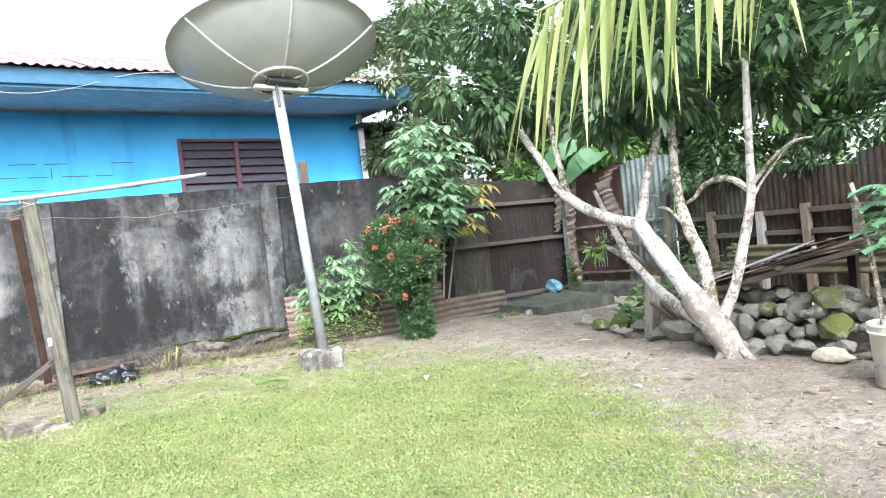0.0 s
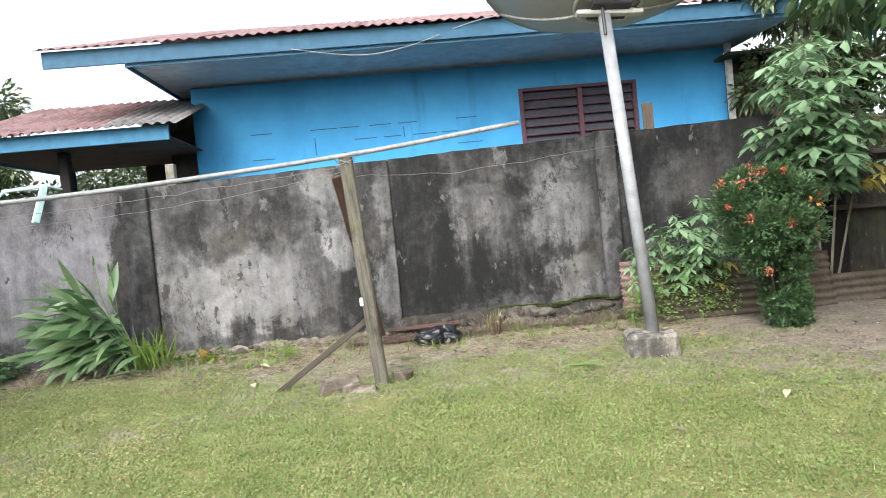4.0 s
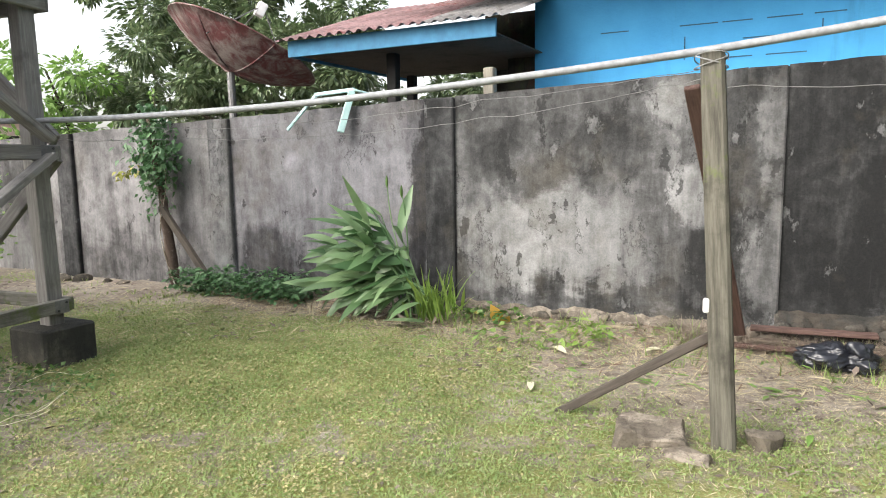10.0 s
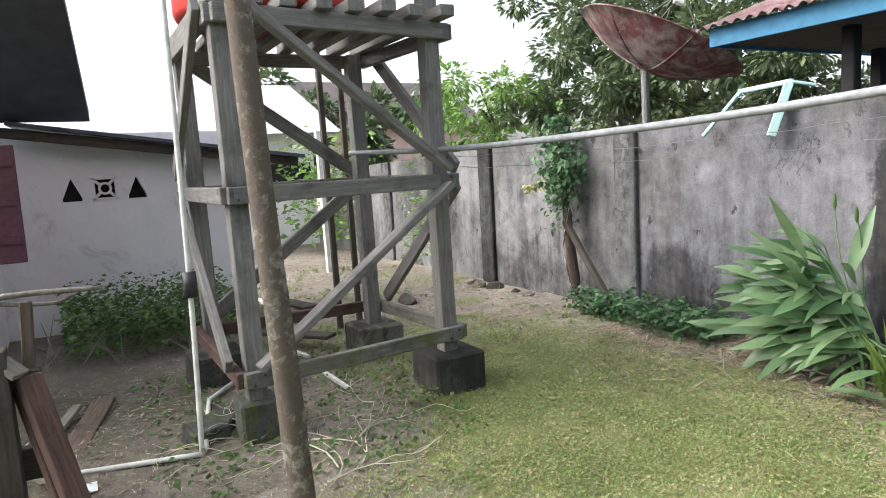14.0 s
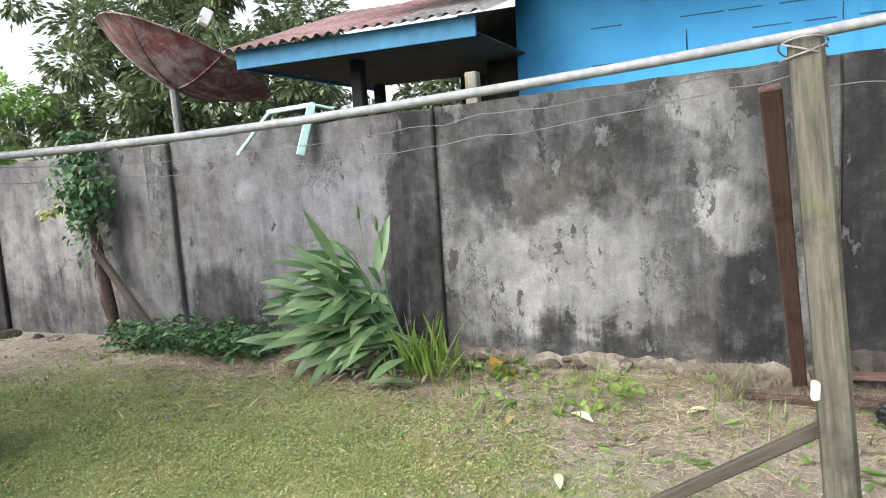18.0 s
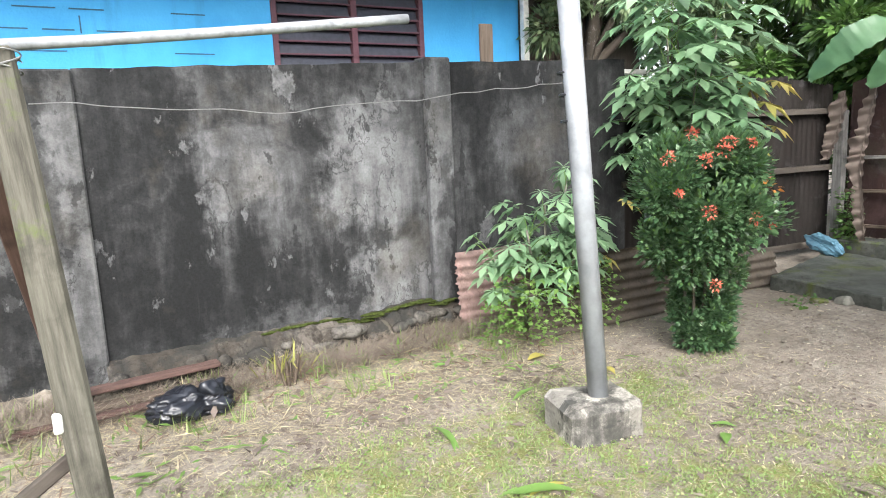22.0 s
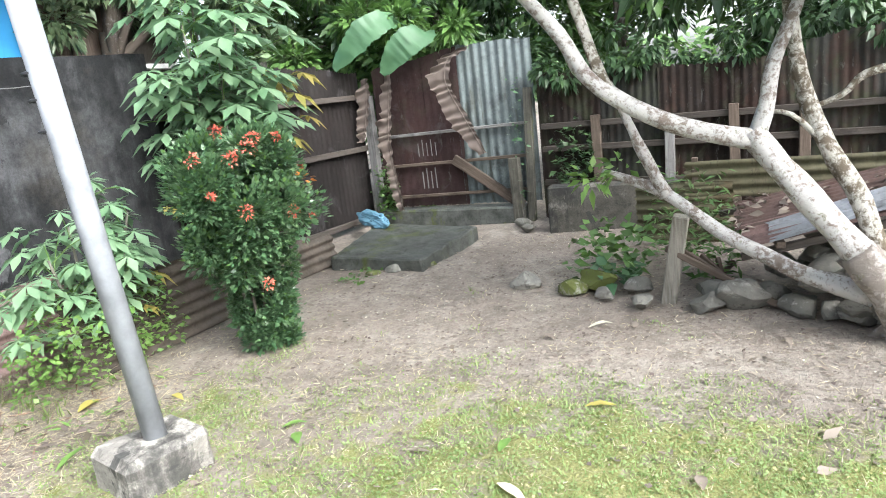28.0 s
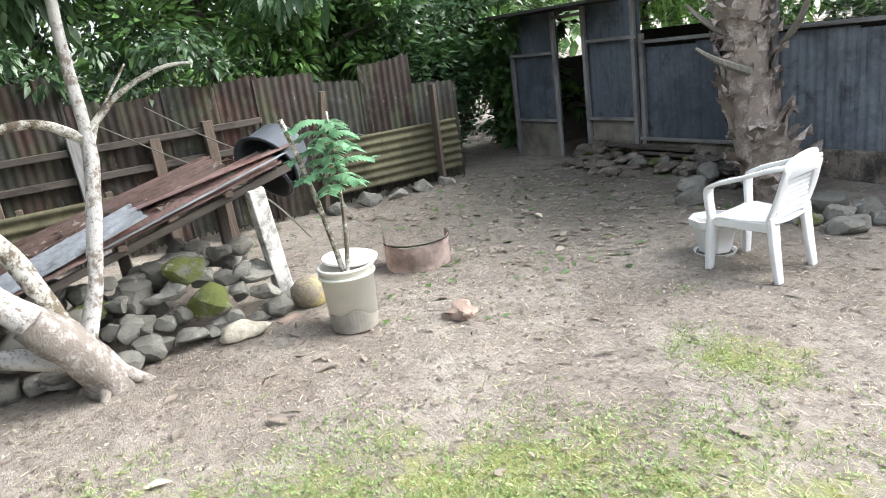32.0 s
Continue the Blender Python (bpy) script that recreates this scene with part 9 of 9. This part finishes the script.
litter(1500, -3.2, 4.6, 7.4, 8.9, lambda x, y: 0.7 * (1 - patchy(x * 1.9 + 1, y * 2.2)), 37, 0.07, "leaf_dead", "brown_leaf_litter", "brown leaves along the wall foot", 0.4)
x, y, r = scatter(420, -0.8, 4.6, 8.0, 8.92, lambda x, y: 0.3 + 0.7 * (np.sin(x * 7) > 0.3), 16)
blades("wall_weeds", x, y, r, 4, 0.11, 0.7, 0.004, "grass", "taller weeds at the foot of the wall")
x, y, r = scatter(1500, 1.0, 4.4, 8.5, 8.92, lambda x, y: 0.8 + 0 * x, 18)
blades("dead_stalks", x, y, r, 5, 0.09, 2.4, 0.0035, "leaf_dry", "brown dead stalks at the foot of the wall")


def turf_leaflets(n, want, seed, size, material, name, label):
    x, y, r = scatter(n, -5.0, 6.3, 0.4, 8.3, want, seed)
    m = len(x)
    at = np.stack([x, y, height_at(x, y) + r.uniform(0.002, 0.020, m)], 1)
    d = np.stack([r.normal(size=m), r.normal(size=m), r.normal(0.15, 0.32, m)], 1)
    tagged(part(name, leaf_mesh(name, at, d, size * r.uniform(0.6, 1.5, m), 0.75, 0.1, 0.15, 0.5), material), label, "turf", kind="stuff")


turf_leaflets(320000, lawn, 21, 0.014, "clover", "turf_leaflets", "small turf leaflets in the lawn")
turf_leaflets(60000, lambda x, y: lawn(x, y) * np.clip(patchy(x * 0.9 + 2, y * 1.1) * 1.6 - 0.5, 0, 1), 29, 0.015, "leaf_turf", "green_turf_leaflets", "fresh green patches in the lawn")
turf_leaflets(36000, lambda x, y: np.clip(turf_at(x, y) * 1.2, 0, 1) * (0.35 + 0.65 * (1 - patchy(x * 1.3, y * 1.2))), 22, 0.015, "leaf_hay", "dry_turf_leaflets", "dry pale leaflets in the lawn")

turf_leaflets(150000, lambda x, y: (x < 0.2) * (x > -4.6) * (y > 5.0) * (y < 8.2) * np.clip(turf_at(x, y) * 1.6, 0, 1) * (0.3 + 0.7 * patchy(x * 2.1, y * 1.7 + 1)), 51, 0.016, "leaf_hay", "west_dry_turf", "dry yellow turf towards the tower")


def fallen(x, y, ln, w, turn, mat, seed):
    bm = bmesh.new()
    rs = random.Random(seed)
    seg = 6
    rows = []
    for i in range(seg + 1):
        t = i / seg
        wd = w * math.sin(math.pi * min(0.97, 0.06 + 0.92 * t)) / 2
        z = 0.012 + 0.10 * ln * math.sin(math.pi * t) * rs.uniform(0.5, 1.0)
        rows.append([bm.verts.new((-wd, ln * t, z + 0.3 * wd)), bm.verts.new((0, ln * t, z)), bm.verts.new((wd, ln * t, z + 0.3 * wd))])
    for a, b in zip(rows, rows[1:]):
        bm.faces.new((a[0], a[1], b[1], b[0]))
        bm.faces.new((a[1], a[2], b[2], b[1]))
    bm.transform(pose(x, y, float(height_at(np.array(x), np.array(y))), 0, 0, turn))
    lab = {"leaf_yellow": "yellow fallen leaf on the lawn", "leaf_light": "pale green fallen leaf on the lawn", "leaf_dry": "brown fallen leaf on the ground", "leaf_pale": "bleached fallen leaf on the ground"}[mat]
    return single("fallen_leaf", bm, mat, lab, "leaf", "fallen leaves", smooth=True)


for i, (x, y, ln, w, mt) in enumerate(((0.35, 7.26, 0.17, 0.06, "leaf_pale"), (3.1, 6.56, 0.24, 0.05, "leaf_yellow"), (2.96, 7.26, 0.2, 0.04, "leaf_light"), (4.06, 6.59, 0.14, 0.05, "leaf_light"), (3.46, 7.41, 0.26, 0.05, "leaf_light"), (2.91, 7.11, 0.3, 0.05, "leaf_light"), (3.08, 6.49, 0.36, 0.09, "leaf_light"), (4.04, 6.49, 0.13, 0.07, "leaf_light"), (4.52, 5.21, 0.16, 0.06, "leaf_yellow"), (4.05, 5.47, 0.13, 0.06, "leaf_light"), (5.33, 5.55, 0.18, 0.05, "leaf_dry"), (5.67, 5.28, 0.18, 0.06, "leaf_pale"), (4.03, 4.69, 0.13, 0.06, "leaf_dry"), (1.78, 7.14, 0.17, 0.04, "leaf_light"), (0.19, 8.12, 0.2, 0.1, "leaf_pale"), (0.81, 8.3, 0.16, 0.09, "leaf_pale"), (-0.1, 7.89, 0.1, 0.05, "leaf_yellow"), (-0.55, 8.72, 0.2, 0.14, "leaf_yellow"), (3.82, 5.4, 0.2, 0.06, "leaf_pale"), (2.97, 5.08, 0.15, 0.06, "leaf_dry"), (5.43, 4.31, 0.2, 0.05, "leaf_dry"), (4.44, 3.72, 0.12, 0.06, "leaf_pale"), (4.82, 3.58, 0.15, 0.06, "leaf_dry"), (4.63, 3.26, 0.17, 0.07, "leaf_dry"), (4.88, 2.89, 0.16, 0.06, "leaf_dry"), (6.03, 0.33, 0.16, 0.06, "leaf_pale"), (3.92, 1.79, 0.14, 0.05, "leaf_dry"), (-3.25, 6.3, 0.14, 0.06, "leaf_dry"), (4.15, 7.95, 0.18, 0.1, "leaf_yellow"), (4.3, 7.55, 0.15, 0.06, "leaf_yellow"))):
    fallen(x, y, ln * (0.7 if mt == "leaf_dry" else 0.9), w * 0.75, (i * 67 + 20) % 360, mt, i)
for i, x in enumerate((-0.55, -0.35, -0.15, 0.1, 0.3)):
    fallen(x, 8.25 + 0.08 * math.sin(i * 3), 0.13, 0.05, (i * 80) % 360, "leaf_light", 60 + i)
